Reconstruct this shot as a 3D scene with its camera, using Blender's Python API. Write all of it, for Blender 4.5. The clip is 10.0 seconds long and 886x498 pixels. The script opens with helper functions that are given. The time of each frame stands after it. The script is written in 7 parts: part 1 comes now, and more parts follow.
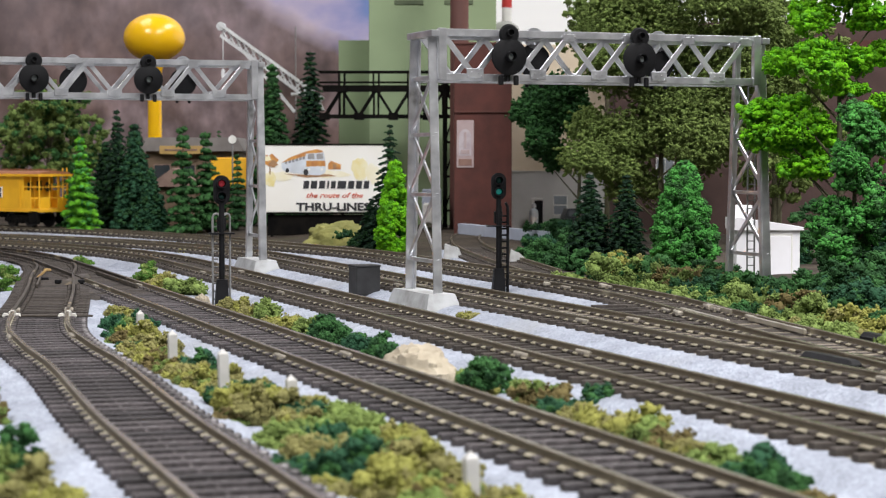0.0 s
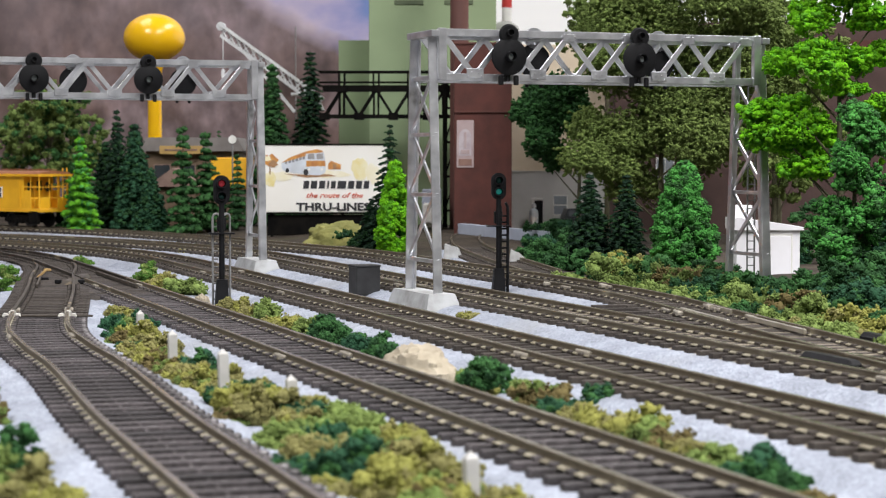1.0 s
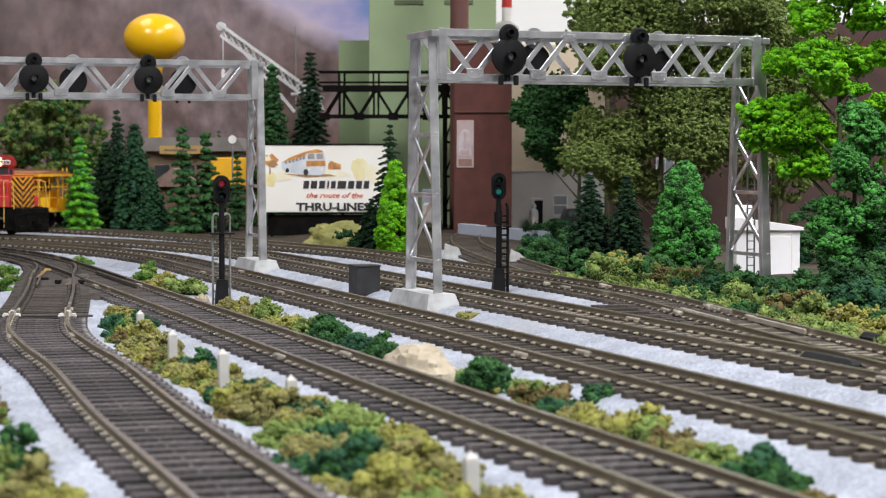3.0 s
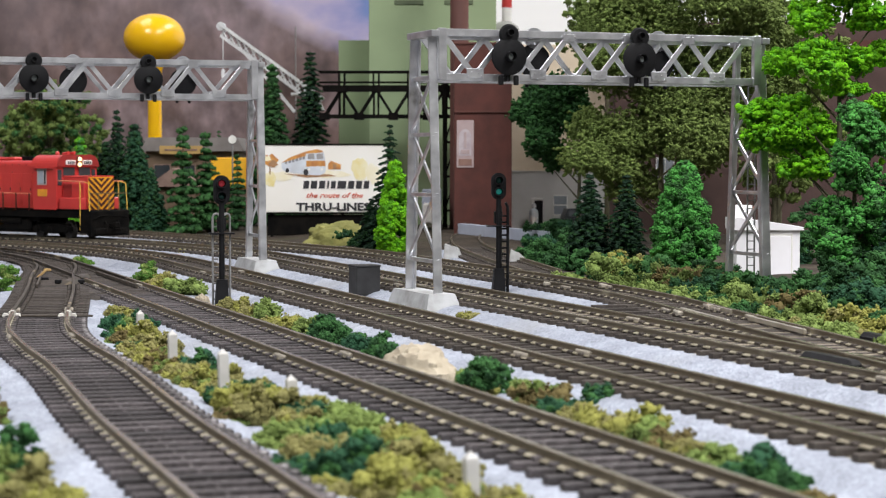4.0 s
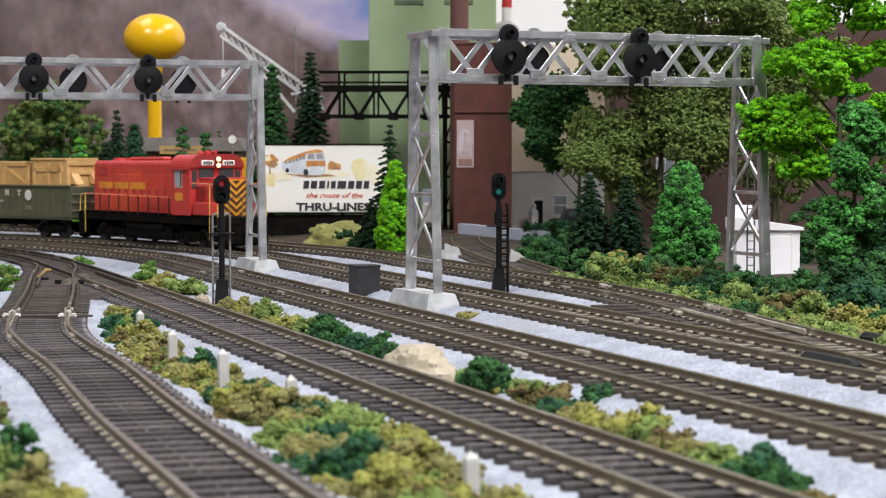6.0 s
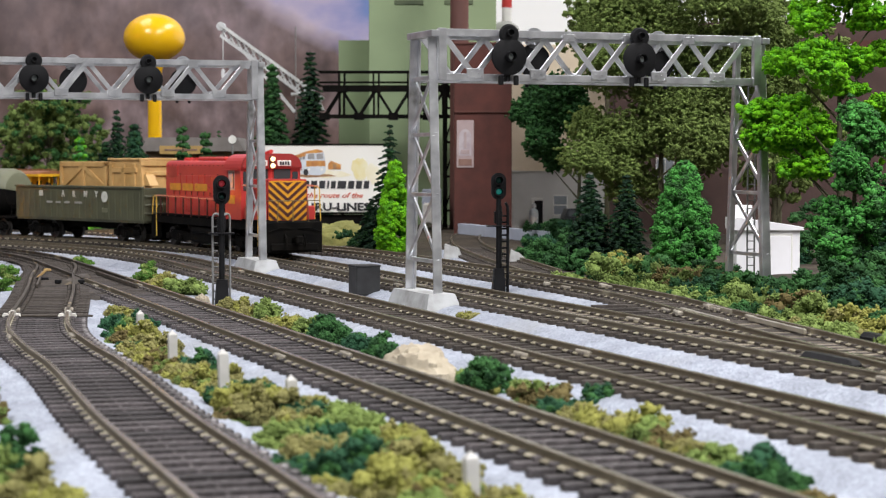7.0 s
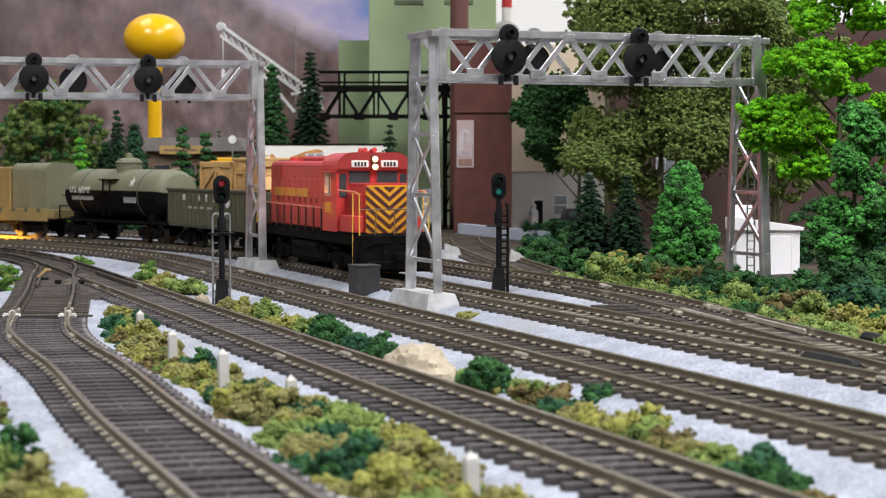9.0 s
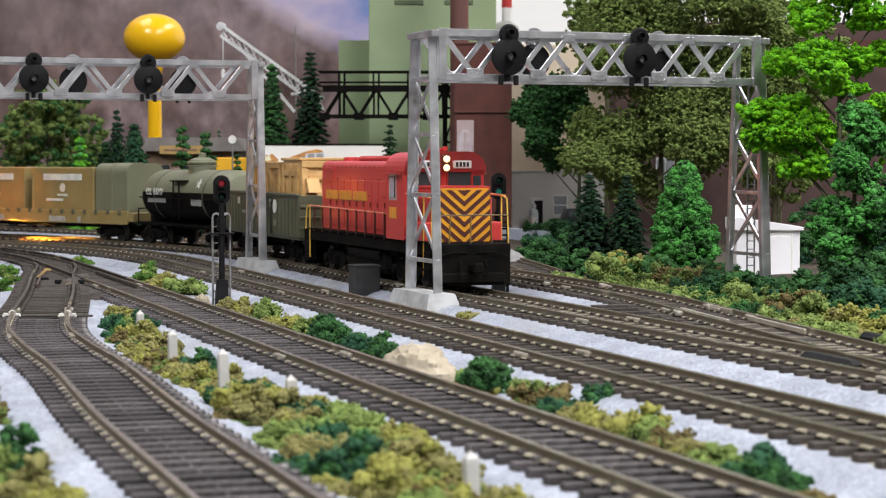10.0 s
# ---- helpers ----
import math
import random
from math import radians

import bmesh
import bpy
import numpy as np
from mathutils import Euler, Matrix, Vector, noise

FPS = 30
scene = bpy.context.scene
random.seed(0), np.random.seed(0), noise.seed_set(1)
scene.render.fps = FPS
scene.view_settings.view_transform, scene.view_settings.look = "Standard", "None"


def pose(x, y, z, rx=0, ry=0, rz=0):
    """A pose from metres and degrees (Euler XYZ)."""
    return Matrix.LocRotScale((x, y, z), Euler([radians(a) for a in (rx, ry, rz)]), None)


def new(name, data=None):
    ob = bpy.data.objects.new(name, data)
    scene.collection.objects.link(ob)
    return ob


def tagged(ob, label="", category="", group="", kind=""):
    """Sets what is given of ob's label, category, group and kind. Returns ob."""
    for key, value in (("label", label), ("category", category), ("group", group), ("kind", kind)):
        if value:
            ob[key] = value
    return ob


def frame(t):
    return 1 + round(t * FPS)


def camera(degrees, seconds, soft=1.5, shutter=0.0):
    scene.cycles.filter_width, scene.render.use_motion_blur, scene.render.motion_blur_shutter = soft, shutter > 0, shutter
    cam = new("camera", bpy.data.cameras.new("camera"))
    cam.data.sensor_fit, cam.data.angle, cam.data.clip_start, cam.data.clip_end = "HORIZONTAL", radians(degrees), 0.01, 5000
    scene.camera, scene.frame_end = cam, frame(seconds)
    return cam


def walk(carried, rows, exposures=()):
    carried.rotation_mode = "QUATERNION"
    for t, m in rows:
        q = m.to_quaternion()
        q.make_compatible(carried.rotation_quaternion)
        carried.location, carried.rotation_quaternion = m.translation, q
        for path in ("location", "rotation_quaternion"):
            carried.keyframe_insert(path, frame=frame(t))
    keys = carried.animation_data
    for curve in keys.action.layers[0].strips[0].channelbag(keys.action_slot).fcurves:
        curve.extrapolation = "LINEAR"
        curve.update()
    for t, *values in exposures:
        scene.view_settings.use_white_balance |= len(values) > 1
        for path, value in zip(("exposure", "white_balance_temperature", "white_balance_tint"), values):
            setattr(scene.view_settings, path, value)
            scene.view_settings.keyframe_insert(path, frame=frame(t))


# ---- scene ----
CAM_H = 0.0574
EYE = pose(0, 0, CAM_H, 90 - 2.606, 0, 0)
cam = camera(25.4, 10.0, 1.15)
walk(cam, [(0, EYE), (10, EYE)])
cam.data.dof.use_dof = True
cam.data.dof.focus_distance = 0.78
cam.data.dof.aperture_fstop = 62
scene.view_settings.exposure = 0.0

# ---- light: a closed hobby room under ceiling light panels ----
world = bpy.data.worlds.new("room_air")
scene.world = world
world.use_nodes = True
world.node_tree.nodes["Background"].inputs[0].default_value = (0.8, 0.85, 0.95, 1)
world.node_tree.nodes["Background"].inputs[1].default_value = 0.05
LAMPS = [(0.85, -0.05, 48), (-0.85, -0.1, 31), (0.8, 1.75, 22), (-0.75, 1.75, 9), (0.8, -1.35, 32), (-0.85, -1.35, 9)]
CEIL = 1.45
for lx, ly, watt in LAMPS:
    lamp = bpy.data.lights.new("ceiling_panel_light", "AREA")
    lamp.shape, lamp.size, lamp.size_y, lamp.energy, lamp.color = "RECTANGLE", 0.55, 1.0, watt, (1.0, 0.985, 0.985)
    lamp_ob = new("ceiling_panel_light", lamp)
    lamp_ob.matrix_world = pose(lx, ly, CEIL - 0.03)


# ---- materials ----
def mat(name, color, rough=0.6, metal=0.0, color2=None, scale=400.0, detail=4.0, bump=0.0, bump_scale=None, emit=None,
        emit_strength=0.0, random_tint=0.0, fleck=None, fleck_at=0.62, fleck_scale=None, coat=0.0, island=0.0, spec=0.5):
    """A painted, cast or scattered surface: two scales of colour noise, relief and wear. Scales are per metre."""
    m = bpy.data.materials.new(name)
    m.use_nodes = True
    t = m.node_tree
    n, l = t.nodes, t.links
    b = n["Principled BSDF"]
    b.inputs["Roughness"].default_value = rough
    b.inputs["Metallic"].default_value = metal
    b.inputs["Coat Weight"].default_value = coat
    b.inputs["Specular IOR Level"].default_value = spec
    co = n.new("ShaderNodeTexCoord")
    out = None
    c2 = color2 or tuple(c * 0.75 for c in color)
    nz = n.new("ShaderNodeTexNoise")
    nz.inputs["Scale"].default_value, nz.inputs["Detail"].default_value = scale, detail
    l.new(co.outputs["Object"], nz.inputs["Vector"])
    ramp = n.new("ShaderNodeValToRGB")
    ramp.color_ramp.elements[0].position, ramp.color_ramp.elements[1].position = 0.35, 0.65
    ramp.color_ramp.elements[0].color, ramp.color_ramp.elements[1].color = (*c2, 1), (*color, 1)
    l.new(nz.outputs["Fac"], ramp.inputs["Fac"])
    out = ramp.outputs["Color"]
    if fleck:
        fz = n.new("ShaderNodeTexNoise")
        fz.inputs["Scale"].default_value, fz.inputs["Detail"].default_value = fleck_scale or scale * 0.2, 6
        l.new(co.outputs["Object"], fz.inputs["Vector"])
        fr = n.new("ShaderNodeValToRGB")
        fr.color_ramp.elements[0].position, fr.color_ramp.elements[1].position = fleck_at, min(fleck_at + 0.08, 1)
        l.new(fz.outputs["Fac"], fr.inputs["Fac"])
        mx = n.new("ShaderNodeMixRGB")
        mx.inputs[2].default_value = (*fleck, 1)
        l.new(fr.outputs["Color"], mx.inputs[0])
        l.new(out, mx.inputs[1])
        out = mx.outputs[0]
    if random_tint or island:
        src = n.new("ShaderNodeNewGeometry").outputs["Random Per Island"] if island else n.new("ShaderNodeObjectInfo").outputs["Random"]
        amt = island or random_tint
        mr = n.new("ShaderNodeMapRange")
        mr.inputs[3].default_value, mr.inputs[4].default_value = 1 - amt, 1 + amt
        l.new(src, mr.inputs[0])
        hs = n.new("ShaderNodeHueSaturation")
        l.new(mr.outputs[0], hs.inputs["Value"])
        l.new(out, hs.inputs["Color"])
        out = hs.outputs[0]
    l.new(out, b.inputs["Base Color"])
    if bump:
        bz = n.new("ShaderNodeTexNoise")
        bz.inputs["Scale"].default_value, bz.inputs["Detail"].default_value = bump_scale or scale * 2, 3
        l.new(co.outputs["Object"], bz.inputs["Vector"])
        bp = n.new("ShaderNodeBump")
        bp.inputs["Strength"].default_value, bp.inputs["Distance"].default_value = bump, 0.0006
        l.new(bz.outputs["Fac"], bp.inputs["Height"])
        l.new(bp.outputs[0], b.inputs["Normal"])
    if emit:
        b.inputs["Emission Color"].default_value = (*emit, 1)
        b.inputs["Emission Strength"].default_value = emit_strength
    return m


def ballast_mat(name, c1, c2, dirt, scale=1500):
    """Crushed stone grains: cells of their own grey, with relief and dusty drifts."""
    m = mat(name, c1, 0.9, color2=c2, scale=60, detail=5, spec=0.15)
    t = m.node_tree
    n, l = t.nodes, t.links
    b = n["Principled BSDF"]
    co = n.new("ShaderNodeTexCoord")
    vo = n.new("ShaderNodeTexVoronoi")
    vo.inputs["Scale"].default_value = scale
    l.new(co.outputs["Object"], vo.inputs["Vector"])
    base = b.inputs["Base Color"].links[0].from_socket
    bw = n.new("ShaderNodeRGBToBW")
    l.new(vo.outputs["Color"], bw.inputs[0])
    mr = n.new("ShaderNodeMapRange")
    mr.inputs[3].default_value, mr.inputs[4].default_value = 0.7, 1.25
    l.new(bw.outputs[0], mr.inputs[0])
    mul = n.new("ShaderNodeMixRGB")
    mul.blend_type = "MULTIPLY"
    mul.inputs[0].default_value = 1
    l.new(base, mul.inputs[1])
    l.new(mr.outputs[0], mul.inputs[2])
    dz = n.new("ShaderNodeTexNoise")
    dz.inputs["Scale"].default_value, dz.inputs["Detail"].default_value = 22, 6
    l.new(co.outputs["Object"], dz.inputs["Vector"])
    dr = n.new("ShaderNodeValToRGB")
    dr.color_ramp.elements[0].position, dr.color_ramp.elements[1].position = 0.55, 0.78
    l.new(dz.outputs["Fac"], dr.inputs["Fac"])
    mx = n.new("ShaderNodeMixRGB")
    mx.inputs[2].default_value = (*dirt, 1)
    l.new(dr.outputs["Color"], mx.inputs[0])
    l.new(mul.outputs[0], mx.inputs[1])
    l.new(mx.outputs[0], b.inputs["Base Color"])
    bp = n.new("ShaderNodeBump")
    bp.inputs["Strength"].default_value, bp.inputs["Distance"].default_value = 0.5, 0.0004
    l.new(vo.outputs["Distance"], bp.inputs["Height"])
    l.new(bp.outputs[0], b.inputs["Normal"])
    return m


M = {}
M["gravel"] = ballast_mat("grey_gravel", (0.335, 0.36, 0.425), (0.25, 0.27, 0.32), (0.26, 0.265, 0.275))
M["bed_dark"] = ballast_mat("dark_cinder_bed", (0.03, 0.026, 0.024), (0.016, 0.014, 0.013), (0.055, 0.047, 0.04))
M["bed_cinder"] = ballast_mat("dusty_cinder_bed", (0.055, 0.047, 0.042), (0.03, 0.026, 0.024), (0.085, 0.074, 0.064))
M["bed_brown"] = ballast_mat("dusty_brown_bed", (0.27, 0.23, 0.18), (0.15, 0.13, 0.10), (0.31, 0.275, 0.225))
M["soil"] = ballast_mat("brown_soil", (0.07, 0.055, 0.042), (0.036, 0.03, 0.024), (0.055, 0.058, 0.028), 900)
M["tie"] = mat("dark_tie_plastic", (0.066, 0.057, 0.059), 0.6, spec=0.35, color2=(0.026, 0.022, 0.023), scale=900, bump=0.4, random_tint=0.5,
               fleck=(0.25, 0.235, 0.235), fleck_at=0.6, fleck_scale=420)
M["tie_brown"] = mat("brown_tie_plastic", (0.058, 0.049, 0.042), 0.7, spec=0.2, color2=(0.034, 0.028, 0.025), scale=900, bump=0.4, random_tint=0.3,
                     fleck=(0.12, 0.1, 0.075), fleck_at=0.64, fleck_scale=300)
M["rail_side"] = mat("weathered_rail_side", (0.135, 0.115, 0.085), 0.6, 0.2, color2=(0.11, 0.09, 0.062), scale=350, fleck=(0.26, 0.23, 0.165), fleck_scale=90)
M["rail_rust"] = mat("dull_rusty_rail", (0.06, 0.048, 0.036), 0.7, 0.1, color2=(0.032, 0.026, 0.02), scale=160, fleck=(0.26, 0.21, 0.14), fleck_at=0.6, fleck_scale=60)
M["rail_foot"] = mat("dusty_rail_foot", (0.44, 0.40, 0.30), 0.75, 0.0, color2=(0.25, 0.22, 0.16), scale=160)
M["rail_top"] = mat("worn_rail_top", (0.46, 0.42, 0.34), 0.26, 0.8, color2=(0.30, 0.26, 0.19), scale=45)
M["steel"] = mat("silver_painted_steel", (0.80, 0.81, 0.84), 0.29, 0.84, color2=(0.50, 0.51, 0.54), scale=120, bump=0.15, fleck=(0.35, 0.35, 0.36), fleck_at=0.66, fleck_scale=60)
M["concrete"] = mat("grey_cast_concrete", (0.42, 0.43, 0.44), 0.85, color2=(0.28, 0.28, 0.275), scale=150, bump=0.3)
M["black"] = mat("satin_black_plastic", (0.008, 0.008, 0.009), 0.5, spec=0.1, color2=(0.012, 0.012, 0.013), scale=200, bump=0.1)
M["frame_black"] = mat("dusty_black_frame", (0.004, 0.004, 0.004), 0.7, spec=0.03, color2=(0.009, 0.008, 0.007), scale=150, bump=0.2)
M["red_paint"] = mat("bright_red_paint", (0.53, 0.045, 0.04), 0.36, color2=(0.47, 0.038, 0.035), scale=60, bump=0.05, coat=0.1)
M["yellow_paint"] = mat("warm_yellow_paint", (0.72, 0.33, 0.016), 0.45, color2=(0.64, 0.285, 0.014), scale=90)
M["black_red"] = mat("dark_maroon_stripe", (0.085, 0.02, 0.014), 0.45, scale=120)
M["white_paint"] = mat("off_white_paint", (0.78, 0.77, 0.74), 0.5, color2=(0.68, 0.67, 0.64), scale=120)
M["lamp_glow"] = mat("warm_headlight", (1, 0.8, 0.5), 0.3, emit=(1.0, 0.66, 0.30), emit_strength=2.4)
# added emitter for the orange glow on the ballast, no true headlight
M["ballast_glow"] = mat("added_ballast_glow", (1, 0.8, 0.5), 0.3, emit=(1.0, 0.42, 0.04), emit_strength=30000)
M["glass"] = mat("dark_cab_glass", (0.03, 0.035, 0.04), 0.08, color2=(0.05, 0.055, 0.06), scale=40)
M["olive"] = mat("army_olive_paint", (0.085, 0.088, 0.05), 0.55, color2=(0.065, 0.068, 0.04), scale=80, bump=0.1)
M["olive_light"] = mat("faded_olive_paint", (0.16, 0.165, 0.105), 0.5, color2=(0.13, 0.135, 0.085), scale=70, bump=0.1)
M["tan_box"] = mat("tan_container_paint", (0.25, 0.185, 0.066), 0.55, color2=(0.20, 0.15, 0.055), scale=70, bump=0.1)
M["crate"] = mat("pale_crate_wood", (0.58, 0.36, 0.14), 0.6, color2=(0.48, 0.285, 0.10), scale=130, bump=0.2)
M["caboose"] = mat("caboose_yellow", (0.82, 0.44, 0.02), 0.42, color2=(0.72, 0.37, 0.018), scale=80)
M["tank_yellow"] = mat("glossy_yellow_enamel", (0.88, 0.50, 0.008), 0.22, color2=(0.84, 0.46, 0.008), scale=30, coat=0.1)
M["green_wall"] = mat("sage_green_siding", (0.27, 0.35, 0.20), 0.75, color2=(0.24, 0.315, 0.18), scale=25)
M["green_dark"] = mat("dark_green_louvre", (0.10, 0.13, 0.075), 0.8, scale=60)
M["brick"] = mat("dark_red_brick", (0.095, 0.027, 0.02), 0.8, color2=(0.068, 0.02, 0.015), scale=90, bump=0.3)
M["beige"] = mat("beige_stucco", (0.68, 0.58, 0.44), 0.85, color2=(0.61, 0.51, 0.38), scale=50, bump=0.2)
M["grey_wall"] = mat("grey_block_wall", (0.60, 0.59, 0.57), 0.85, color2=(0.54, 0.53, 0.51), scale=60, bump=0.2)
M["blue_wall"] = mat("bluish_concrete_wall", (0.42, 0.46, 0.56), 0.85, color2=(0.36, 0.39, 0.48), scale=70)
M["shed"] = mat("white_shed_plastic", (0.86, 0.85, 0.90), 0.5, color2=(0.74, 0.73, 0.76), scale=40)
M["tan_wall"] = mat("tan_shop_wall", (0.15, 0.10, 0.06), 0.7, color2=(0.11, 0.075, 0.045), scale=60)
M["roof_brown"] = mat("brown_shingle_roof", (0.24, 0.16, 0.13), 0.85, color2=(0.17, 0.11, 0.09), scale=120)
M["roof_grey"] = mat("grey_tar_roof", (0.22, 0.20, 0.19), 0.85, scale=90)
M["stack"] = mat("brown_steel_stack", (0.13, 0.055, 0.045), 0.7, color2=(0.10, 0.042, 0.036), scale=60)
M["pole_grey"] = mat("galvanised_grey", (0.26, 0.26, 0.26), 0.5, 0.3, scale=150)
M["post_white"] = mat("dull_white_post", (0.50, 0.49, 0.47), 0.75, color2=(0.42, 0.41, 0.39), scale=200)
M["rock"] = mat("cream_plaster_rock", (0.40, 0.35, 0.265), 0.9, color2=(0.31, 0.265, 0.195), scale=120, bump=0.9, bump_scale=260, fleck=(0.40, 0.34, 0.26), fleck_at=0.63, fleck_scale=90)
M["moss_cover"] = mat("dry_moss_cover", (0.24, 0.23, 0.07), 0.95, color2=(0.15, 0.15, 0.045), scale=110, bump=1.0, bump_scale=500, fleck=(0.10, 0.085, 0.035), fleck_at=0.62, fleck_scale=60)
M["bark"] = mat("tree_bark", (0.10, 0.07, 0.045), 0.9, scale=200, bump=0.5)
M["bark_green"] = mat("mossy_bark", (0.08, 0.075, 0.04), 0.9, scale=200, bump=0.5)
for nm, c in (("leaf_bright", (0.16, 0.46, 0.014)), ("leaf_lime", (0.12, 0.37, 0.025)), ("leaf_mid", (0.08, 0.29, 0.06)), ("leaf_dark", (0.03, 0.082, 0.03)),
              ("leaf_blue", (0.03, 0.088, 0.046)), ("leaf_olive", (0.20, 0.275, 0.078)), ("leaf_yellow", (0.27, 0.27, 0.07)), ("leaf_straw", (0.25, 0.235, 0.09)),
              ("leaf_brown", (0.15, 0.12, 0.05)), ("leaf_forest", (0.046, 0.128, 0.04)), ("leaf_spruce", (0.019, 0.044, 0.026)), ("leaf_moss", (0.155, 0.22, 0.062)), ("leaf_fresh", (0.10, 0.21, 0.04))):
    M[nm] = mat(nm, c, 0.9, color2=tuple(v * 0.62 for v in c), scale=260, island=0.15, spec=0.1, bump=0.6, bump_scale=1500)
M["room_paint"] = mat("room_wall_paint", (0.30, 0.30, 0.29), 0.9, scale=3)
M["room_floor"] = mat("room_carpet", (0.22, 0.21, 0.20), 0.95, scale=30)


# ---- mesh building, in millimetres ----
class Shape:
    """Collects vertices and faces in millimetres; faces carry a material slot."""

    def __init__(self):
        self.v, self.f, self.s = [], [], []

    def add(self, verts, faces, slot=0, m=None):
        k = len(self.v)
        if m is not None:
            verts = [tuple(m @ Vector(p)) for p in verts]
        self.v += [tuple(p) for p in verts]
        self.f += [tuple(i + k for i in q) for q in faces]
        self.s += [slot] * len(faces)
        return self

    def box(self, x, y, z, sx, sy, sz, bevel=0.0, slot=0, m=None):
        """A box about its centre, with chamfered edges."""
        hx, hy, hz = sx / 2, sy / 2, sz / 2
        b = min(bevel, hx * 0.9, hy * 0.9, hz * 0.9)
        if b <= 0:
            vs = [(x + a * hx, y + c * hy, z + d * hz) for a in (-1, 1) for c in (-1, 1) for d in (-1, 1)]
            return self.add(vs, [(0, 1, 3, 2), (4, 6, 7, 5), (0, 4, 5, 1), (2, 3, 7, 6), (0, 2, 6, 4), (1, 5, 7, 3)], slot, m)
        vs, idx = [], {}
        for a in (-1, 1):
            for c in (-1, 1):
                for d in (-1, 1):
                    for k, (p, q, r) in enumerate(((0, b, b), (b, 0, b), (b, b, 0))):
                        idx[a, c, d, k] = len(vs)
                        vs.append((x + a * (hx - p), y + c * (hy - q), z + d * (hz - r)))
        fs = []
        for a in (-1, 1):
            fs.append([idx[a, c, d, 0] for c, d in ((-1, -1), (1, -1), (1, 1), (-1, 1))][::a])
            fs.append([idx[c, a, d, 1] for c, d in ((-1, -1), (-1, 1), (1, 1), (1, -1))][::a])
            fs.append([idx[c, d, a, 2] for c, d in ((-1, -1), (1, -1), (1, 1), (-1, 1))][::a])
        for a in (-1, 1):
            for c in (-1, 1):
                fs.append((idx[a, c, -1, 0], idx[a, c, 1, 0], idx[a, c, 1, 1], idx[a, c, -1, 1]))
                fs.append((idx[a, -1, c, 0], idx[a, 1, c, 0], idx[a, 1, c, 2], idx[a, -1, c, 2]))
                fs.append((idx[-1, a, c, 1], idx[1, a, c, 1], idx[1, a, c, 2], idx[-1, a, c, 2]))
                for d in (-1, 1):
                    fs.append((idx[a, c, d, 0], idx[a, c, d, 1], idx[a, c, d, 2]))
        return self.add(vs, fs, slot, m)

    def beam(self, p, q, w, h, slot=0, bevel=0.0):
        """A bar from p to q, w wide and h high."""
        p, q = Vector(p), Vector(q)
        d = q - p
        m = Matrix.Translation((p + q) / 2) @ d.to_track_quat("X", "Z").to_matrix().to_4x4()
        return self.box(0, 0, 0, d.length, w, h, bevel, slot, m)

    def tube(self, p, q, r, r2=None, n=12, slot=0, caps=True):
        p, q = Vector(p), Vector(q)
        r2 = r if r2 is None else r2
        m = Matrix.Translation(p) @ (q - p).to_track_quat("Z", "Y").to_matrix().to_4x4()
        h = (q - p).length
        vs = [(r * math.cos(2 * math.pi * i / n), r * math.sin(2 * math.pi * i / n), 0) for i in range(n)]
        vs += [(r2 * math.cos(2 * math.pi * i / n), r2 * math.sin(2 * math.pi * i / n), h) for i in range(n)]
        fs = [(i, (i + 1) % n, n + (i + 1) % n, n + i) for i in range(n)]
        if caps:
            fs += [tuple(range(n))[::-1], tuple(range(n, 2 * n))]
        return self.add(vs, fs, slot, m)

    def pipe(self, pts, r, n=8, slot=0):
        for a, b in zip(pts, pts[1:]):
            self.tube(a, b, r, n=n, slot=slot)
        return self

    def lathe(self, prof, n=24, slot=0, m=None):
        """Turns (radius, height) pairs about the z axis."""
        vs = [(r * math.cos(2 * math.pi * i / n), r * math.sin(2 * math.pi * i / n), z) for r, z in prof for i in range(n)]
        fs = [(j * n + i, j * n + (i + 1) % n, (j + 1) * n + (i + 1) % n, (j + 1) * n + i) for j in range(len(prof) - 1) for i in range(n)]
        return self.add(vs, fs, slot, m)

    def prism(self, outline, y0, y1, slot=0, m=None):
        """An outline of (x, z) pairs pushed from y0 to y1."""
        n = len(outline)
        vs = [(x, y0, z) for x, z in outline] + [(x, y1, z) for x, z in outline]
        fs = [(i, (i + 1) % n, n + (i + 1) % n, n + i) for i in range(n)] + [tuple(range(n))[::-1], tuple(range(n, 2 * n))]
        return self.add(vs, fs, slot, m)

    def mesh(self, name, mats, smooth=False):
        me = bpy.data.meshes.new(name)
        me.from_pydata([(x * 0.001, y * 0.001, z * 0.001) for x, y, z in self.v], [], self.f)
        for x in mats:
            me.materials.append(x)
        me.polygons.foreach_set("material_index", self.s)
        if smooth:
            me.polygons.foreach_set("use_smooth", [True] * len(self.f))
        bm = bmesh.new()
        bm.from_mesh(me)
        bmesh.ops.recalc_face_normals(bm, faces=bm.faces)
        bm.to_mesh(me)
        bm.free()
        if smooth:
            me.set_sharp_from_angle(angle=radians(38))
        return me


def mm(x, y, z, rx=0, ry=0, rz=0):
    return pose(x * 0.001, y * 0.001, z * 0.001, rx, ry, rz)


def part(name, shape, mats, parent=None, label="", at=None, smooth=False):
    """One mesh object under a thing or part."""
    mats = mats if isinstance(mats, (list, tuple)) else [mats]
    data = shape.mesh(name, mats, smooth) if isinstance(shape, Shape) else shape
    ob = new(name, data)
    if parent is not None:
        ob.parent = parent
    if at is not None:
        ob.matrix_basis = at
    if label:
        ob["label"] = label
    return ob


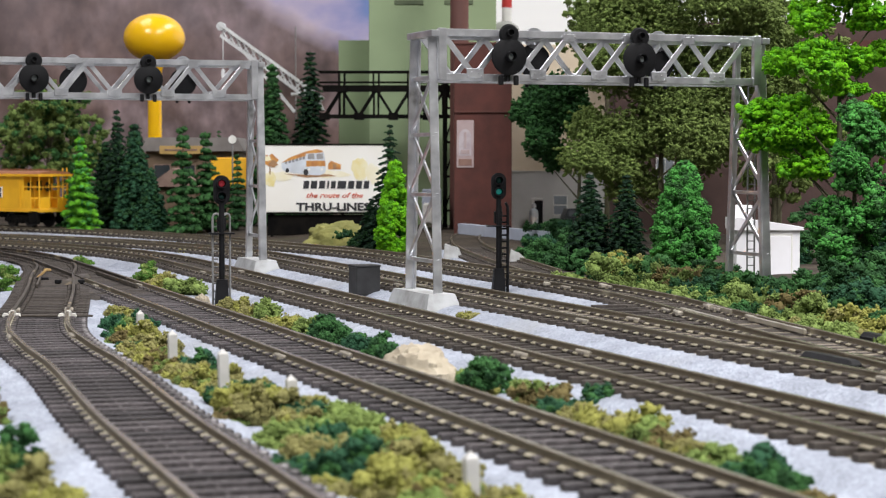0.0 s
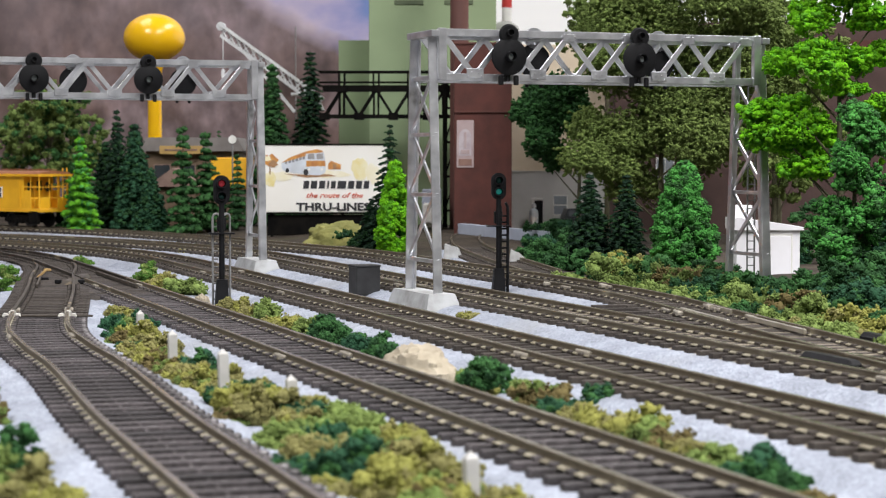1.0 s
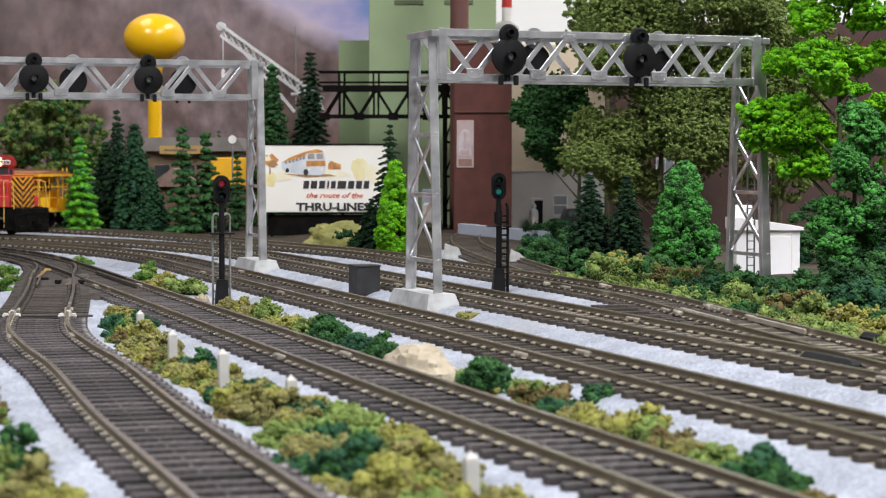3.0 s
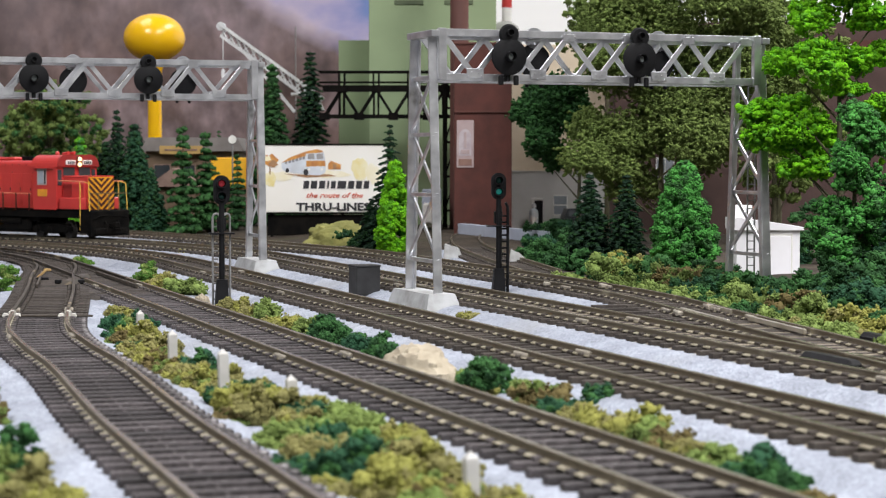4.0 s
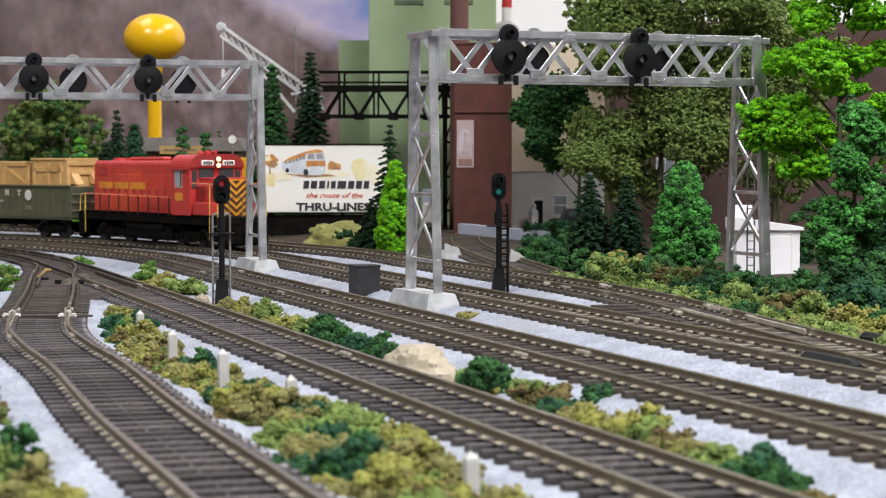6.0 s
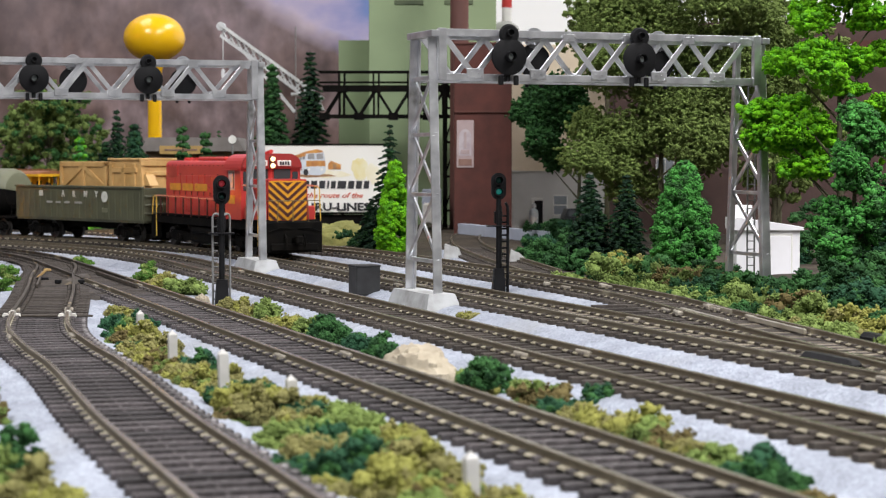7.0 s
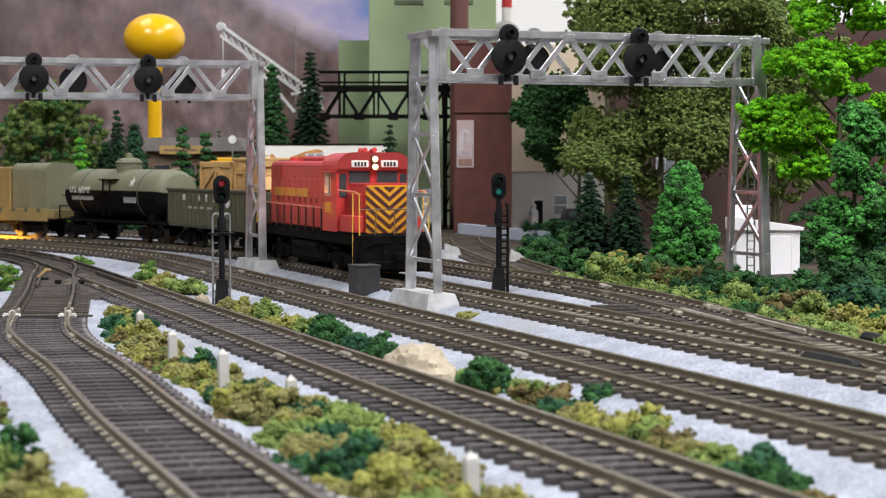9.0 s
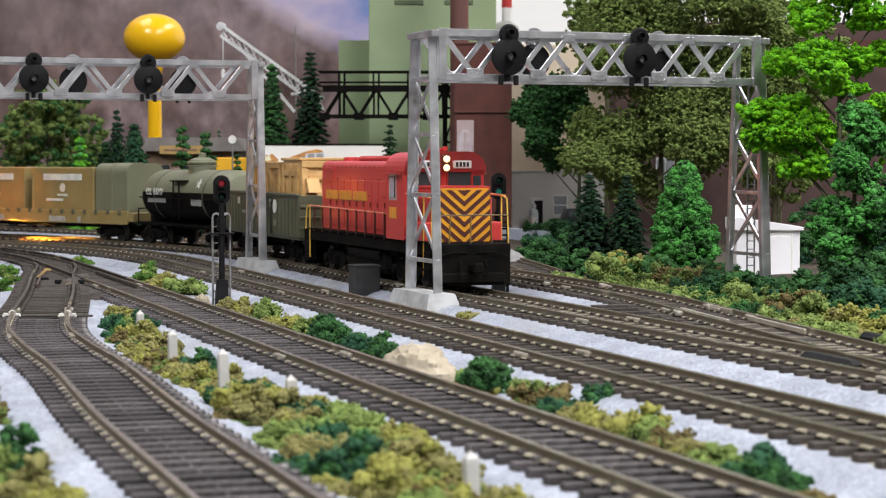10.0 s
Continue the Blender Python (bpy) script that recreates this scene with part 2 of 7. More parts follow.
def thing(name, at, label, category, group="", kind=""):
    ob = new(name)
    ob.empty_display_size = 0.01
    ob.matrix_basis = at
    return tagged(ob, label, category, group, kind)


rng = np.random.default_rng(7)
OCTA_V = np.array([(1, 0, 0), (-1, 0, 0), (0, 1, 0), (0, -1, 0), (0, 0, 1), (0, 0, -1)], float)
OCTA_F = np.array([(0, 2, 4), (2, 1, 4), (1, 3, 4), (3, 0, 4), (2, 0, 5), (1, 2, 5), (3, 1, 5), (0, 3, 5)])
_g = (1 + 5 ** 0.5) / 2
ICO_V = np.array([(-1, _g, 0), (1, _g, 0), (-1, -_g, 0), (1, -_g, 0), (0, -1, _g), (0, 1, _g), (0, -1, -_g), (0, 1, -_g), (_g, 0, -1), (_g, 0, 1), (-_g, 0, -1), (-_g, 0, 1)]) / 1.9
ICO_F = np.array([(0, 11, 5), (0, 5, 1), (0, 1, 7), (0, 7, 10), (0, 10, 11), (1, 5, 9), (5, 11, 4), (11, 10, 2), (10, 7, 6), (7, 1, 8), (3, 9, 4), (3, 4, 2), (3, 2, 6), (3, 6, 8), (3, 8, 9), (4, 9, 5), (2, 4, 11), (6, 2, 10), (8, 6, 7), (9, 8, 1)])


TET_V = np.array([(1, 1, 1), (1, -1, -1), (-1, 1, -1), (-1, -1, 1)], float) * 0.72
TET_F = np.array([(0, 1, 2), (0, 3, 1), (0, 2, 3), (1, 3, 2)])


def sponge(lobes, lobe_r, subs, sub_r, per_sub, flake):
    """Crumbly foam foliage: lobes carry lumps, lumps carry flakes. Gives flake centres, sizes and a lump number."""
    def unit(n):
        u = rng.normal(size=(n, 3))
        return u / np.linalg.norm(u, axis=1)[:, None]
    lobes, lobe_r = np.asarray(lobes, float), np.asarray(lobe_r, float)
    k = np.repeat(np.arange(len(lobes)), subs)
    c = lobes[k] + unit(len(k)) * lobe_r[k] * rng.uniform(0.55, 1.0, (len(k), 1))
    r = sub_r * rng.uniform(0.6, 1.3, len(c))
    j = np.repeat(np.arange(len(c)), per_sub)
    f = c[j] + unit(len(j)) * (r[j] * rng.uniform(0.7, 1.05, len(j)))[:, None] * np.array([1, 1, 0.8])
    return f, flake * rng.uniform(0.6, 1.35, len(j)), j


def foam_mesh(f, r, lump, mats, floor=None):
    if floor is not None:
        f[:, 2] = np.maximum(f[:, 2], floor)
    tone = rng.uniform(size=lump.max() + 1) < 0.72
    pick = tone[lump]
    sets = [(*clumps(f[m], r[m], (OCTA_V, OCTA_F), 0.4), s) for s, m in ((0, pick), (1, ~pick)) if m.any()]
    # a solid crumb inside each lump
    count = np.bincount(lump)
    mid = np.c_[np.bincount(lump, f[:, 0]), np.bincount(lump, f[:, 1]), np.bincount(lump, f[:, 2])] / count[:, None]
    big = np.sqrt(np.bincount(lump, ((f - mid[lump]) ** 2).sum(1)) / count) * 0.92
    sets += [(*clumps(mid[m], big[m], jitter=0.2, stretch=(0.8, 1.1)), s) for s, m in ((0, tone), (1, ~tone)) if m.any()]
    return raw_mesh("foliage", sets, mats, True)


def clumps(centres, radii, base=(ICO_V, ICO_F), jitter=0.35, squash=None, stretch=(0.45, 1.3)):
    """Many small ragged lumps as one mesh's arrays. squash: (n,3) stretch, else random."""
    bv, bf = base
    n, k = len(centres), len(bv)
    q = rng.normal(size=(n, 4))
    q /= np.linalg.norm(q, axis=1)[:, None]
    w, x, y, z = q.T
    R = np.stack([1 - 2 * (y * y + z * z), 2 * (x * y - z * w), 2 * (x * z + y * w), 2 * (x * y + z * w), 1 - 2 * (x * x + z * z), 2 * (y * z - x * w),
                  2 * (x * z - y * w), 2 * (y * z + x * w), 1 - 2 * (x * x + y * y)], 1).reshape(n, 3, 3)
    v = bv[None] * (1 + jitter * rng.uniform(-1, 1, (n, k, 1))) * rng.uniform(*stretch, (n, 1, 3))
    v = np.einsum("nij,nkj->nki", R, v) * np.asarray(radii)[:, None, None]
    if squash is not None:
        v = v * squash[:, None, :]
    v += np.asarray(centres)[:, None, :]
    f = bf[None] + (np.arange(n) * k)[:, None, None]
    return v.reshape(-1, 3), f.reshape(-1, 3)


def raw_mesh(name, sets, mats, soft=False):
    """sets: (vertices, faces, slot) arrays in millimetres."""
    vs, fs, ss, k = [], [], [], 0
    for v, f, s in sets:
        vs.append(v), fs.append(np.asarray(f) + k), ss.append(np.full(len(f), s))
        k += len(v)
    v, f, s = np.concatenate(vs) * 0.001, np.concatenate(fs), np.concatenate(ss)
    me = bpy.data.meshes.new(name)
    me.vertices.add(len(v)), me.loops.add(len(f) * 3), me.polygons.add(len(f))
    me.vertices.foreach_set("co", v.ravel().astype(np.float32))
    me.loops.foreach_set("vertex_index", f.ravel().astype(np.int32))
    me.polygons.foreach_set("loop_start", np.arange(0, len(f) * 3, 3, dtype=np.int32))
    me.update(calc_edges=True)
    for x in mats:
        me.materials.append(x)
    me.polygons.foreach_set("material_index", s.astype(np.int32))
    if soft:
        me.polygons.foreach_set("use_smooth", np.ones(len(f), bool))
    me.validate()
    return me


# ---- track plan: centre lines in millimetres, running away from the viewer ----
RAIL_TOP, TIE_TOP, BED = 8.6, 6.5, 4.9
TIE_STEP, GAUGE = 7.5, 17.4


def line_arc(x0, y0, y1, slope, radius, turn):
    """A straight from (x0, y0) to the depth y1, then a left-hand bend."""
    a = math.atan(slope)
    d, n = np.array([-math.sin(a), math.cos(a)]), np.array([-math.cos(a), -math.sin(a)])
    p1 = np.array([x0 - (y1 - y0) * slope, y1])
    pts = [np.array([x0, y0]) * (1 - u) + p1 * u for u in np.linspace(0, 1, 30)]
    for th in np.linspace(0, radians(turn), 60)[1:]:
        pts.append(p1 + radius * math.sin(th) * d + radius * (1 - math.cos(th)) * n)
    return even(np.array(pts))


def smooth_line(ctrl):
    """A smooth line through a few points of the plan."""
    c = np.array(ctrl, float)
    c = np.vstack([2 * c[0] - c[1], c, 2 * c[-1] - c[-2]])
    out = []
    for i in range(1, len(c) - 2):
        for u in np.linspace(0, 1, 16, endpoint=False):
            p0, p1, p2, p3 = c[i - 1:i + 3]
            out.append(0.5 * (2 * p1 + (p2 - p0) * u + (2 * p0 - 5 * p1 + 4 * p2 - p3) * u * u + (3 * p1 - p0 - 3 * p2 + p3) * u ** 3))
    out.append(c[-2])
    return even(np.array(out))


def even(p, step=2.5):
    s = np.r_[0, np.cumsum(np.hypot(*np.diff(p, axis=0).T))]
    t = np.arange(0, s[-1], step)
    q = np.c_[np.interp(t, s, p[:, 0]), np.interp(t, s, p[:, 1])]
    for _ in range(6):
        q[1:-1] = (q[:-2] + 2 * q[1:-1] + q[2:]) / 4
    return q


class Track:
    def __init__(self, pts):
        self.p = pts
        self.s = np.r_[0, np.cumsum(np.hypot(*np.diff(pts, axis=0).T))]
        self.length = self.s[-1]

    def at(self, s):
        return np.array([np.interp(s, self.s, self.p[:, 0]), np.interp(s, self.s, self.p[:, 1])])

    def heading(self, s):
        a, b = self.at(max(s - 3, 0)), self.at(min(s + 3, self.length))
        return math.atan2(b[1] - a[1], b[0] - a[0])


YARD = Track(smooth_line([(-5, 215), (-32, 299), (-59, 382), (-85, 470), (-104.5, 528), (-123, 595), (-147, 733), (-166, 834), (-184, 930), (-215, 1010), (-262, 1090), (-330, 1165)]))
MAIN_A = Track(line_arc(85, 162, 960, 0.345, 600, 34))
MAIN_B = Track(line_arc(130, 214, 960, 0.344, 575, 95))
MAIN_C = Track(line_arc(130, 392, 1000, 0.350, 610, 115))
MAIN_D = Track(smooth_line([(140, 330), (122, 430), (105, 530), (88, 629), (72, 720), (43, 817), (17, 891), (-8, 964), (-39, 1049), (-92, 1145), (-160, 1265), (-232, 1365), (-320, 1450), (-430, 1520), (-560, 1570)]))
SPUR = Track(smooth_line([(66, 745), (50, 830), (38, 920), (26, 1020), (16, 1130), (14, 1240), (20, 1340)]))


# ---- large structure ----
def slab(name, x, y, z, sx, sy, sz, m, label, category="wall"):
    ob = part(name, Shape().box(0, 0, 0, sx, sy, sz), m, at=mm(x, y, z))
    return tagged(ob, label, category, kind="structure")


slab("room_floor", 0, 600, -1005, 5200, 6400, 10, M["room_floor"], "grey carpeted floor of the hobby room", "floor")
slab("ceiling", 0, 600, CEIL * 1000 + 5, 5200, 6400, 10, M["room_paint"], "plain white ceiling of the hobby room", "ceiling")
slab("wall_west", -2605, 600, 222, 10, 6400, 2440, M["room_paint"], "plain pale wall of the hobby room")
slab("wall_east", 2605, 600, 222, 10, 6400, 2440, M["room_paint"], "plain pale wall of the hobby room")
slab("wall_south", 0, -2605, 222, 5220, 10, 2440, M["room_paint"], "plain pale wall behind the viewer")
slab("wall_north", 0, 3805, 222, 5220, 10, 2440, M["room_paint"], "plain pale wall behind the layout")
slab("table_top", 0, 1000, -19, 3000, 2700, 30, M["bark"], "wooden table top under the model layout", "table")


def edge_x(track, y):
    o = np.argsort(track.p[:, 1])
    return np.interp(y, track.p[o, 1], track.p[o, 0])


def ground_z(x, y):
    back = x - edge_x(MAIN_D, y) if y < 1560 else 200
    k = min(max((back - 45) / 90, 0), 1)
    return 2.5 + 5 * k * k * (3 - 2 * k) + 0.5 * noise.noise((x * 0.02, y * 0.02, 0))


def ground():
    s = Shape()
    xs = np.r_[np.arange(-1500, -420, 60), np.arange(-420, 330, 8), np.arange(330, 1501, 60)]
    ys = np.r_[np.arange(-340, 150, 60), np.arange(150, 1500, 9), np.arange(1500, 2351, 50)]
    s.v = [(float(x), float(y), ground_z(x, y)) for y in ys for x in xs]
    n = len(xs)
    for j in range(len(ys) - 1):
        for i in range(n - 1):
            s.f.append((j * n + i, j * n + i + 1, j * n + n + i + 1, j * n + n + i))
            x, y = (xs[i] + xs[i + 1]) / 2, (ys[j] + ys[j + 1]) / 2
            wob = 6 * noise.noise((x * 0.05, y * 0.05, 3))
            yard = x < edge_x(MAIN_D, y) + 4 + wob and x > edge_x(YARD, y) - 55 + wob and y < 1450
            s.s.append(0 if yard else 1)
    ob = part("ground", s, [M["gravel"], M["soil"]], smooth=True)
    tagged(ob, "pale grey gravel and brown soil of the model layout", "ground", kind="structure")


ground()


def mural():
    m = bpy.data.materials.new("painted_mountain_mural")
    m.use_nodes = True
    n, l = m.node_tree.nodes, m.node_tree.links
    b = n["Principled BSDF"]
    b.inputs["Roughness"].default_value = 0.9
    co = n.new("ShaderNodeTexCoord")
    sep = n.new("ShaderNodeSeparateXYZ")
    l.new(co.outputs["Object"], sep.inputs[0])

    def noise_of(scale, stretch, detail=6):
        mp = n.new("ShaderNodeMapping")
        mp.inputs["Scale"].default_value = stretch
        l.new(co.outputs["Object"], mp.inputs[0])
        z = n.new("ShaderNodeTexNoise")
        z.inputs["Scale"].default_value, z.inputs["Detail"].default_value = scale, detail
        l.new(mp.outputs[0], z.inputs["Vector"])
        return z.outputs["Fac"]

    def ramp(src, stops):
        r = n.new("ShaderNodeValToRGB")
        e = r.color_ramp.elements
        e[0].position, e[0].color = stops[0][0], (*stops[0][1], 1)
        e[1].position, e[1].color = stops[-1][0], (*stops[-1][1], 1)
        for p, c in stops[1:-1]:
            e.new(p).color = (*c, 1)
        l.new(src, r.inputs["Fac"])
        return r.outputs["Color"]

    def mix(fac, a, c, mode="MIX"):
        x = n.new("ShaderNodeMixRGB")
        x.blend_type = mode
        if isinstance(fac, float):
            x.inputs[0].default_value = fac
        else:
            l.new(fac, x.inputs[0])
        l.new(a, x.inputs[1]), l.new(c, x.inputs[2])
        return x.outputs[0]

    def calc(op, a, c):
        x = n.new("ShaderNodeMath")
        x.operation = op
        for k, v in enumerate((a, c)):
            if isinstance(v, (int, float)):
                x.inputs[k].default_value = v
            else:
                l.new(v, x.inputs[k])
        return x.outputs[0]

    woods = ramp(noise_of(9, (1, 1, 0.9), 8), [(0.34, (0.065, 0.04, 0.032)), (0.45, (0.16, 0.112, 0.10)), (0.56, (0.25, 0.195, 0.20)), (0.68, (0.11, 0.085, 0.08))])
    trunks = ramp(noise_of(75, (1, 1, 0.6), 4), [(0.3, (0.62, 0.58, 0.57)), (0.7, (1.12, 1.1, 1.12))])
    crowns = ramp(noise_of(34, (1, 1, 0.8), 6), [(0.34, (0.55, 0.53, 0.53)), (0.62, (1.2, 1.16, 1.18))])
    woods = mix(0.9, mix(0.9, woods, trunks, "MULTIPLY"), crowns, "MULTIPLY")
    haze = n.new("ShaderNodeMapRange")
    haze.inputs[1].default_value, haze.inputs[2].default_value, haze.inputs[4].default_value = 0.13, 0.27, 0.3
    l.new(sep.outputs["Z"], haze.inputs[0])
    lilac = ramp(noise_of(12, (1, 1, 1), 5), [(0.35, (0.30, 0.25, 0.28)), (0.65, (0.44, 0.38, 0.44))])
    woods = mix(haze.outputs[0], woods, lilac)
    sky = ramp(noise_of(7, (1, 1, 1.6), 5), [(0.36, (0.17, 0.24, 0.50)), (0.47, (0.36, 0.34, 0.55)), (0.56, (0.56, 0.47, 0.56)), (0.7, (0.74, 0.70, 0.78))])
    white = ramp(noise_of(4, (1, 1, 1)), [(0.3, (0.93, 0.93, 0.92)), (0.7, (0.97, 0.97, 0.97))])
    # ridge height falls to the east
    rid = calc("SUBTRACT", calc("ADD", calc("MULTIPLY", sep.outputs["X"], -0.62), 0.098), sep.outputs["Z"])
    rid = calc("ADD", rid, calc("MULTIPLY", noise_of(14, (1, 1, 1), 4), 0.05))
    f = n.new("ShaderNodeMapRange")
    f.inputs[1].default_value, f.inputs[2].default_value = 0.0, 0.03
    l.new(rid, f.inputs[0])
    east = n.new("ShaderNodeMapRange")
    east.inputs[1].default_value, east.inputs[2].default_value = -0.03, 0.02
    l.new(sep.outputs["X"], east.inputs[0])
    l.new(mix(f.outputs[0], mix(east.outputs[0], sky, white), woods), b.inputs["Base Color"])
    return m


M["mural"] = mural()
s = Shape()
arc = [(1900 * math.sin(a), 300 + 1900 * math.cos(a)) for a in np.linspace(-0.85, 0.85, 49)]
for x, y in arc:
    s.v += [(x, y, -4), (x, y, 900)]
for x, y in arc:
    s.v += [(x * 1.004, 300 + (y - 300) * 1.004, -4), (x * 1.004, 300 + (y - 300) * 1.004, 900)]
k = len(arc)
for i in range(k - 1):
    for base, flip in ((0, 1), (2 * k, -1)):
        a = base + 2 * i
        s.f.append((a, a + 2, a + 3, a + 1)[::flip]), s.s.append(0)
    s.f.append((2 * i + 1, 2 * i + 3, 2 * k + 2 * i + 3, 2 * k + 2 * i + 1)), s.s.append(0)
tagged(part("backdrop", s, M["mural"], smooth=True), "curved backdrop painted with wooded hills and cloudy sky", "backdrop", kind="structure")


# ---- track ----
def bed(name, track, centre, s0, s1, lift=0.0, wide=25.0, fill=0.0):
    """A ballast bed: stone shoulders and a darker strip under the ties."""
    s = Shape()
    offs = [-wide, -20, -16.0, -13.0, -7.2, 7.2, 13.0, 16.0, 20, wide]
    zs = [2.0, 4.3, 5.0, BED, BED + fill, BED + fill, BED, 5.0, 4.3, 2.0]
    st = np.arange(s0, s1, 3.0)
    for u in st:
        p, a = track.at(u), track.heading(u)
        nx, ny = -math.sin(a), math.cos(a)
        for o, z in zip(offs, zs):
            w = 1.6 * noise.noise((p[0] * 0.12 + o, p[1] * 0.12, 1)) if abs(o) > 12 else 0
            s.v.append((p[0] + nx * (o + w), p[1] + ny * (o + w), z + lift + random.uniform(-0.18, 0.18)))
    n = len(offs)
    for j in range(len(st) - 1):
        for i in range(n - 1):
            s.f.append((j * n + i, j * n + i + 1, j * n + n + i + 1, j * n + n + i))
            s.s.append(0 if 3 <= i <= 5 else 1)
    ob = part(name, s, [centre, M["gravel"]], smooth=True)
    return tagged(ob, "ballast bed with pale grey stone shoulders", "ballast", kind="structure")


RAIL_PROFILE = [(-1.6, 0), (-1.6, 0.32), (-0.38, 0.5), (-0.30, 1.35), (-0.55, 1.55), (-0.55, 2.05), (-0.4, 2.13), (0.4, 2.13), (0.55, 2.05), (0.55, 1.55), (0.30, 1.35), (0.38, 0.5), (1.6, 0.32), (1.6, 0)]


def rail_shape(track, off, s0, s1, off_end=None):
    s = Shape()
    st = np.arange(s0, s1, 4.0)
    n = len(RAIL_PROFILE)
    for i, u in enumerate(st):
        p, a = track.at(u), track.heading(u)
        o = off if off_end is None else off + (off_end - off) * i / len(st)
        nx, ny = -math.sin(a), math.cos(a)
        for q, z in RAIL_PROFILE:
            s.v.append((p[0] + nx * (o + q), p[1] + ny * (o + q), TIE_TOP + z))
    for j in range(len(st) - 1):
        for i in range(n):
            s.f.append((j * n + i, j * n + (i + 1) % n, j * n + n + (i + 1) % n, j * n + n + i))
            s.s.append({6: 1, 0: 2, 1: 2, 11: 2, 12: 2}.get(i, 0))
    for e in (0, len(st) - 1):
        s.f.append(tuple(e * n + i for i in range(n))), s.s.append(0)
    return s


def tie_mesh(m, name):
    s = Shape().box(0, 0, -0.85, 2.5, 30, 1.7, 0.22)
    for side in (-1, 1):
        for o in (-1.75, 1.75):
            s.box(0, side * GAUGE / 2 + o * 0.86, 0.35, 2.1, 1.8, 0.95, 0.25)
    return s.mesh(name, [m])


def lay_track(track, s0, s1, tie, label, joints=(), dull_from=None, dull_tie=None):
    t = thing("railway_track", mm(0, 0, 0), label, "railway track", "model railway tracks")
    for side in (-1, 1):
        part("rail", rail_shape(track, side * GAUGE / 2, s0, dull_from or s1), [M["rail_side"], M["rail_top"], M["rail_foot"]], t)
        if dull_from:
            part("rail", rail_shape(track, side * GAUGE / 2, dull_from + 0.4, s1), [M["rail_rust"], M["rail_rust"], M["bed_dark"]], t, "dull rusty turnout rail")
        for u in joints:
            p, a = track.at(u), track.heading(u)
            part("rail_joiner", Shape().box(0, 0, 0.75, 9, 2.9, 1.3, 0.3), M["joiner"], t, at=mm(p[0] - side * GAUGE / 2 * math.sin(a), p[1] + side * GAUGE / 2 * math.cos(a), TIE_TOP, 0, 0, math.degrees(a)))
    u = s0 + 2
    while u < s1:
        p, a = track.at(u), track.heading(u)
        ob = new("tie", dull_tie if dull_from and u > dull_from else tie)
        ob.parent = t
        ob.matrix_basis = mm(p[0], p[1], TIE_TOP + random.uniform(-0.12, 0.05), 0, 0, math.degrees(a) + random.uniform(-0.8, 0.8))
        u += TIE_STEP
    return t


M["joiner"] = mat("pale_rail_joiner", (0.40, 0.37, 0.31), 0.6, 0.2, color2=(0.25, 0.22, 0.18), scale=300)


def build_tracks():
    bed("trackbed_yard", YARD, M["bed_dark"], 0, YARD.length, 0.00)
    bed("trackbed_a", MAIN_A, M["bed_dark"], 0, 1240, 0.05)
    bed("trackbed_b", MAIN_B, M["bed_brown"], 0, 1290, 0.02, fill=0.55)
    bed("trackbed_c", MAIN_C, M["bed_brown"], 0, MAIN_C.length, 0.06, fill=1.25)
    bed("trackbed_d", MAIN_D, M["bed_brown"], 0, MAIN_D.length, 0.03, fill=1.2)
    bed("trackbed_spur", SPUR, M["bed_brown"], 60, SPUR.length, 0.09)
    dark, brown = tie_mesh(M["tie"], "tie"), tie_mesh(M["tie_brown"], "tie")
    lay_track(YARD, 0, 745, dark, "yard track with dark ties curving into a turnout", (357, 457), 446, brown)
    lay_track(MAIN_A, 0, 1200, dark, "straight track with dark ties and worn rails", (360, 655), 690, brown)
    lay_track(MAIN_B, 0, 1290, brown, "main track with brown ties and dusty rails", joints=(310, 560, 700))
    lay_track(MAIN_C, 0, 1160, brown, "main track that carries the moving train", joints=(60, 235, 420))
    lay_track(MAIN_D, 0, MAIN_D.length, brown, "back track where the yellow caboose stands", joints=(330, 450))
    lay_track(SPUR, 130, SPUR.length, brown, "dusty spur track leading to the brick building")


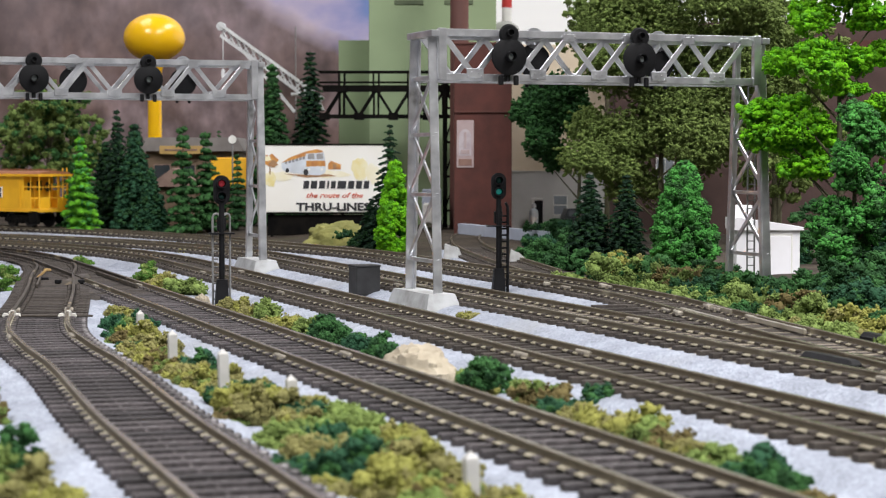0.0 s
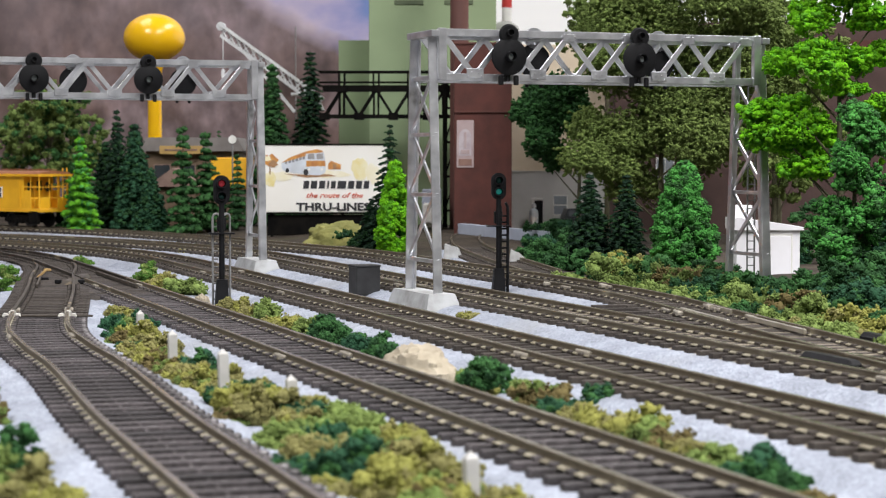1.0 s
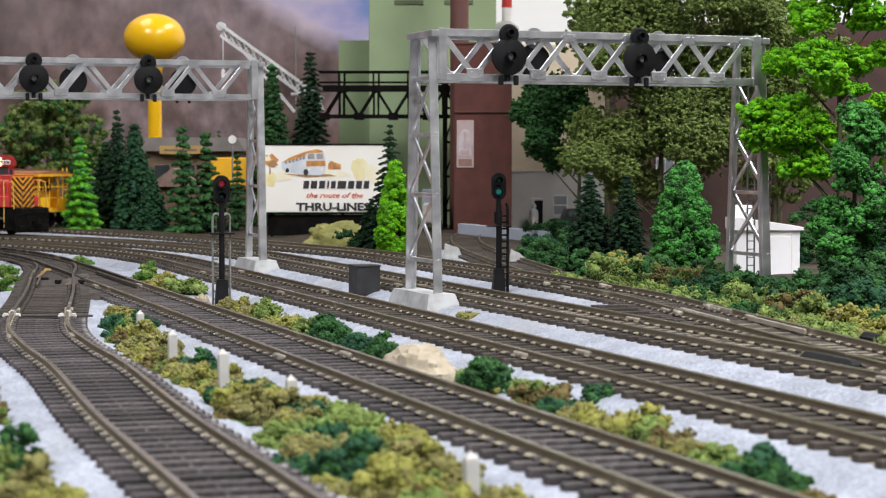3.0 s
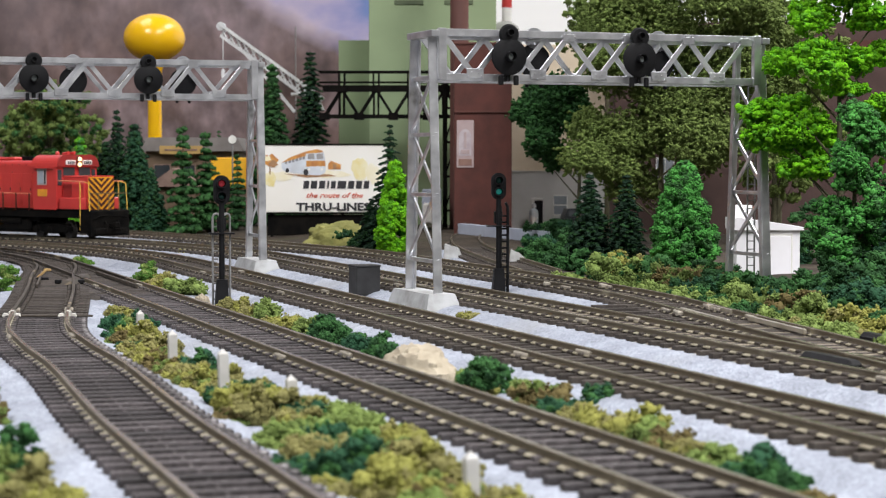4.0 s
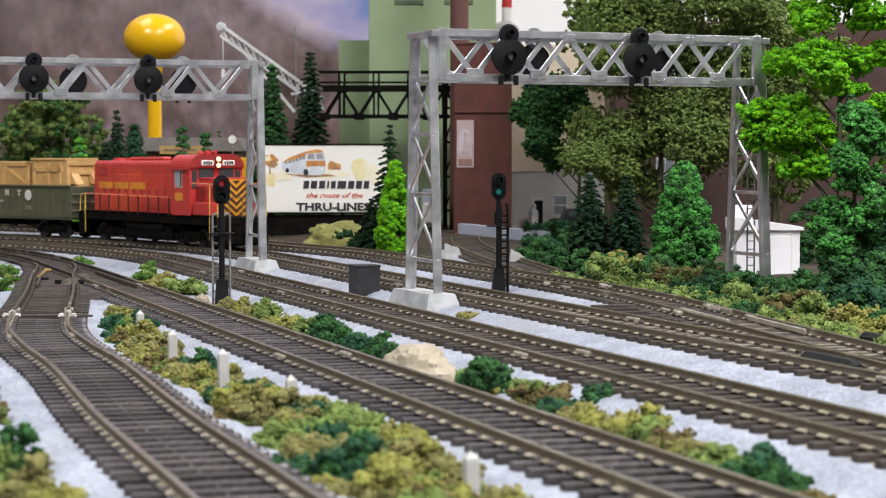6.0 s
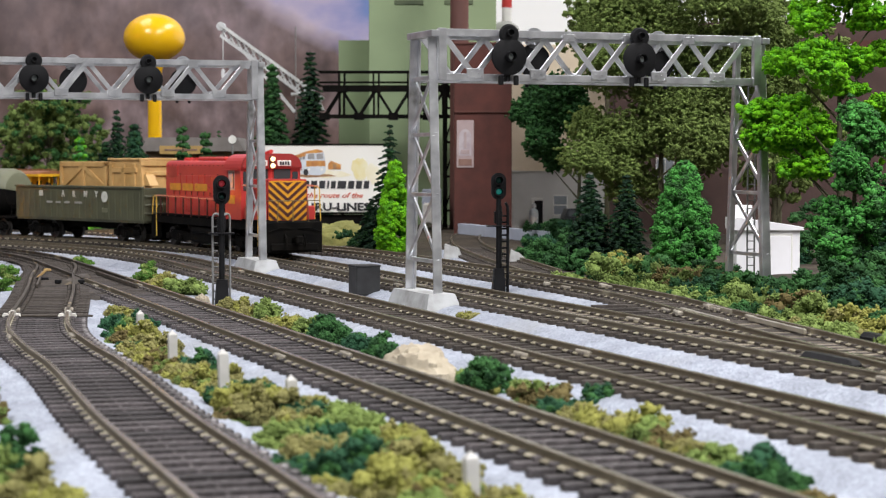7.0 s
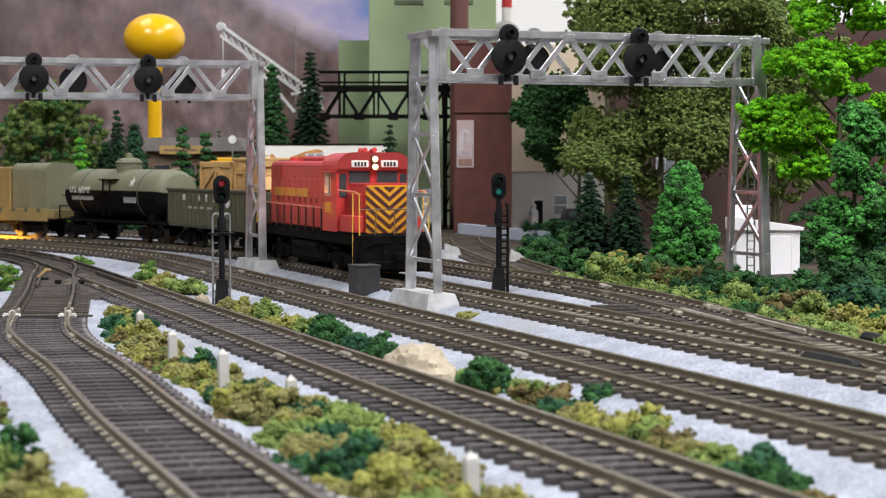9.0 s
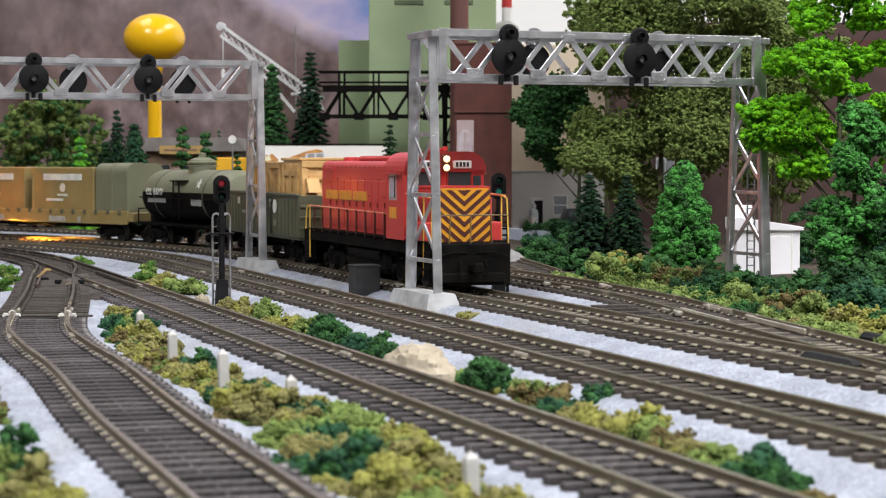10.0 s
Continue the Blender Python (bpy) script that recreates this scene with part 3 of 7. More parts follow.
def build_turnout():
    """Where the yard track joins the first main track: dark cinders, long timbers, frog, guard rails and throw bar."""
    s = Shape()
    ys = np.arange(716, 1010, 6.0)
    for q in ys:
        a, b = edge_x(YARD, q) - 12 - 3 * noise.noise((q * 0.05, 0, 2)), edge_x(MAIN_A, q) + 13
        for f in np.linspace(0, 1, 9):
            s.v.append((a + (b - a) * f, q, TIE_TOP - 0.25 + 0.45 * noise.noise((a + (b - a) * f, q * 0.3, 5)) - max(0.0, 740 - q) * 0.16))
    for j in range(len(ys) - 1):
        for i in range(8):
            s.f.append((j * 9 + i, j * 9 + i + 1, j * 9 + 10 + i, j * 9 + 9 + i)), s.s.append(0)
    tagged(part("trackbed_turnout", s, M["bed_cinder"], smooth=True), "dark cinder bed under the turnout", "ballast", kind="structure")
    t = thing("track_turnout", mm(0, 0, 0), "dark timbered turnout with frog and throw bar", "railway track")
    timber = M["tie_brown"]
    for q in np.arange(746, 960, 7.5):
        a, b = edge_x(YARD, q) - 13, edge_x(MAIN_A, q) + 14
        part("timber", Shape().beam((a, q - 3, TIE_TOP - 0.75), (b, q + 7, TIE_TOP - 0.75), 2.8, 1.6, bevel=0.2), timber, t)

    def on_yard(q, o):
        return Vector((edge_x(YARD, q) + o, q, TIE_TOP))
    for q in (633,):
        part("throw_bar", Shape().beam(on_yard(q, -16) + Vector((0, 0, 0.5)), on_yard(q, 17) + Vector((0, 0, 0.5)), 1.5, 0.7, bevel=0.2), M["rail_rust"], t)
        for o in (-9, 9):
            p = on_yard(q, o)
            part("rail_clip", Shape().box(p.x, p.y, p.z + 1.1, 1.6, 3.6, 2.2, 0.3).box(p.x + 2.0, p.y - 1, p.z + 0.7, 1.6, 1.2, 1.6, 0.3).box(p.x - 2.0, p.y - 1, p.z + 0.7, 1.6, 1.2, 1.6, 0.3).box(p.x, p.y - 1.2, p.z + 0.5, 6, 0.9, 0.8, 0.2), M["clip_metal"], t, "bright metal rail clip")
    part("guard_rail", Shape().beam(on_yard(775, -5.6) + Vector((0, 0, 0.9)), on_yard(870, -5.6) + Vector((0, 0, 0.9)), 0.9, 1.6, bevel=0.2), M["rail_rust"], t)
    part("guard_rail", Shape().beam((edge_x(MAIN_A, 775) + 5.6, 775, TIE_TOP + 0.9), (edge_x(MAIN_A, 870) + 5.6, 870, TIE_TOP + 0.9), 0.9, 1.6, bevel=0.2), M["rail_rust"], t)
    f = on_yard(815, 9)
    part("frog", Shape().add([(f.x - 3, 800, TIE_TOP), (f.x + 6, 790, TIE_TOP), (f.x + 1, 850, TIE_TOP), (f.x - 4, 850, TIE_TOP), (f.x - 1.5, 802, TIE_TOP + 1.6), (f.x + 3.5, 795, TIE_TOP + 1.6), (f.x, 848, TIE_TOP + 1.6), (f.x - 3, 848, TIE_TOP + 1.6)],
         [(3, 2, 1, 0), (4, 5, 6, 7), (0, 1, 5, 4), (1, 2, 6, 5), (2, 3, 7, 6), (3, 0, 4, 7)]), M["rail_rust"], t)
    for o in (-4.5, 5):
        part("wing_pin", Shape().box(f.x + o, 805, TIE_TOP + 0.9, 2.6, 2.0, 1.6, 0.3), M["black"], t)
    # the back track's own turnout: worn guard rails and clips
    g = thing("track_turnout", mm(0, 0, 0), "guard rails and clips of the back track turnout", "railway track")
    for o, q0, q1 in ((5.8, 566, 616), (8.4, 640, 668), (-5.6, 600, 650)):
        p, q = (Vector((edge_x(MAIN_D, v) + o, v, TIE_TOP + 1.2)) for v in (q0, q1))
        part("guard_rail", Shape().beam(p, q, 0.9, 1.6, bevel=0.2), M["rail_worn"], g, "bright worn guard rail")
    for o, q in ((8.9, 622), (8.9, 668), (-8.9, 640), (-8.9, 792), (8.9, 780)):
        x = edge_x(MAIN_D, q) + o
        part("rail_clip", Shape().box(x, q, TIE_TOP + 0.9, 3.2, 11, 1.7, 0.4).box(x + 1.2, q - 3, TIE_TOP + 1.3, 1.2, 2, 1.6, 0.3), M["joiner"], g)
    for q in np.arange(556, 700, 15):
        a = edge_x(MAIN_D, q)
        part("timber", Shape().beam((a - 26, q - 5, TIE_TOP - 0.72), (a + 16, q + 4, TIE_TOP - 0.72), 2.6, 1.6, bevel=0.2), timber, g)
    st = thing("switch_stand", mm(edge_x(YARD, 832) - 4.5, 832, TIE_TOP - 0.4, 0, 0, 20), "small rusty yellow switch lever between the rails", "switch stand")
    part("base", Shape().box(0, 0, 0.7, 5.5, 3.5, 1.4, 0.3), M["black"], st)
    part("lever", Shape().beam((-2, 0, 1.2), (2.8, 1.5, 5.0), 0.9, 0.9, bevel=0.2).box(2.6, 1.4, 4.4, 3.2, 1.2, 1.2, 0.3), M["lever_paint"], st, "rusty yellow lever")


M["rail_worn"] = mat("bright_worn_rail", (0.62, 0.58, 0.50), 0.3, 0.6, color2=(0.42, 0.38, 0.30), scale=80)
M["clip_metal"] = mat("bright_clip_metal", (0.70, 0.68, 0.64), 0.4, 0.3, scale=200)
M["lever_paint"] = mat("rusty_yellow_paint", (0.42, 0.28, 0.10), 0.7, color2=(0.2, 0.12, 0.05), scale=150)


# ---- signal bridges ----
SPAN, B_TOP, DEPTH = 136.0, 101.4, 16.6


def signal_bridge(at, label, ladder):
    """A silver lattice gantry; x runs along the span, y away from the viewer along the track."""
    b = thing("signal_bridge", at, label, "signal bridge", "signal bridges")
    base_y, top_y, head_y = 15.0, 11.0, 9.2
    for x0, sx in ((0, 1), (SPAN, -1)):
        part("footing", Shape().add([(-6.8, -21.5, 0), (7.2, -21.5, 0), (7.2, 21.5, 0), (-6.8, 21.5, 0), (-4.8, -19.0, 6.6), (5.2, -19.0, 6.6), (5.2, 19.0, 6.6), (-4.8, 19.0, 6.6)],
             [(3, 2, 1, 0), (4, 5, 6, 7), (0, 1, 5, 4), (1, 2, 6, 5), (2, 3, 7, 6), (3, 0, 4, 7)]), M["concrete"], b, "grey cast concrete footing", mm(x0, 0, 0))
        tower = part("tower", Shape().box(0, 0, 0, 3.2, 2 * top_y + 4, 2.4, 0.2), M["steel"], b, at=mm(x0, 0, B_TOP - 1))
        for yy in (-1, 1):
            s = Shape()
            p, q = Vector((0, yy * base_y, 6.6 - B_TOP + 1)), Vector((0, yy * head_y, 0))
            # an angle section: two flanges
            s.beam(p + Vector((0, 0, 0)), q, 3.2, 0.7, bevel=0.1)
            s.beam(p + Vector((1.6 * sx, -yy * 1.2, 0)), q + Vector((1.6 * sx, -yy * 1.2, 0)), 0.7, 2.4, bevel=0.1)
            part("leg", s, M["steel"], tower)
        levels = [18, 42, 64, 84.5]
        for i, z in enumerate(levels):
            w = base_y + (head_y - base_y) * (z - 8) / (B_TOP - 9)
            part("strut", Shape().beam((0, -w, z - B_TOP + 1), (0, w, z - B_TOP + 1), 1.4, 1.4, bevel=0.1), M["steel"], tower)
            if i + 1 < len(levels):
                z2 = levels[i + 1]
                w2 = base_y + (head_y - base_y) * (z2 - 8) / (B_TOP - 9)
                part("brace", Shape().beam((0.5, -w, z - B_TOP + 1), (0.5, w2, z2 - B_TOP + 1), 0.7, 1.5), M["steel"], tower)
                part("brace", Shape().beam((-0.5, w, z - B_TOP + 1), (-0.5, -w2, z2 - B_TOP + 1), 0.7, 1.5), M["steel"], tower)
        # cap post from the tower up beside the truss
        part("post", Shape().box(0, 0, 0, 3.2, 2.2, DEPTH + 2, 0.2), M["steel"], b, at=mm(x0 + sx * 3.2, -top_y, B_TOP - DEPTH / 2))
    for yy in (-1, 1):
        for z in (B_TOP - 0.5, B_TOP - DEPTH):
            s = Shape().beam((2, yy * top_y, z), (SPAN - 2, yy * top_y, z), 0.8, 2.6, bevel=0.1)
            s.beam((2, yy * (top_y - 1.2), z + (1 if z > B_TOP - 2 else -1) * 1.0), (SPAN - 2, yy * (top_y - 1.2), z + (1 if z > B_TOP - 2 else -1) * 1.0), 2.4, 0.7)
            part("chord", s, M["steel"], b)
        n = 10
        xs = np.linspace(3.5, SPAN - 8, n + 1)
        for i in range(n):
            za, zb = (B_TOP - 1, B_TOP - DEPTH + 0.5) if i % 2 == 0 else (B_TOP - DEPTH + 0.5, B_TOP - 1)
            part("diagonal", Shape().beam((xs[i], yy * (top_y - 0.1), za), (xs[i + 1], yy * (top_y - 0.1), zb), 0.8, 2.0, bevel=0.1), M["steel"], b)
            gz = zb
            plate = Shape().box(xs[i + 1], yy * (top_y + 0.55), gz + (0.9 if gz < B_TOP - 5 else -0.6), 6.6 if i % 2 == 0 else 5.0, 0.5, 3.6 if i % 2 == 0 else 3.0, 0.25)
            for px, pz in ((-2.6, 0), (-1.2, 1.2), (1.2, 1.2), (2.6, 0), (0, -0.8)):
                plate.tube((xs[i + 1] + px, yy * (top_y + 0.7), gz + pz), (xs[i + 1] + px, yy * (top_y + 1.15), gz + pz), 0.4, n=6)
            part("gusset", plate, M["steel"], b)
    for i in range(0, 13, 2):
        x = 4 + (SPAN - 8) * i / 12
        part("cross_tie", Shape().beam((x, -top_y, B_TOP - DEPTH), (x, top_y, B_TOP - DEPTH), 1.2, 1.0), M["steel"], b)
        part("cross_tie", Shape().beam((x, -top_y, B_TOP - 0.2), (x, top_y, B_TOP - 0.2), 1.2, 1.0), M["steel"], b)
    if not ladder:
        return b
    s = Shape()
    for o in (-1.6, 1.6):
        s.beam((SPAN + 3 + o, 3, 8), (SPAN + 3 + o, 3, B_TOP - DEPTH), 0.5, 0.5)
    for z in np.arange(10, B_TOP - DEPTH, 3.2):
        s.beam((SPAN + 1.4, 3, z), (SPAN + 4.6, 3, z), 0.4, 0.4)
    part("ladder", s, M["pole_grey"], b)
    return b


def target_signal(at, label):
    """A round black position-light target with its small upper head and hood."""
    t = thing("bridge_signal", at, label, "railway signal", "bridge signals")
    turn = pose(0, 0, 0, 90, 0, 0)
    part("disc", Shape().lathe([(0.01, 0.9), (6.0, 0.9), (6.8, 0.5), (6.9, 0), (6.6, -0.6), (0.01, -0.8)], 32, m=turn), M["black"], t, smooth=True)
    part("upper_disc", Shape().lathe([(0.01, 0.8), (3.2, 0.8), (3.8, 0.3), (3.8, -0.5), (0.01, -0.6)], 24, m=Matrix.Translation((0, 0, 8.0)) @ turn), M["black"], t, smooth=True)
    hood = part("lens_hood", Shape().lathe([(1.0, 0.9), (1.9, 0.9), (1.9, 3.6), (1.6, 3.6), (1.5, 1.2), (1.0, 1.2)], 16, m=turn), M["black"], t, smooth=True)
    part("lens", Shape().lathe([(0.01, 1.5), (1.3, 1.2), (1.4, 0.9)], 14, m=turn), M["lens_dark"], hood, "dull grey glass lens", smooth=True)
    part("upper_hood", Shape().lathe([(0.7, 0.8), (1.4, 0.8), (1.4, 2.6), (1.1, 2.6), (1.0, 1.0), (0.7, 1.0)], 14, m=Matrix.Translation((0, 0, 8.6)) @ turn), M["black"], t, smooth=True)
    part("bracket", Shape().box(0, 2.6, 0, 1.6, 4.4, 18, 0.2), M["black"], t)
    for o in (-3, 3):
        part("foot", Shape().box(o, 0.4, -8.6, 1.7, 1.6, 3.6, 0.3), M["black"], t)
    return t


def back_target(at, label):
    t = thing("bridge_signal", at, label, "railway signal", "bridge signals")
    turn = pose(0, 0, 0, 90, 0, 0)
    part("disc", Shape().lathe([(0.01, 0.5), (6.5, 0.5), (6.7, 0), (6.5, -0.5), (0.01, -0.5)], 28, m=turn), M["black"], t, smooth=True)
    part("upper_disc", Shape().lathe([(0.01, 0.5), (4.0, 0.5), (4.1, 0), (4.0, -0.5), (0.01, -0.5)], 20, m=Matrix.Translation((0, 0, 8.6)) @ turn), M["steel"], t, "silver painted upper disc", smooth=True)
    for o in (-3, 3):
        part("foot", Shape().box(o, 0, -8.6, 1.4, 1.2, 3, 0.3), M["black"], t)
    return t


M["lens_dark"] = mat("dull_lens_glass", (0.25, 0.28, 0.27), 0.12, scale=100)
M["lens_red"] = mat("red_signal_lens", (0.40, 0.05, 0.07), 0.15, emit=(1.0, 0.08, 0.1), emit_strength=0.1)
M["lens_green"] = mat("green_signal_lens", (0.03, 0.3, 0.25), 0.15, emit=(0.05, 0.8, 0.65), emit_strength=0.1)
M["lens_off"] = mat("unlit_signal_lens", (0.02, 0.06, 0.05), 0.15, scale=100)
BRIDGES = [((-7.3, 722, 2.5), 21), ((-91, 957, 2.5), 19)]


def build_bridges():
    for (x, y, z), ang in BRIDGES:
        m = mm(x, y, z, 0, 0, ang)
        if x < -50:
            m = m @ mm(-SPAN, 0, 0)
        signal_bridge(m, "silver lattice signal bridge over two tracks", x > -50)
        for u in (28, 81):
            target_signal(m @ mm(u, -14.5, B_TOP - 9), "round black target signal on the silver bridge")
            back_target(m @ mm(u + 22, 13.0, B_TOP - 9), "black back-facing target signal on the bridge")


def mast_signal(at, label, top, low, ladder_right):
    """A black colour-light mast signal with an oval backboard, two lenses and a ladder."""
    t = thing("mast_signal", at, label, "railway signal", "mast signals")
    part("base", Shape().add([(-2.7, -2.4, 0), (2.7, -2.4, 0), (2.7, 2.4, 0), (-2.7, 2.4, 0), (-1.9, -1.8, 10.5), (1.9, -1.8, 10.5), (1.9, 1.8, 10.5), (-1.9, 1.8, 10.5)],
         [(3, 2, 1, 0), (4, 5, 6, 7), (0, 1, 5, 4), (1, 2, 6, 5), (2, 3, 7, 6), (3, 0, 4, 7)]), M["black"], t)
    part("mast", Shape().tube((0, 0, 9), (0, 0, 40), 1.1, 1.0, 14), M["black"], t, smooth=True)
    part("collar", Shape().tube((0, 0, 9.2), (0, 0, 10.4), 1.9, 1.6, 14), M["black"], t)
    part("relay_case", Shape().box(0, 1.2, 31, 3.2, 2.6, 5, 0.3), M["black"], t)
    part("platform", Shape().box(0, 0.5, 27.5, 9.5, 4.2, 0.6, 0.15), M["black"], t)
    out = []
    for i in range(28):
        a = 2 * math.pi * i / 28
        out.append((3.1 * math.cos(a), 43.6 + 2.4 * (1 if math.sin(a) >= 0 else -1) + 3.1 * math.sin(a)))
    part("backboard", Shape().prism(out, -0.4, 0.4), M["black"], t)
    turn = pose(0, 0, 0, 90, 0, 0)
    for z, lens in ((46.0, top), (41.4, low)):
        hood = part("lens_hood", Shape().lathe([(1.35, 0.3), (1.75, 0.3), (1.75, 2.6), (1.55, 2.6), (1.45, 0.6)], 18, m=Matrix.Translation((0, 0, z)) @ turn), M["black"], t, smooth=True)
        part("lens", Shape().lathe([(0.01, 0.95), (0.7, 0.85), (1.15, 0.5)], 16, m=Matrix.Translation((0, 0, z)) @ turn), M[lens], hood, "glowing signal lens" if lens != "lens_off" else "", smooth=True)
    side = 1 if ladder_right else -1
    s = Shape()
    lx = 2.6 * side
    if ladder_right:
        for o in (-1.6, 1.4):
            s.pipe([(lx + o, 1.6, 0.5), (lx + o, 1.2, 35), (lx + o - 1 * side, 1.0, 37)], 0.62, 6)
        for z in np.arange(3, 33, 2.6):
            s.tube((lx - 1.4, 2.0, z), (lx + 1.4, 2.0, z), 0.45, n=6)
        part("ladder", s, M["black"], t)
    else:
        for o in (-3.2, 3.2):
            s.pipe([(o, 1.8, 0.3), (o, 1.8, 33.5), (o * 0.85, 1.6, 34.6), (o * 0.5, 1.2, 34.9), (o * 0.3, 0.6, 34.2)], 0.42, 8)
        for z in np.arange(3, 33, 3.0):
            s.tube((-3.2, 2.0, z), (-1.2, 2.0, z), 0.35, n=6)
        part("ladder", s, M["pole_grey"], t, "grey wire ladder rails")
    return t


def build_lineside():
    mast_signal(mm(-82, 728, 2.5, 0, 0, 12), "black mast signal showing red beside the tracks", "lens_red", "lens_off", False)
    mast_signal(mm(22.5, 795, 3.0, 0, 0, 8), "black mast signal showing green beside the tracks", "lens_off", "lens_green", True)
    b = thing("relay_box", mm(-31.5, 786, 3.5, 0, 0, 22), "dark grey relay box standing on gravel", "relay box")
    part("case", Shape().box(0, 0, 5.6, 10, 10, 11.2, 0.3), M["relay"], b)
    part("lid", Shape().box(0, 0, 11.5, 10.5, 10.5, 0.9, 0.3), M["relay"], b)
    for i, (x, y, h) in enumerate(((-91.5, 592, 9.5), (-69, 501, 11.5), (-48, 430, 13.5), (-31.5, 410, 10), (4.5, 302, 10))):
        s = Shape().add([(-1.05, -1.05, 0), (1.05, -1.05, 0), (1.05, 1.05, 0), (-1.05, 1.05, 0), (-1.05, -1.05, h - 1.2), (1.05, -1.05, h - 1.2), (1.05, 1.05, h - 1.2), (-1.05, 1.05, h - 1.2), (0, 0, h)],
            [(3, 2, 1, 0), (0, 1, 5, 4), (1, 2, 6, 5), (2, 3, 7, 6), (3, 0, 4, 7), (4, 5, 8), (5, 6, 8), (6, 7, 8), (7, 4, 8)])
        p = part("marker_post", s, M["post_white"], at=mm(x, y, 2.5, random.uniform(-2, 2), random.uniform(-2, 2), 20))
        tagged(p, "square white marker post among bushes", "post", "white marker posts")


M["relay"] = mat("dark_grey_box_paint", (0.05, 0.05, 0.052), 0.7, spec=0.2, scale=200, bump=0.2)


# ---- plants ----
def bush(x, y, w, h, tone):
    w, h = w * 1.2, h * 1.1
    lobes = np.c_[rng.uniform(-0.36, 0.36, (7, 2)) * w, rng.uniform(0.1, 0.55, 7) * h]
    lr = np.c_[np.full((7, 2), w * 0.22), np.full(7, h * 0.38)]
    f, r, lump = sponge(lobes, lr, 9, min(max(w * 0.135, 1.0), 2.7), 26, 0.36 + w * 0.013)
    mate = {"straw": "leaf_yellow", "yellow": "leaf_straw", "olive": "leaf_moss", "brown": "leaf_moss", "blue": "leaf_forest", "forest": "leaf_dark", "lime": "leaf_olive", "mid": "leaf_forest", "dark": "leaf_blue"}[tone]
    me = foam_mesh(f, r, lump, [M["leaf_fresh" if tone == "lime" else "leaf_" + tone], M[mate]], 0.1)
    words = {"straw": "straw-coloured", "yellow": "yellow-green", "olive": "olive-green", "brown": "brownish", "blue": "blue-green", "forest": "dark green", "lime": "bright green", "mid": "fresh green", "dark": "very dark green"}[tone]
    ob = part("bush", me, None, at=mm(x, y, ground_z(x, y) - 0.3))
    tagged(ob, "low " + words + " foam bush beside the track", "bush", "foam bushes")


def foam_cone(x, y, h, w, tone, second, label):
    """A full cone of foam lumps on a thin trunk."""
    t = thing("conifer_tree", mm(x, y, ground_z(x, y) - 0.5), label, "tree", "conifer trees")
    part("trunk", Shape().tube((0, 0, 0), (0, 0, h * 0.9), 1.0, 0.3, 8), M["bark"], t, smooth=True)
    n = 140
    fz = np.sort(rng.uniform(0.04, 0.97, n)) ** 1.05
    a = rng.uniform(0, 6.28, n)
    rad = w * 0.42 * (1 - fz) ** 0.7 * np.where(fz < 0.12, 0.8, 1) * rng.uniform(0.75, 1.1, n)
    lobes = np.c_[rad * np.cos(a), rad * np.sin(a), fz * h]
    lr = np.repeat((w * 0.13 * (1.15 - fz * 0.75))[:, None], 3, 1)
    f, r, lump = sponge(lobes, lr, 12, w * 0.055, 22, 0.75)
    part("crown", foam_mesh(f, r, lump, [M[tone], M[second]], 0.5), None, t)
    return t


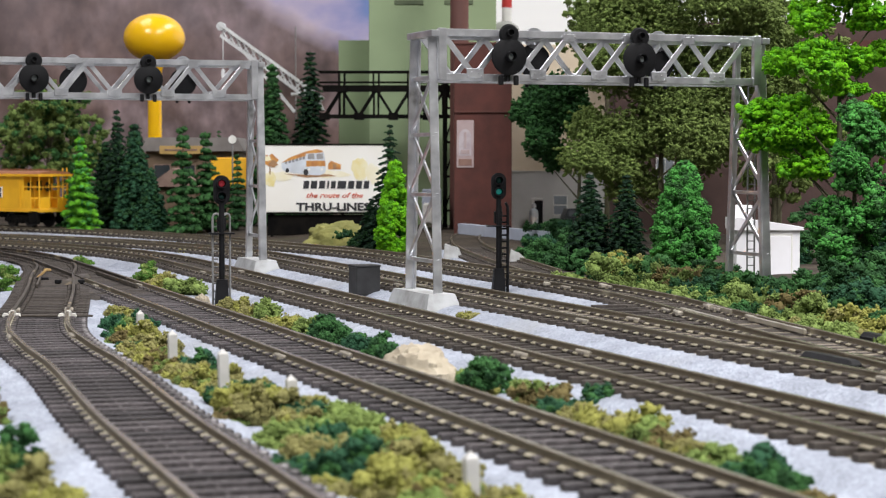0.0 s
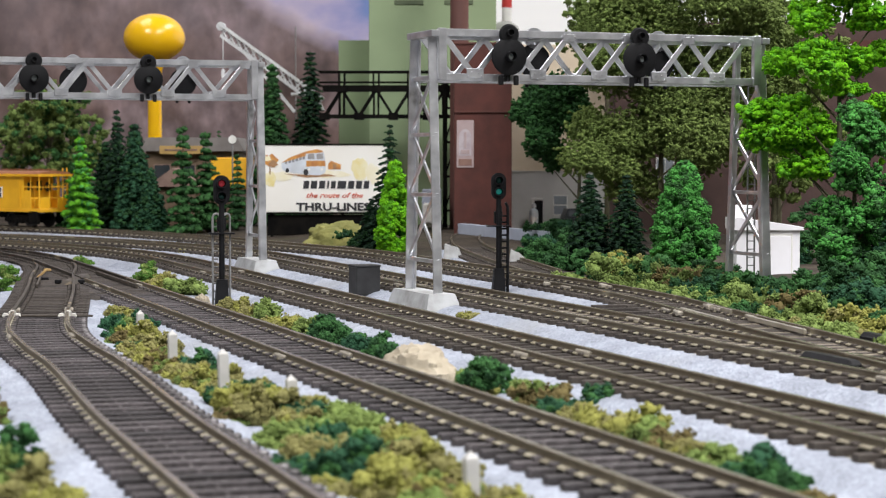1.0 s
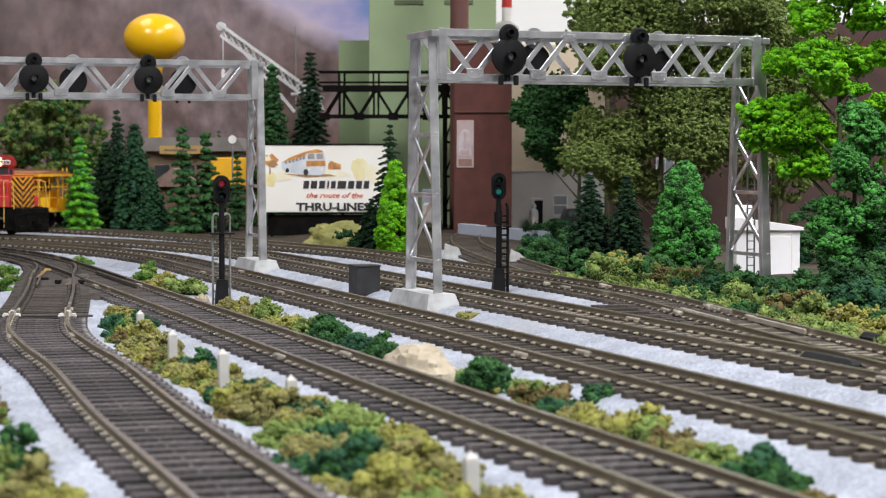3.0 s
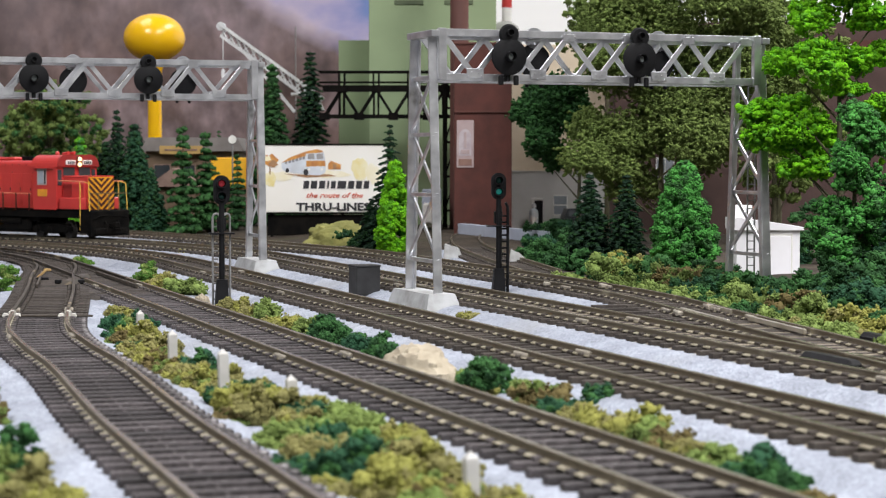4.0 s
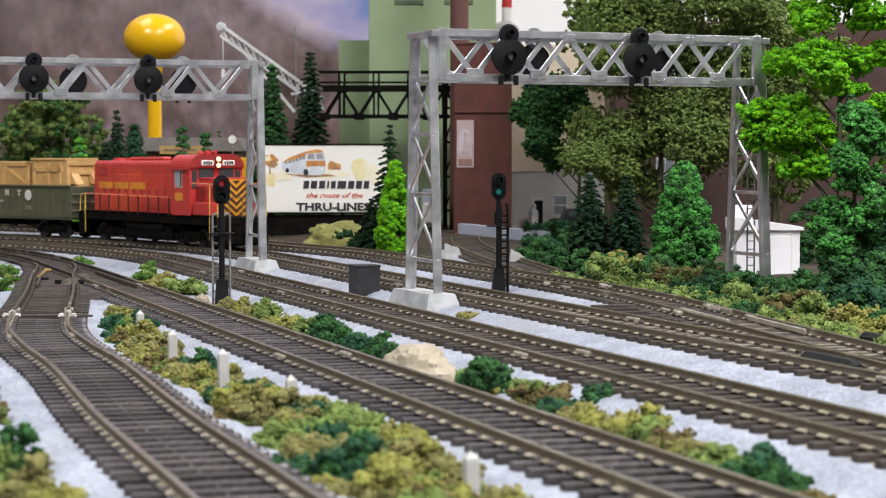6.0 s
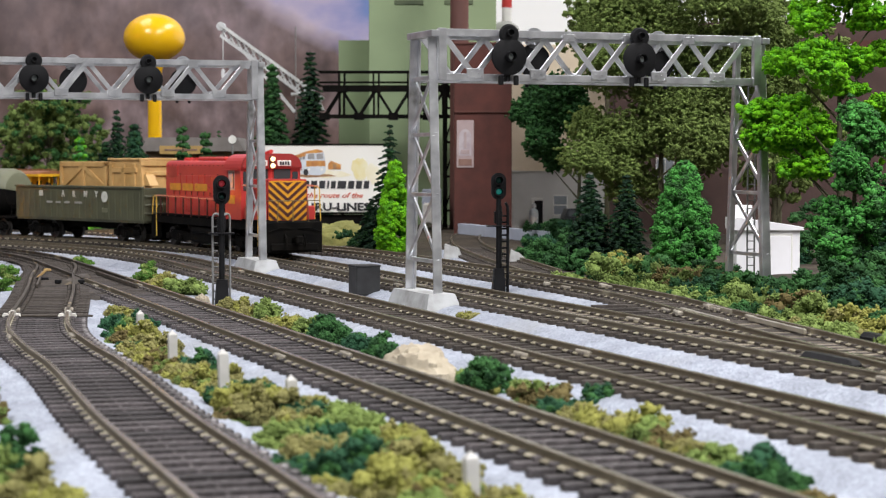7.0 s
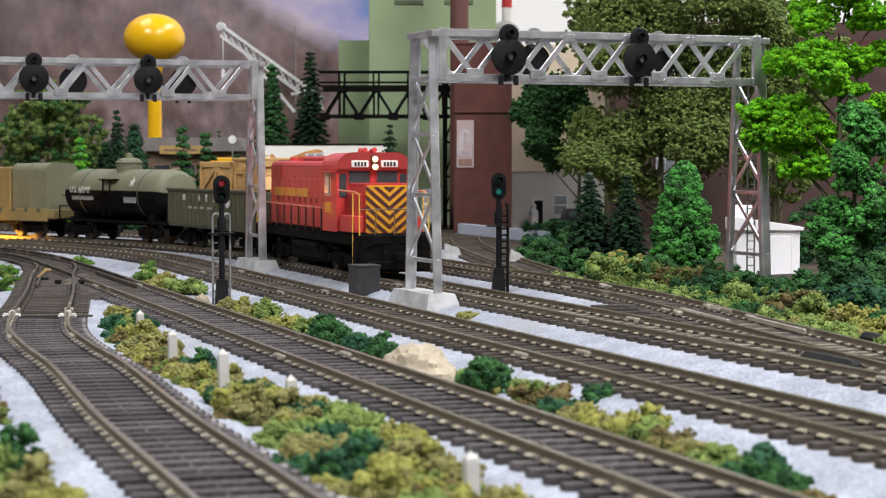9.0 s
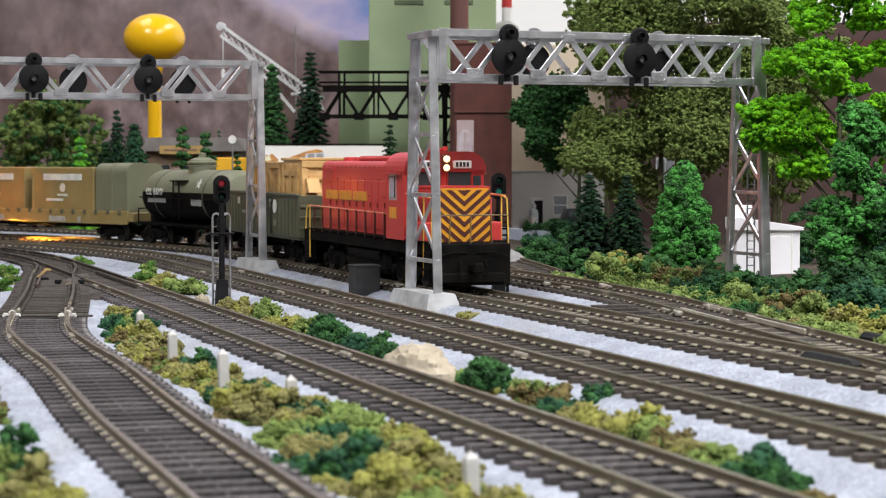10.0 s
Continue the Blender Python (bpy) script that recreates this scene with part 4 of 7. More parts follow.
def conifer(x, y, h, w, tone, second, style, label):
    """A trunk with tiers of drooping boughs. style: open (few clumpy tiers), full (close soft tiers) or needle (many thin flat tiers)."""
    t = thing("conifer_tree", mm(x, y, ground_z(x, y) - 0.5), label, "tree", "conifer trees")
    part("trunk", Shape().tube((0, 0, 0), (0, 0, h * 0.96), w * 0.035 + 0.4, 0.2, 8), M["bark"], t, smooth=True)
    tiers, boughs, lump, thin, droop, ragged = {"open": (12, 8, 0.115, 0.8, 0.30, 0.4), "full": (18, 12, 0.09, 0.8, 0.5, 0.18), "needle": (19, 11, 0.07, 0.5, 0.42, 0.3)}[style]
    tiers = int(tiers * max(1.0, h / 80))
    cs, rs = [], []
    for k in range(tiers):
        f = k / (tiers - 1)
        z = h * (0.08 + 0.88 * f ** 0.93)
        rr = w * 0.55 * (1 - f) ** 0.68 + w * 0.03
        nb = max(4, int(boughs * (0.45 + 0.55 * (1 - f))))
        ph = rng.uniform(0, 6.28)
        for i in range(nb):
            a = ph + 6.283 * i / nb + rng.uniform(-0.3, 0.3)
            ln = rr * rng.uniform(1 - ragged, 1.06)
            dz = rng.uniform(-0.18, 0.18) * h / tiers
            m = max(3, int(ln / (w * lump * 0.5)))
            for q in range(m):
                g = (q + 0.5) / m
                side = rng.uniform(-1, 1) * w * lump * 0.9
                cs.append((ln * g * math.cos(a) - side * math.sin(a), ln * g * math.sin(a) + side * math.cos(a), z + dz + ln * (0.12 * g - droop * g * g) + rng.uniform(-0.15, 0.15) * w * lump))
                rs.append(w * lump * rng.uniform(0.7, 1.15) * (1.15 - 0.4 * g) * (0.65 + 0.35 * (1 - f)))
    cs, rs = np.array(cs), np.array(rs)
    pick = rng.uniform(size=len(cs)) < 0.72
    flat = np.array([1, 1, thin])
    sets = [(*clumps(cs[m], rs[m], jitter=0.35, squash=np.tile(flat, (m.sum(), 1)), stretch=(0.7, 1.2)), i) for i, m in ((0, pick), (1, ~pick))]
    # fine needles fringe every clump
    n = {"open": 8, "full": 8, "needle": 10}[style]
    j = np.repeat(np.arange(len(cs)), n)
    u = rng.normal(size=(len(j), 3))
    u /= np.linalg.norm(u, axis=1)[:, None]
    tips = cs[j] + u * (rs[j] * rng.uniform(0.7, 1.15, len(j)))[:, None] * flat
    tr = rs[j] * rng.uniform(0.18, 0.38, len(j))
    pick = pick[j]
    sets += [(*clumps(tips[m], tr[m], (TET_V, TET_F), 0.45), i) for i, m in ((0, pick), (1, ~pick))]
    part("crown", raw_mesh("crown", sets, [M[tone], M[second]], True), None, t)
    return t


def broadleaf(x, y, h, w, z0, tone, second, leaf, count, label, lobes=14, flat=1.0):
    """A tapered trunk with limbs and a crown of many small leaf clumps in uneven lobes. z0: where the crown starts."""
    t = thing("broadleaf_tree", mm(x, y, ground_z(x, y) - 0.5), label, "tree", "broadleaf trees")
    s = Shape().tube((0, 0, 0), (0, 0, h * 0.75), w * 0.014 + 0.8, 0.6, 10)
    ctr = []
    for i in range(lobes):
        f = i / (lobes - 1)
        a = 2.4 * i + rng.uniform(-0.4, 0.4)
        z = z0 + (h - z0) * (0.12 + 0.76 * f)
        env = math.sin(math.pi * min(max(0.18 + 0.72 * f, 0), 1)) ** 0.7
        r = w * 0.33 * env * rng.uniform(0.55, 1.1)
        ctr.append((r * math.cos(a), r * math.sin(a), z, w * rng.uniform(0.15, 0.24) * (0.65 + 0.35 * env)))
        s.tube((0, 0, max(z - w * 0.3, z0 * 0.5)), (ctr[-1][0], ctr[-1][1], z), 0.55, 0.25, 6)
    part("trunk", s, M["bark_green"], t, smooth=True)
    ctr = np.array(ctr)
    per = 26
    subs = max(6, int(count / lobes / per))
    f, r, lump = sponge(ctr[:, :3], ctr[:, 3:4] * np.array([1, 1, 0.75 * flat]), subs, leaf * 2.2, per, 0.45 + leaf * 0.28)
    me = foam_mesh(f, r, lump, [M[tone], M[second]])
    part("crown", me, None, t)
    return t


BUSH_AB = [(-106, 651, 9, 7, "straw"), (-95, 609, 10, 8, "blue"), (-90, 580, 10, 8, "yellow"), (-77, 535, 11, 8, "straw"), (-72, 502, 9, 6, "brown"), (-62, 489, 11, 8, "blue"), (-58, 458, 9, 6, "yellow"), (-50, 447, 8, 5, "straw"), (-43, 413, 11, 8, "yellow"), (-36, 404, 13, 9, "straw"), (-28, 367, 12, 7, "olive"), (-26, 408, 9, 6, "straw"), (-21, 395, 10, 6, "olive"), (-20, 347, 11, 7, "straw"), (-15, 340, 12, 8, "blue"), (-13, 383, 10, 5, "olive"), (-9, 360, 10, 6, "yellow"), (-5, 334, 12, 8, "straw"), (-7, 312, 12, 8, "yellow"), (0, 312, 8, 5, "olive"), (-12, 309, 10, 4, "straw"), (10, 301, 10, 5, "yellow"), (-20, 317, 6, 4, "yellow"), (-30, 360, 6, 4, "olive"), (-43, 447, 8, 5, "straw"), (-3, 323, 9, 5, "olive"), ]
BUSH_BC = [(-134, 882, 11, 10, "lime"), (-118, 824, 14, 7, "straw"), (-105, 796, 13, 7, "olive"), (-189, 1028, 9, 4, "lime"), (-144, 1107, 10, 5, "yellow"), (-74, 700, 11, 6, "straw"), (-62, 675, 10, 7, "olive"), (-67, 680, 8, 4, "straw"), (-52, 636, 11, 4, "yellow"), (-35, 595, 12, 8, "forest"), (-42, 609, 7, 7, "olive"), (-25, 551, 10, 6, "blue"), (-17, 541, 11, 9, "forest"), (-32, 575, 8, 5, "forest"), (8, 458, 13, 9, "forest"), (2, 485, 8, 3, "olive"), (8, 461, 8, 3, "straw"), (21, 435, 12, 7, "brown"), (24, 417, 10, 5, "blue"), (33, 435, 9, 6, "blue"), (28, 404, 7, 5, "straw"), (34, 387, 14, 6, "yellow"), (38, 383, 8, 5, "olive"), (42, 364, 7, 5, "brown"), (45, 357, 6, 4, "straw"), (48, 347, 8, 5, "olive"), (53, 328, 11, 7, "blue"), (55, 316, 8, 5, "forest"), (58, 309, 7, 3, "brown"), (-31, 806, 12, 3, "straw"), (8, 670, 8, 3, "straw"), ]
BUSH_NEAR = [(-183, 824, 9, 12, "lime"), (-178, 789, 9, 9, "lime"), (-74, 334, 9, 11, "forest"), (-65, 299, 13, 9, "straw"), (-93, 408, 5, 8, "brown"), (-57, 287, 10, 7, "yellow"), (-70, 306, 8, 11, "olive"), ]
BUSH_BACK = [(52, 1057, 15, 11, "blue"), (57, 1000, 17, 12, "forest"), (46, 1028, 13, 7, "olive"), (63, 1185, 22, 12, "dark"), (75, 1215, 20, 10, "forest"), (59, 949, 19, 11, "olive"), (71, 904, 18, 10, "forest"), (76, 870, 20, 10, "straw"), (88, 904, 18, 10, "yellow"), (94, 862, 17, 9, "olive"), (97, 817, 19, 10, "brown"), (105, 796, 21, 10, "brown"), (112, 773, 13, 8, "brown"), (112, 713, 14, 9, "straw"), (124, 742, 15, 8, "olive"), (118, 675, 14, 9, "brown"), (129, 713, 16, 12, "forest"), (125, 651, 15, 9, "straw"), (140, 700, 18, 14, "blue"), (150, 745, 14, 14, "forest"), (125, 609, 14, 8, "yellow"), (136, 629, 16, 14, "blue"), (132, 589, 14, 8, "yellow"), (162, 789, 20, 18, "forest"), (137, 589, 15, 12, "forest"), (129, 538, 14, 8, "straw"), (160, 727, 19, 13, "mid"), (-49, 1192, 21, 10, "dark"), (70, 1000, 17, 14, "dark"), (187, 949, 25, 25, "forest"), (168, 949, 16, 16, "blue"), ]


def lobed_tree(x, y, h, limbs, tone, second, lump, cover, label, swell=1.0):
    """A tree whose crown is a few separate foam pads on limbs. limbs: (x, z, half width, half height) of each pad, from the trunk's foot."""
    t = thing("broadleaf_tree", mm(x, y, ground_z(x, y) - 0.5), label, "tree", "broadleaf trees")
    s = Shape().tube((0, 0, 0), (rng.uniform(-2, 2), 0, h * 0.8), h * 0.008 + 0.8, 0.5, 10)
    vs = []

    def spread(n):
        return rng.uniform(0.45, 1.0, (n, 1)) * np.where(rng.uniform(size=(n, 1)) < 0.14, 1.22, 1.0)
    for lx, lz, rx, rz in limbs:
        rx, rz = rx * swell, rz * swell
        ly = rng.uniform(-0.7, 0.7) * rx
        s.tube((0, 0, max(lz - abs(lx) * 0.8 - 8, 5)), (lx, ly, lz - rz * 0.3), 0.6, 0.25, 6)
        k = max(16, int(cover * rx * (rx + rz) / (lump * lump)))
        # each pad is four overlapping tufts of uneven size
        tuft = np.c_[rng.uniform(-0.62, 0.62, (4, 2)) * rx, rng.uniform(-0.55, 0.55, 4) * rz]
        share = rng.uniform(0.42, 0.82, 4)
        own = rng.choice(4, k, p=share ** 2 / (share ** 2).sum())
        u = rng.normal(size=(k, 3))
        u /= np.linalg.norm(u, axis=1)[:, None]
        # pads are domed on top and ragged and thin underneath
        u[:, 2] = np.where(u[:, 2] < -0.35, u[:, 2] * rng.uniform(0.2, 1.0, k), u[:, 2])
        vs.append(np.array([lx, ly, lz]) + tuft[own] + u * np.array([rx, rx, rz]) * share[own][:, None] * spread(k))
    part("trunk", s, M["bark_green"], t, smooth=True)
    c = np.concatenate(vs)
    pick = rng.uniform(size=len(c)) < 0.7
    sets = [(*clumps(c[m], lump * rng.uniform(0.7, 1.35, m.sum()), jitter=0.45, squash=np.tile((1, 1, 0.8), (m.sum(), 1))), i) for i, m in ((0, pick), (1, ~pick))]
    j = np.repeat(np.arange(len(c)), 5)
    off = rng.normal(size=(len(j), 3))
    off /= np.linalg.norm(off, axis=1)[:, None]
    f = c[j] + off * lump * rng.uniform(0.6, 1.2, (len(j), 1))
    pick = pick[j]
    sets += [(*clumps(f[m], lump * rng.uniform(0.35, 0.7, m.sum()), (OCTA_V, OCTA_F), 0.45, stretch=(0.35, 1.3)), i) for i, m in ((0, pick), (1, ~pick))]
    part("crown", raw_mesh("foliage", sets, [M[tone], M[second]], True), None, t)
    return t


LIME_PADS = [(-11, 108, 9, 7), (2, 114, 12, 9), (12, 107, 10, 8), (-18, 89, 10, 8), (-6, 90, 11, 8.5), (10, 92, 9.5, 7.5), (-28, 70, 8.5, 7), (-18, 72, 8, 6.5), (-23, 61, 10, 8.5),
             (-14, 51, 8.5, 7.5), (-7, 66, 8.5, 9.5), (10, 72, 8.5, 7), (14, 59, 7.5, 7.5), (2, 79, 7.5, 4.5), (2, 127, 13, 8.5)]
MID_PADS = [(-8, 20, 8, 8), (3, 23, 8, 8), (7, 35, 7, 6), (-9, 27, 6, 6), (-2, 69, 6.5, 6.5), (3, 62, 6, 6), (-5, 54, 7, 6), (1, 45, 8, 5), (-6, 34, 7.5, 6), (4, 54, 6, 6)]
DARK_PADS = [(-17, 84, 14, 14), (-25, 72, 11.5, 13), (-6, 72, 11.5, 15), (-16, 57, 12, 10), (-14, 46, 6, 7.5), (-3, 89, 9, 12)]
OLIVE_PADS = [(-39, 58, 12, 12), (-21, 63, 13.5, 14), (-29, 45, 13, 12), (-16, 42, 8.5, 10), (10, 84, 13.5, 14), (28, 81, 15, 16), (18, 63, 15.5, 14), (33, 58, 11, 11), (-15, 99, 17, 11),
              (-29, 129, 10, 8), (-13, 134, 17, 16), (13, 123, 19, 16), (42, 120, 16, 18), (35, 142, 18, 15), (63, 110, 12, 18), (65, 84, 12, 15), (3, 149, 19, 13), (-33, 112, 8, 6)]


def build_plants():
    for x, y, w, h, tone in BUSH_AB + BUSH_BC + BUSH_NEAR:
        bush(x, y, w, h, tone)
    for x, y, w, h, tone in BUSH_BACK:
        bush(x, y, w * 1.2, h * 1.25, {"straw": "olive", "olive": "forest"}.get(tone, tone))
    dark = "dark green model spruce with layered branches"
    conifer(-258, 1400, 72, 27, "leaf_lime", "leaf_mid", "open", "bright green model fir with clumpy layered branches")
    conifer(-262, 1425, 60, 26, "leaf_forest", "leaf_mid", "full", "mid-green model fir behind the bright one")
    conifer(-252, 1475, 66, 34, "leaf_spruce", "leaf_dark", "full", dark)
    conifer(-232, 1480, 78, 36, "leaf_spruce", "leaf_dark", "full", dark)
    conifer(-272, 1470, 50, 34, "leaf_dark", "leaf_forest", "full", dark)
    conifer(-240, 1450, 92, 25, "leaf_spruce", "leaf_dark", "full", dark)
    conifer(-223, 1425, 76, 32, "leaf_blue", "leaf_dark", "full", "blue-green model spruce with full branches")
    conifer(-208, 1400, 49, 27, "leaf_blue", "leaf_dark", "full", "short blue-green model spruce")
    conifer(-183, 1385, 79, 27, "leaf_forest", "leaf_dark", "open", "mid-green model fir with open layered branches")
    conifer(-169, 1405, 72, 28, "leaf_forest", "leaf_dark", "open", "mid-green model fir with open layered branches")
    conifer(-147, 1405, 55, 20, "leaf_dark", "leaf_forest", "open", "dark model fir half hidden by the bridge tower")
    conifer(-128, 1480, 124, 36, "leaf_dark", "leaf_forest", "full", "tall dark green model spruce behind the billboard")
    conifer(-101, 1500, 136, 40, "leaf_spruce", "leaf_dark", "needle", "tall dark green model spruce behind the billboard")
    conifer(-31.5, 1165, 77, 27, "leaf_spruce", "leaf_dark", "needle", "dark model spruce beside the billboard")
    foam_cone(-28, 1148, 55, 25, "leaf_bright", "leaf_lime", "bright green foam-covered conical tree")
    conifer(-43, 1180, 32, 20, "leaf_spruce", "leaf_dark", "needle", "short dark model spruce beside the billboard")
    conifer(72, 965, 47, 28, "leaf_spruce", "leaf_dark", "needle", "dark model spruce with sparse needles")
    conifer(89, 955, 46, 24, "leaf_spruce", "leaf_dark", "needle", "dark model spruce with sparse needles")
    foam_cone(112.5, 920, 50.5, 36, "leaf_mid", "leaf_forest", "full mid-green conical foam tree")
    conifer(172, 765, 44, 26, "leaf_spruce", "leaf_dark", "needle", "small dark model spruce among bushes")
    conifer(-182, 1600, 76, 14, "leaf_dark", "leaf_forest", "full", "small dark far model spruce")
    broadleaf(-325, 1620, 108, 118, 30, "leaf_moss", "leaf_forest", 1.7, 17000, "broad olive-green model tree at the back")
    lobed_tree(81, 1180, 95, DARK_PADS, "leaf_forest", "leaf_dark", 1.2, 3.4, "dark green model tree with fine leaves", 1.16)
    lobed_tree(125, 1130, 160, OLIVE_PADS, "leaf_olive", "leaf_moss", 1.0, 2.2, "large olive-green model tree with feathery leaves", 1.72)
    lobed_tree(151, 745, 126, LIME_PADS, "leaf_bright", "leaf_lime", 1.3, 3.0, "bright lime-green model tree with foam leaf pads", 1.08)
    lobed_tree(149, 715, 74, MID_PADS, "leaf_mid", "leaf_forest", 1.15, 3.0, "slim mid-green model tree before the lime one", 1.2)
    broadleaf(106, 1270, 190, 80, 112, "leaf_olive", "leaf_moss", 1.45, 9000, "tall olive-green model tree at the back")
    broadleaf(192, 1140, 140, 70, 20, "leaf_olive", "leaf_moss", 1.45, 10000, "olive-green model tree beside the large one")
    broadleaf(205, 1200, 205, 90, 60, "leaf_olive", "leaf_moss", 1.5, 10000, "tall olive-green model tree behind the bridge", 20)
    # tall dark growth before the lime tree and beside the shed
    for x, y, w, h, tone in ((131, 690, 19, 20, "forest"), (141, 680, 20, 25, "dark"), (150, 690, 20, 30, "forest"), (137, 650, 16, 16, "blue"), (146, 655, 18, 21, "forest"), (156, 700, 20, 36, "dark"),
                             (122, 745, 15, 9, "straw"), (112, 800, 17, 10, "brown"), (104, 830, 17, 9, "brown"), (128, 800, 12, 8, "dark"), (118, 850, 16, 10, "forest"), (97, 885, 18, 10, "forest"), (164, 780, 24, 22, "dark"), (137, 616, 14, 12, "blue")):
        bush(x, y, w, h, tone)
    # the planted strip between the yard track and the first main track
    tones = ("straw", "yellow", "straw", "olive", "yellow", "straw", "brown", "blue")
    for i in range(44):
        y = 296 + 350 * (i / 43) ** 1.15
        x0, x1 = edge_x(YARD, y) + (24 if y > 520 else 17), edge_x(MAIN_A, y) - 27
        if x1 - x0 > 2:
            bush(x0 + (x1 - x0) * rng.uniform(0.0, 1.0), y + rng.uniform(-4, 4), rng.uniform(7, 10.5), rng.uniform(4.5, 7), tones[rng.integers(0, 8)])
    # low growth along the back track
    tones = ("olive", "forest", "olive", "brown", "forest", "straw", "dark", "olive")
    for i in range(34):
        y = 520 + 340 * i / 33
        x = edge_x(MAIN_D, y) + rng.uniform(21, 30)
        bush(x, y + rng.uniform(-5, 5), rng.uniform(9, 14), rng.uniform(4, 7.5), tones[rng.integers(0, 8)])
    # taller dark growth behind it
    for i in range(16):
        y = 640 + 210 * i / 15
        if y < 800:
            bush(edge_x(MAIN_D, y) + rng.uniform(36, 60), y, rng.uniform(13, 19), rng.uniform(9, 15), ("forest", "blue", "dark", "forest")[rng.integers(0, 4)])


# ---- rocks ----
def rock(x, y, w, d, h, label, cover="rock", name="rock", turn=108):
    s = Shape()
    n, k = 40, 14
    for j in range(k + 1):
        th = math.pi / 2 * j / k
        for i in range(n):
            a = 2 * math.pi * i / n
            v = Vector((math.cos(a) * math.cos(th), math.sin(a) * math.cos(th), math.sin(th)))
            f = 1 + 0.28 * noise.noise(v * 1.7 + Vector((x, y, 0))) + 0.16 * noise.noise(v * 4.5) + 0.08 * noise.noise(v * 11)
            s.v.append((v.x * w / 2 * f, v.y * d / 2 * f, v.z * h * f - 0.4))
    for j in range(k):
        for i in range(n):
            s.f.append((j * n + i, j * n + (i + 1) % n, j * n + n + (i + 1) % n, j * n + n + i)), s.s.append(0)
    tagged(part(name, s, M[cover], at=mm(x, y, ground_z(x, y), 0, 0, turn), smooth=True), label, name)


# ---- buildings and background ----
def wall_box(parent, name, x, y, z0, sx, sy, h, m, label="", bevel=0.3):
    return part(name, Shape().box(x, y, z0 + h / 2, sx, sy, h, bevel), m, parent, label)


def window(parent, x, y, z, w, h, frame_mat, pane_mat, bars=1):
    win = part("window", Shape().box(x, y - 0.2, z, w + 1.4, 0.9, h + 1.4, 0.1), frame_mat, parent)
    for i in range(bars + 1):
        pw = (w - 0.5 * bars) / (bars + 1)
        part("pane", Shape().box(x - w / 2 + pw / 2 + i * (pw + 0.5), y - 0.75, z, pw, 0.3, h, 0.05), pane_mat, win)
    return win


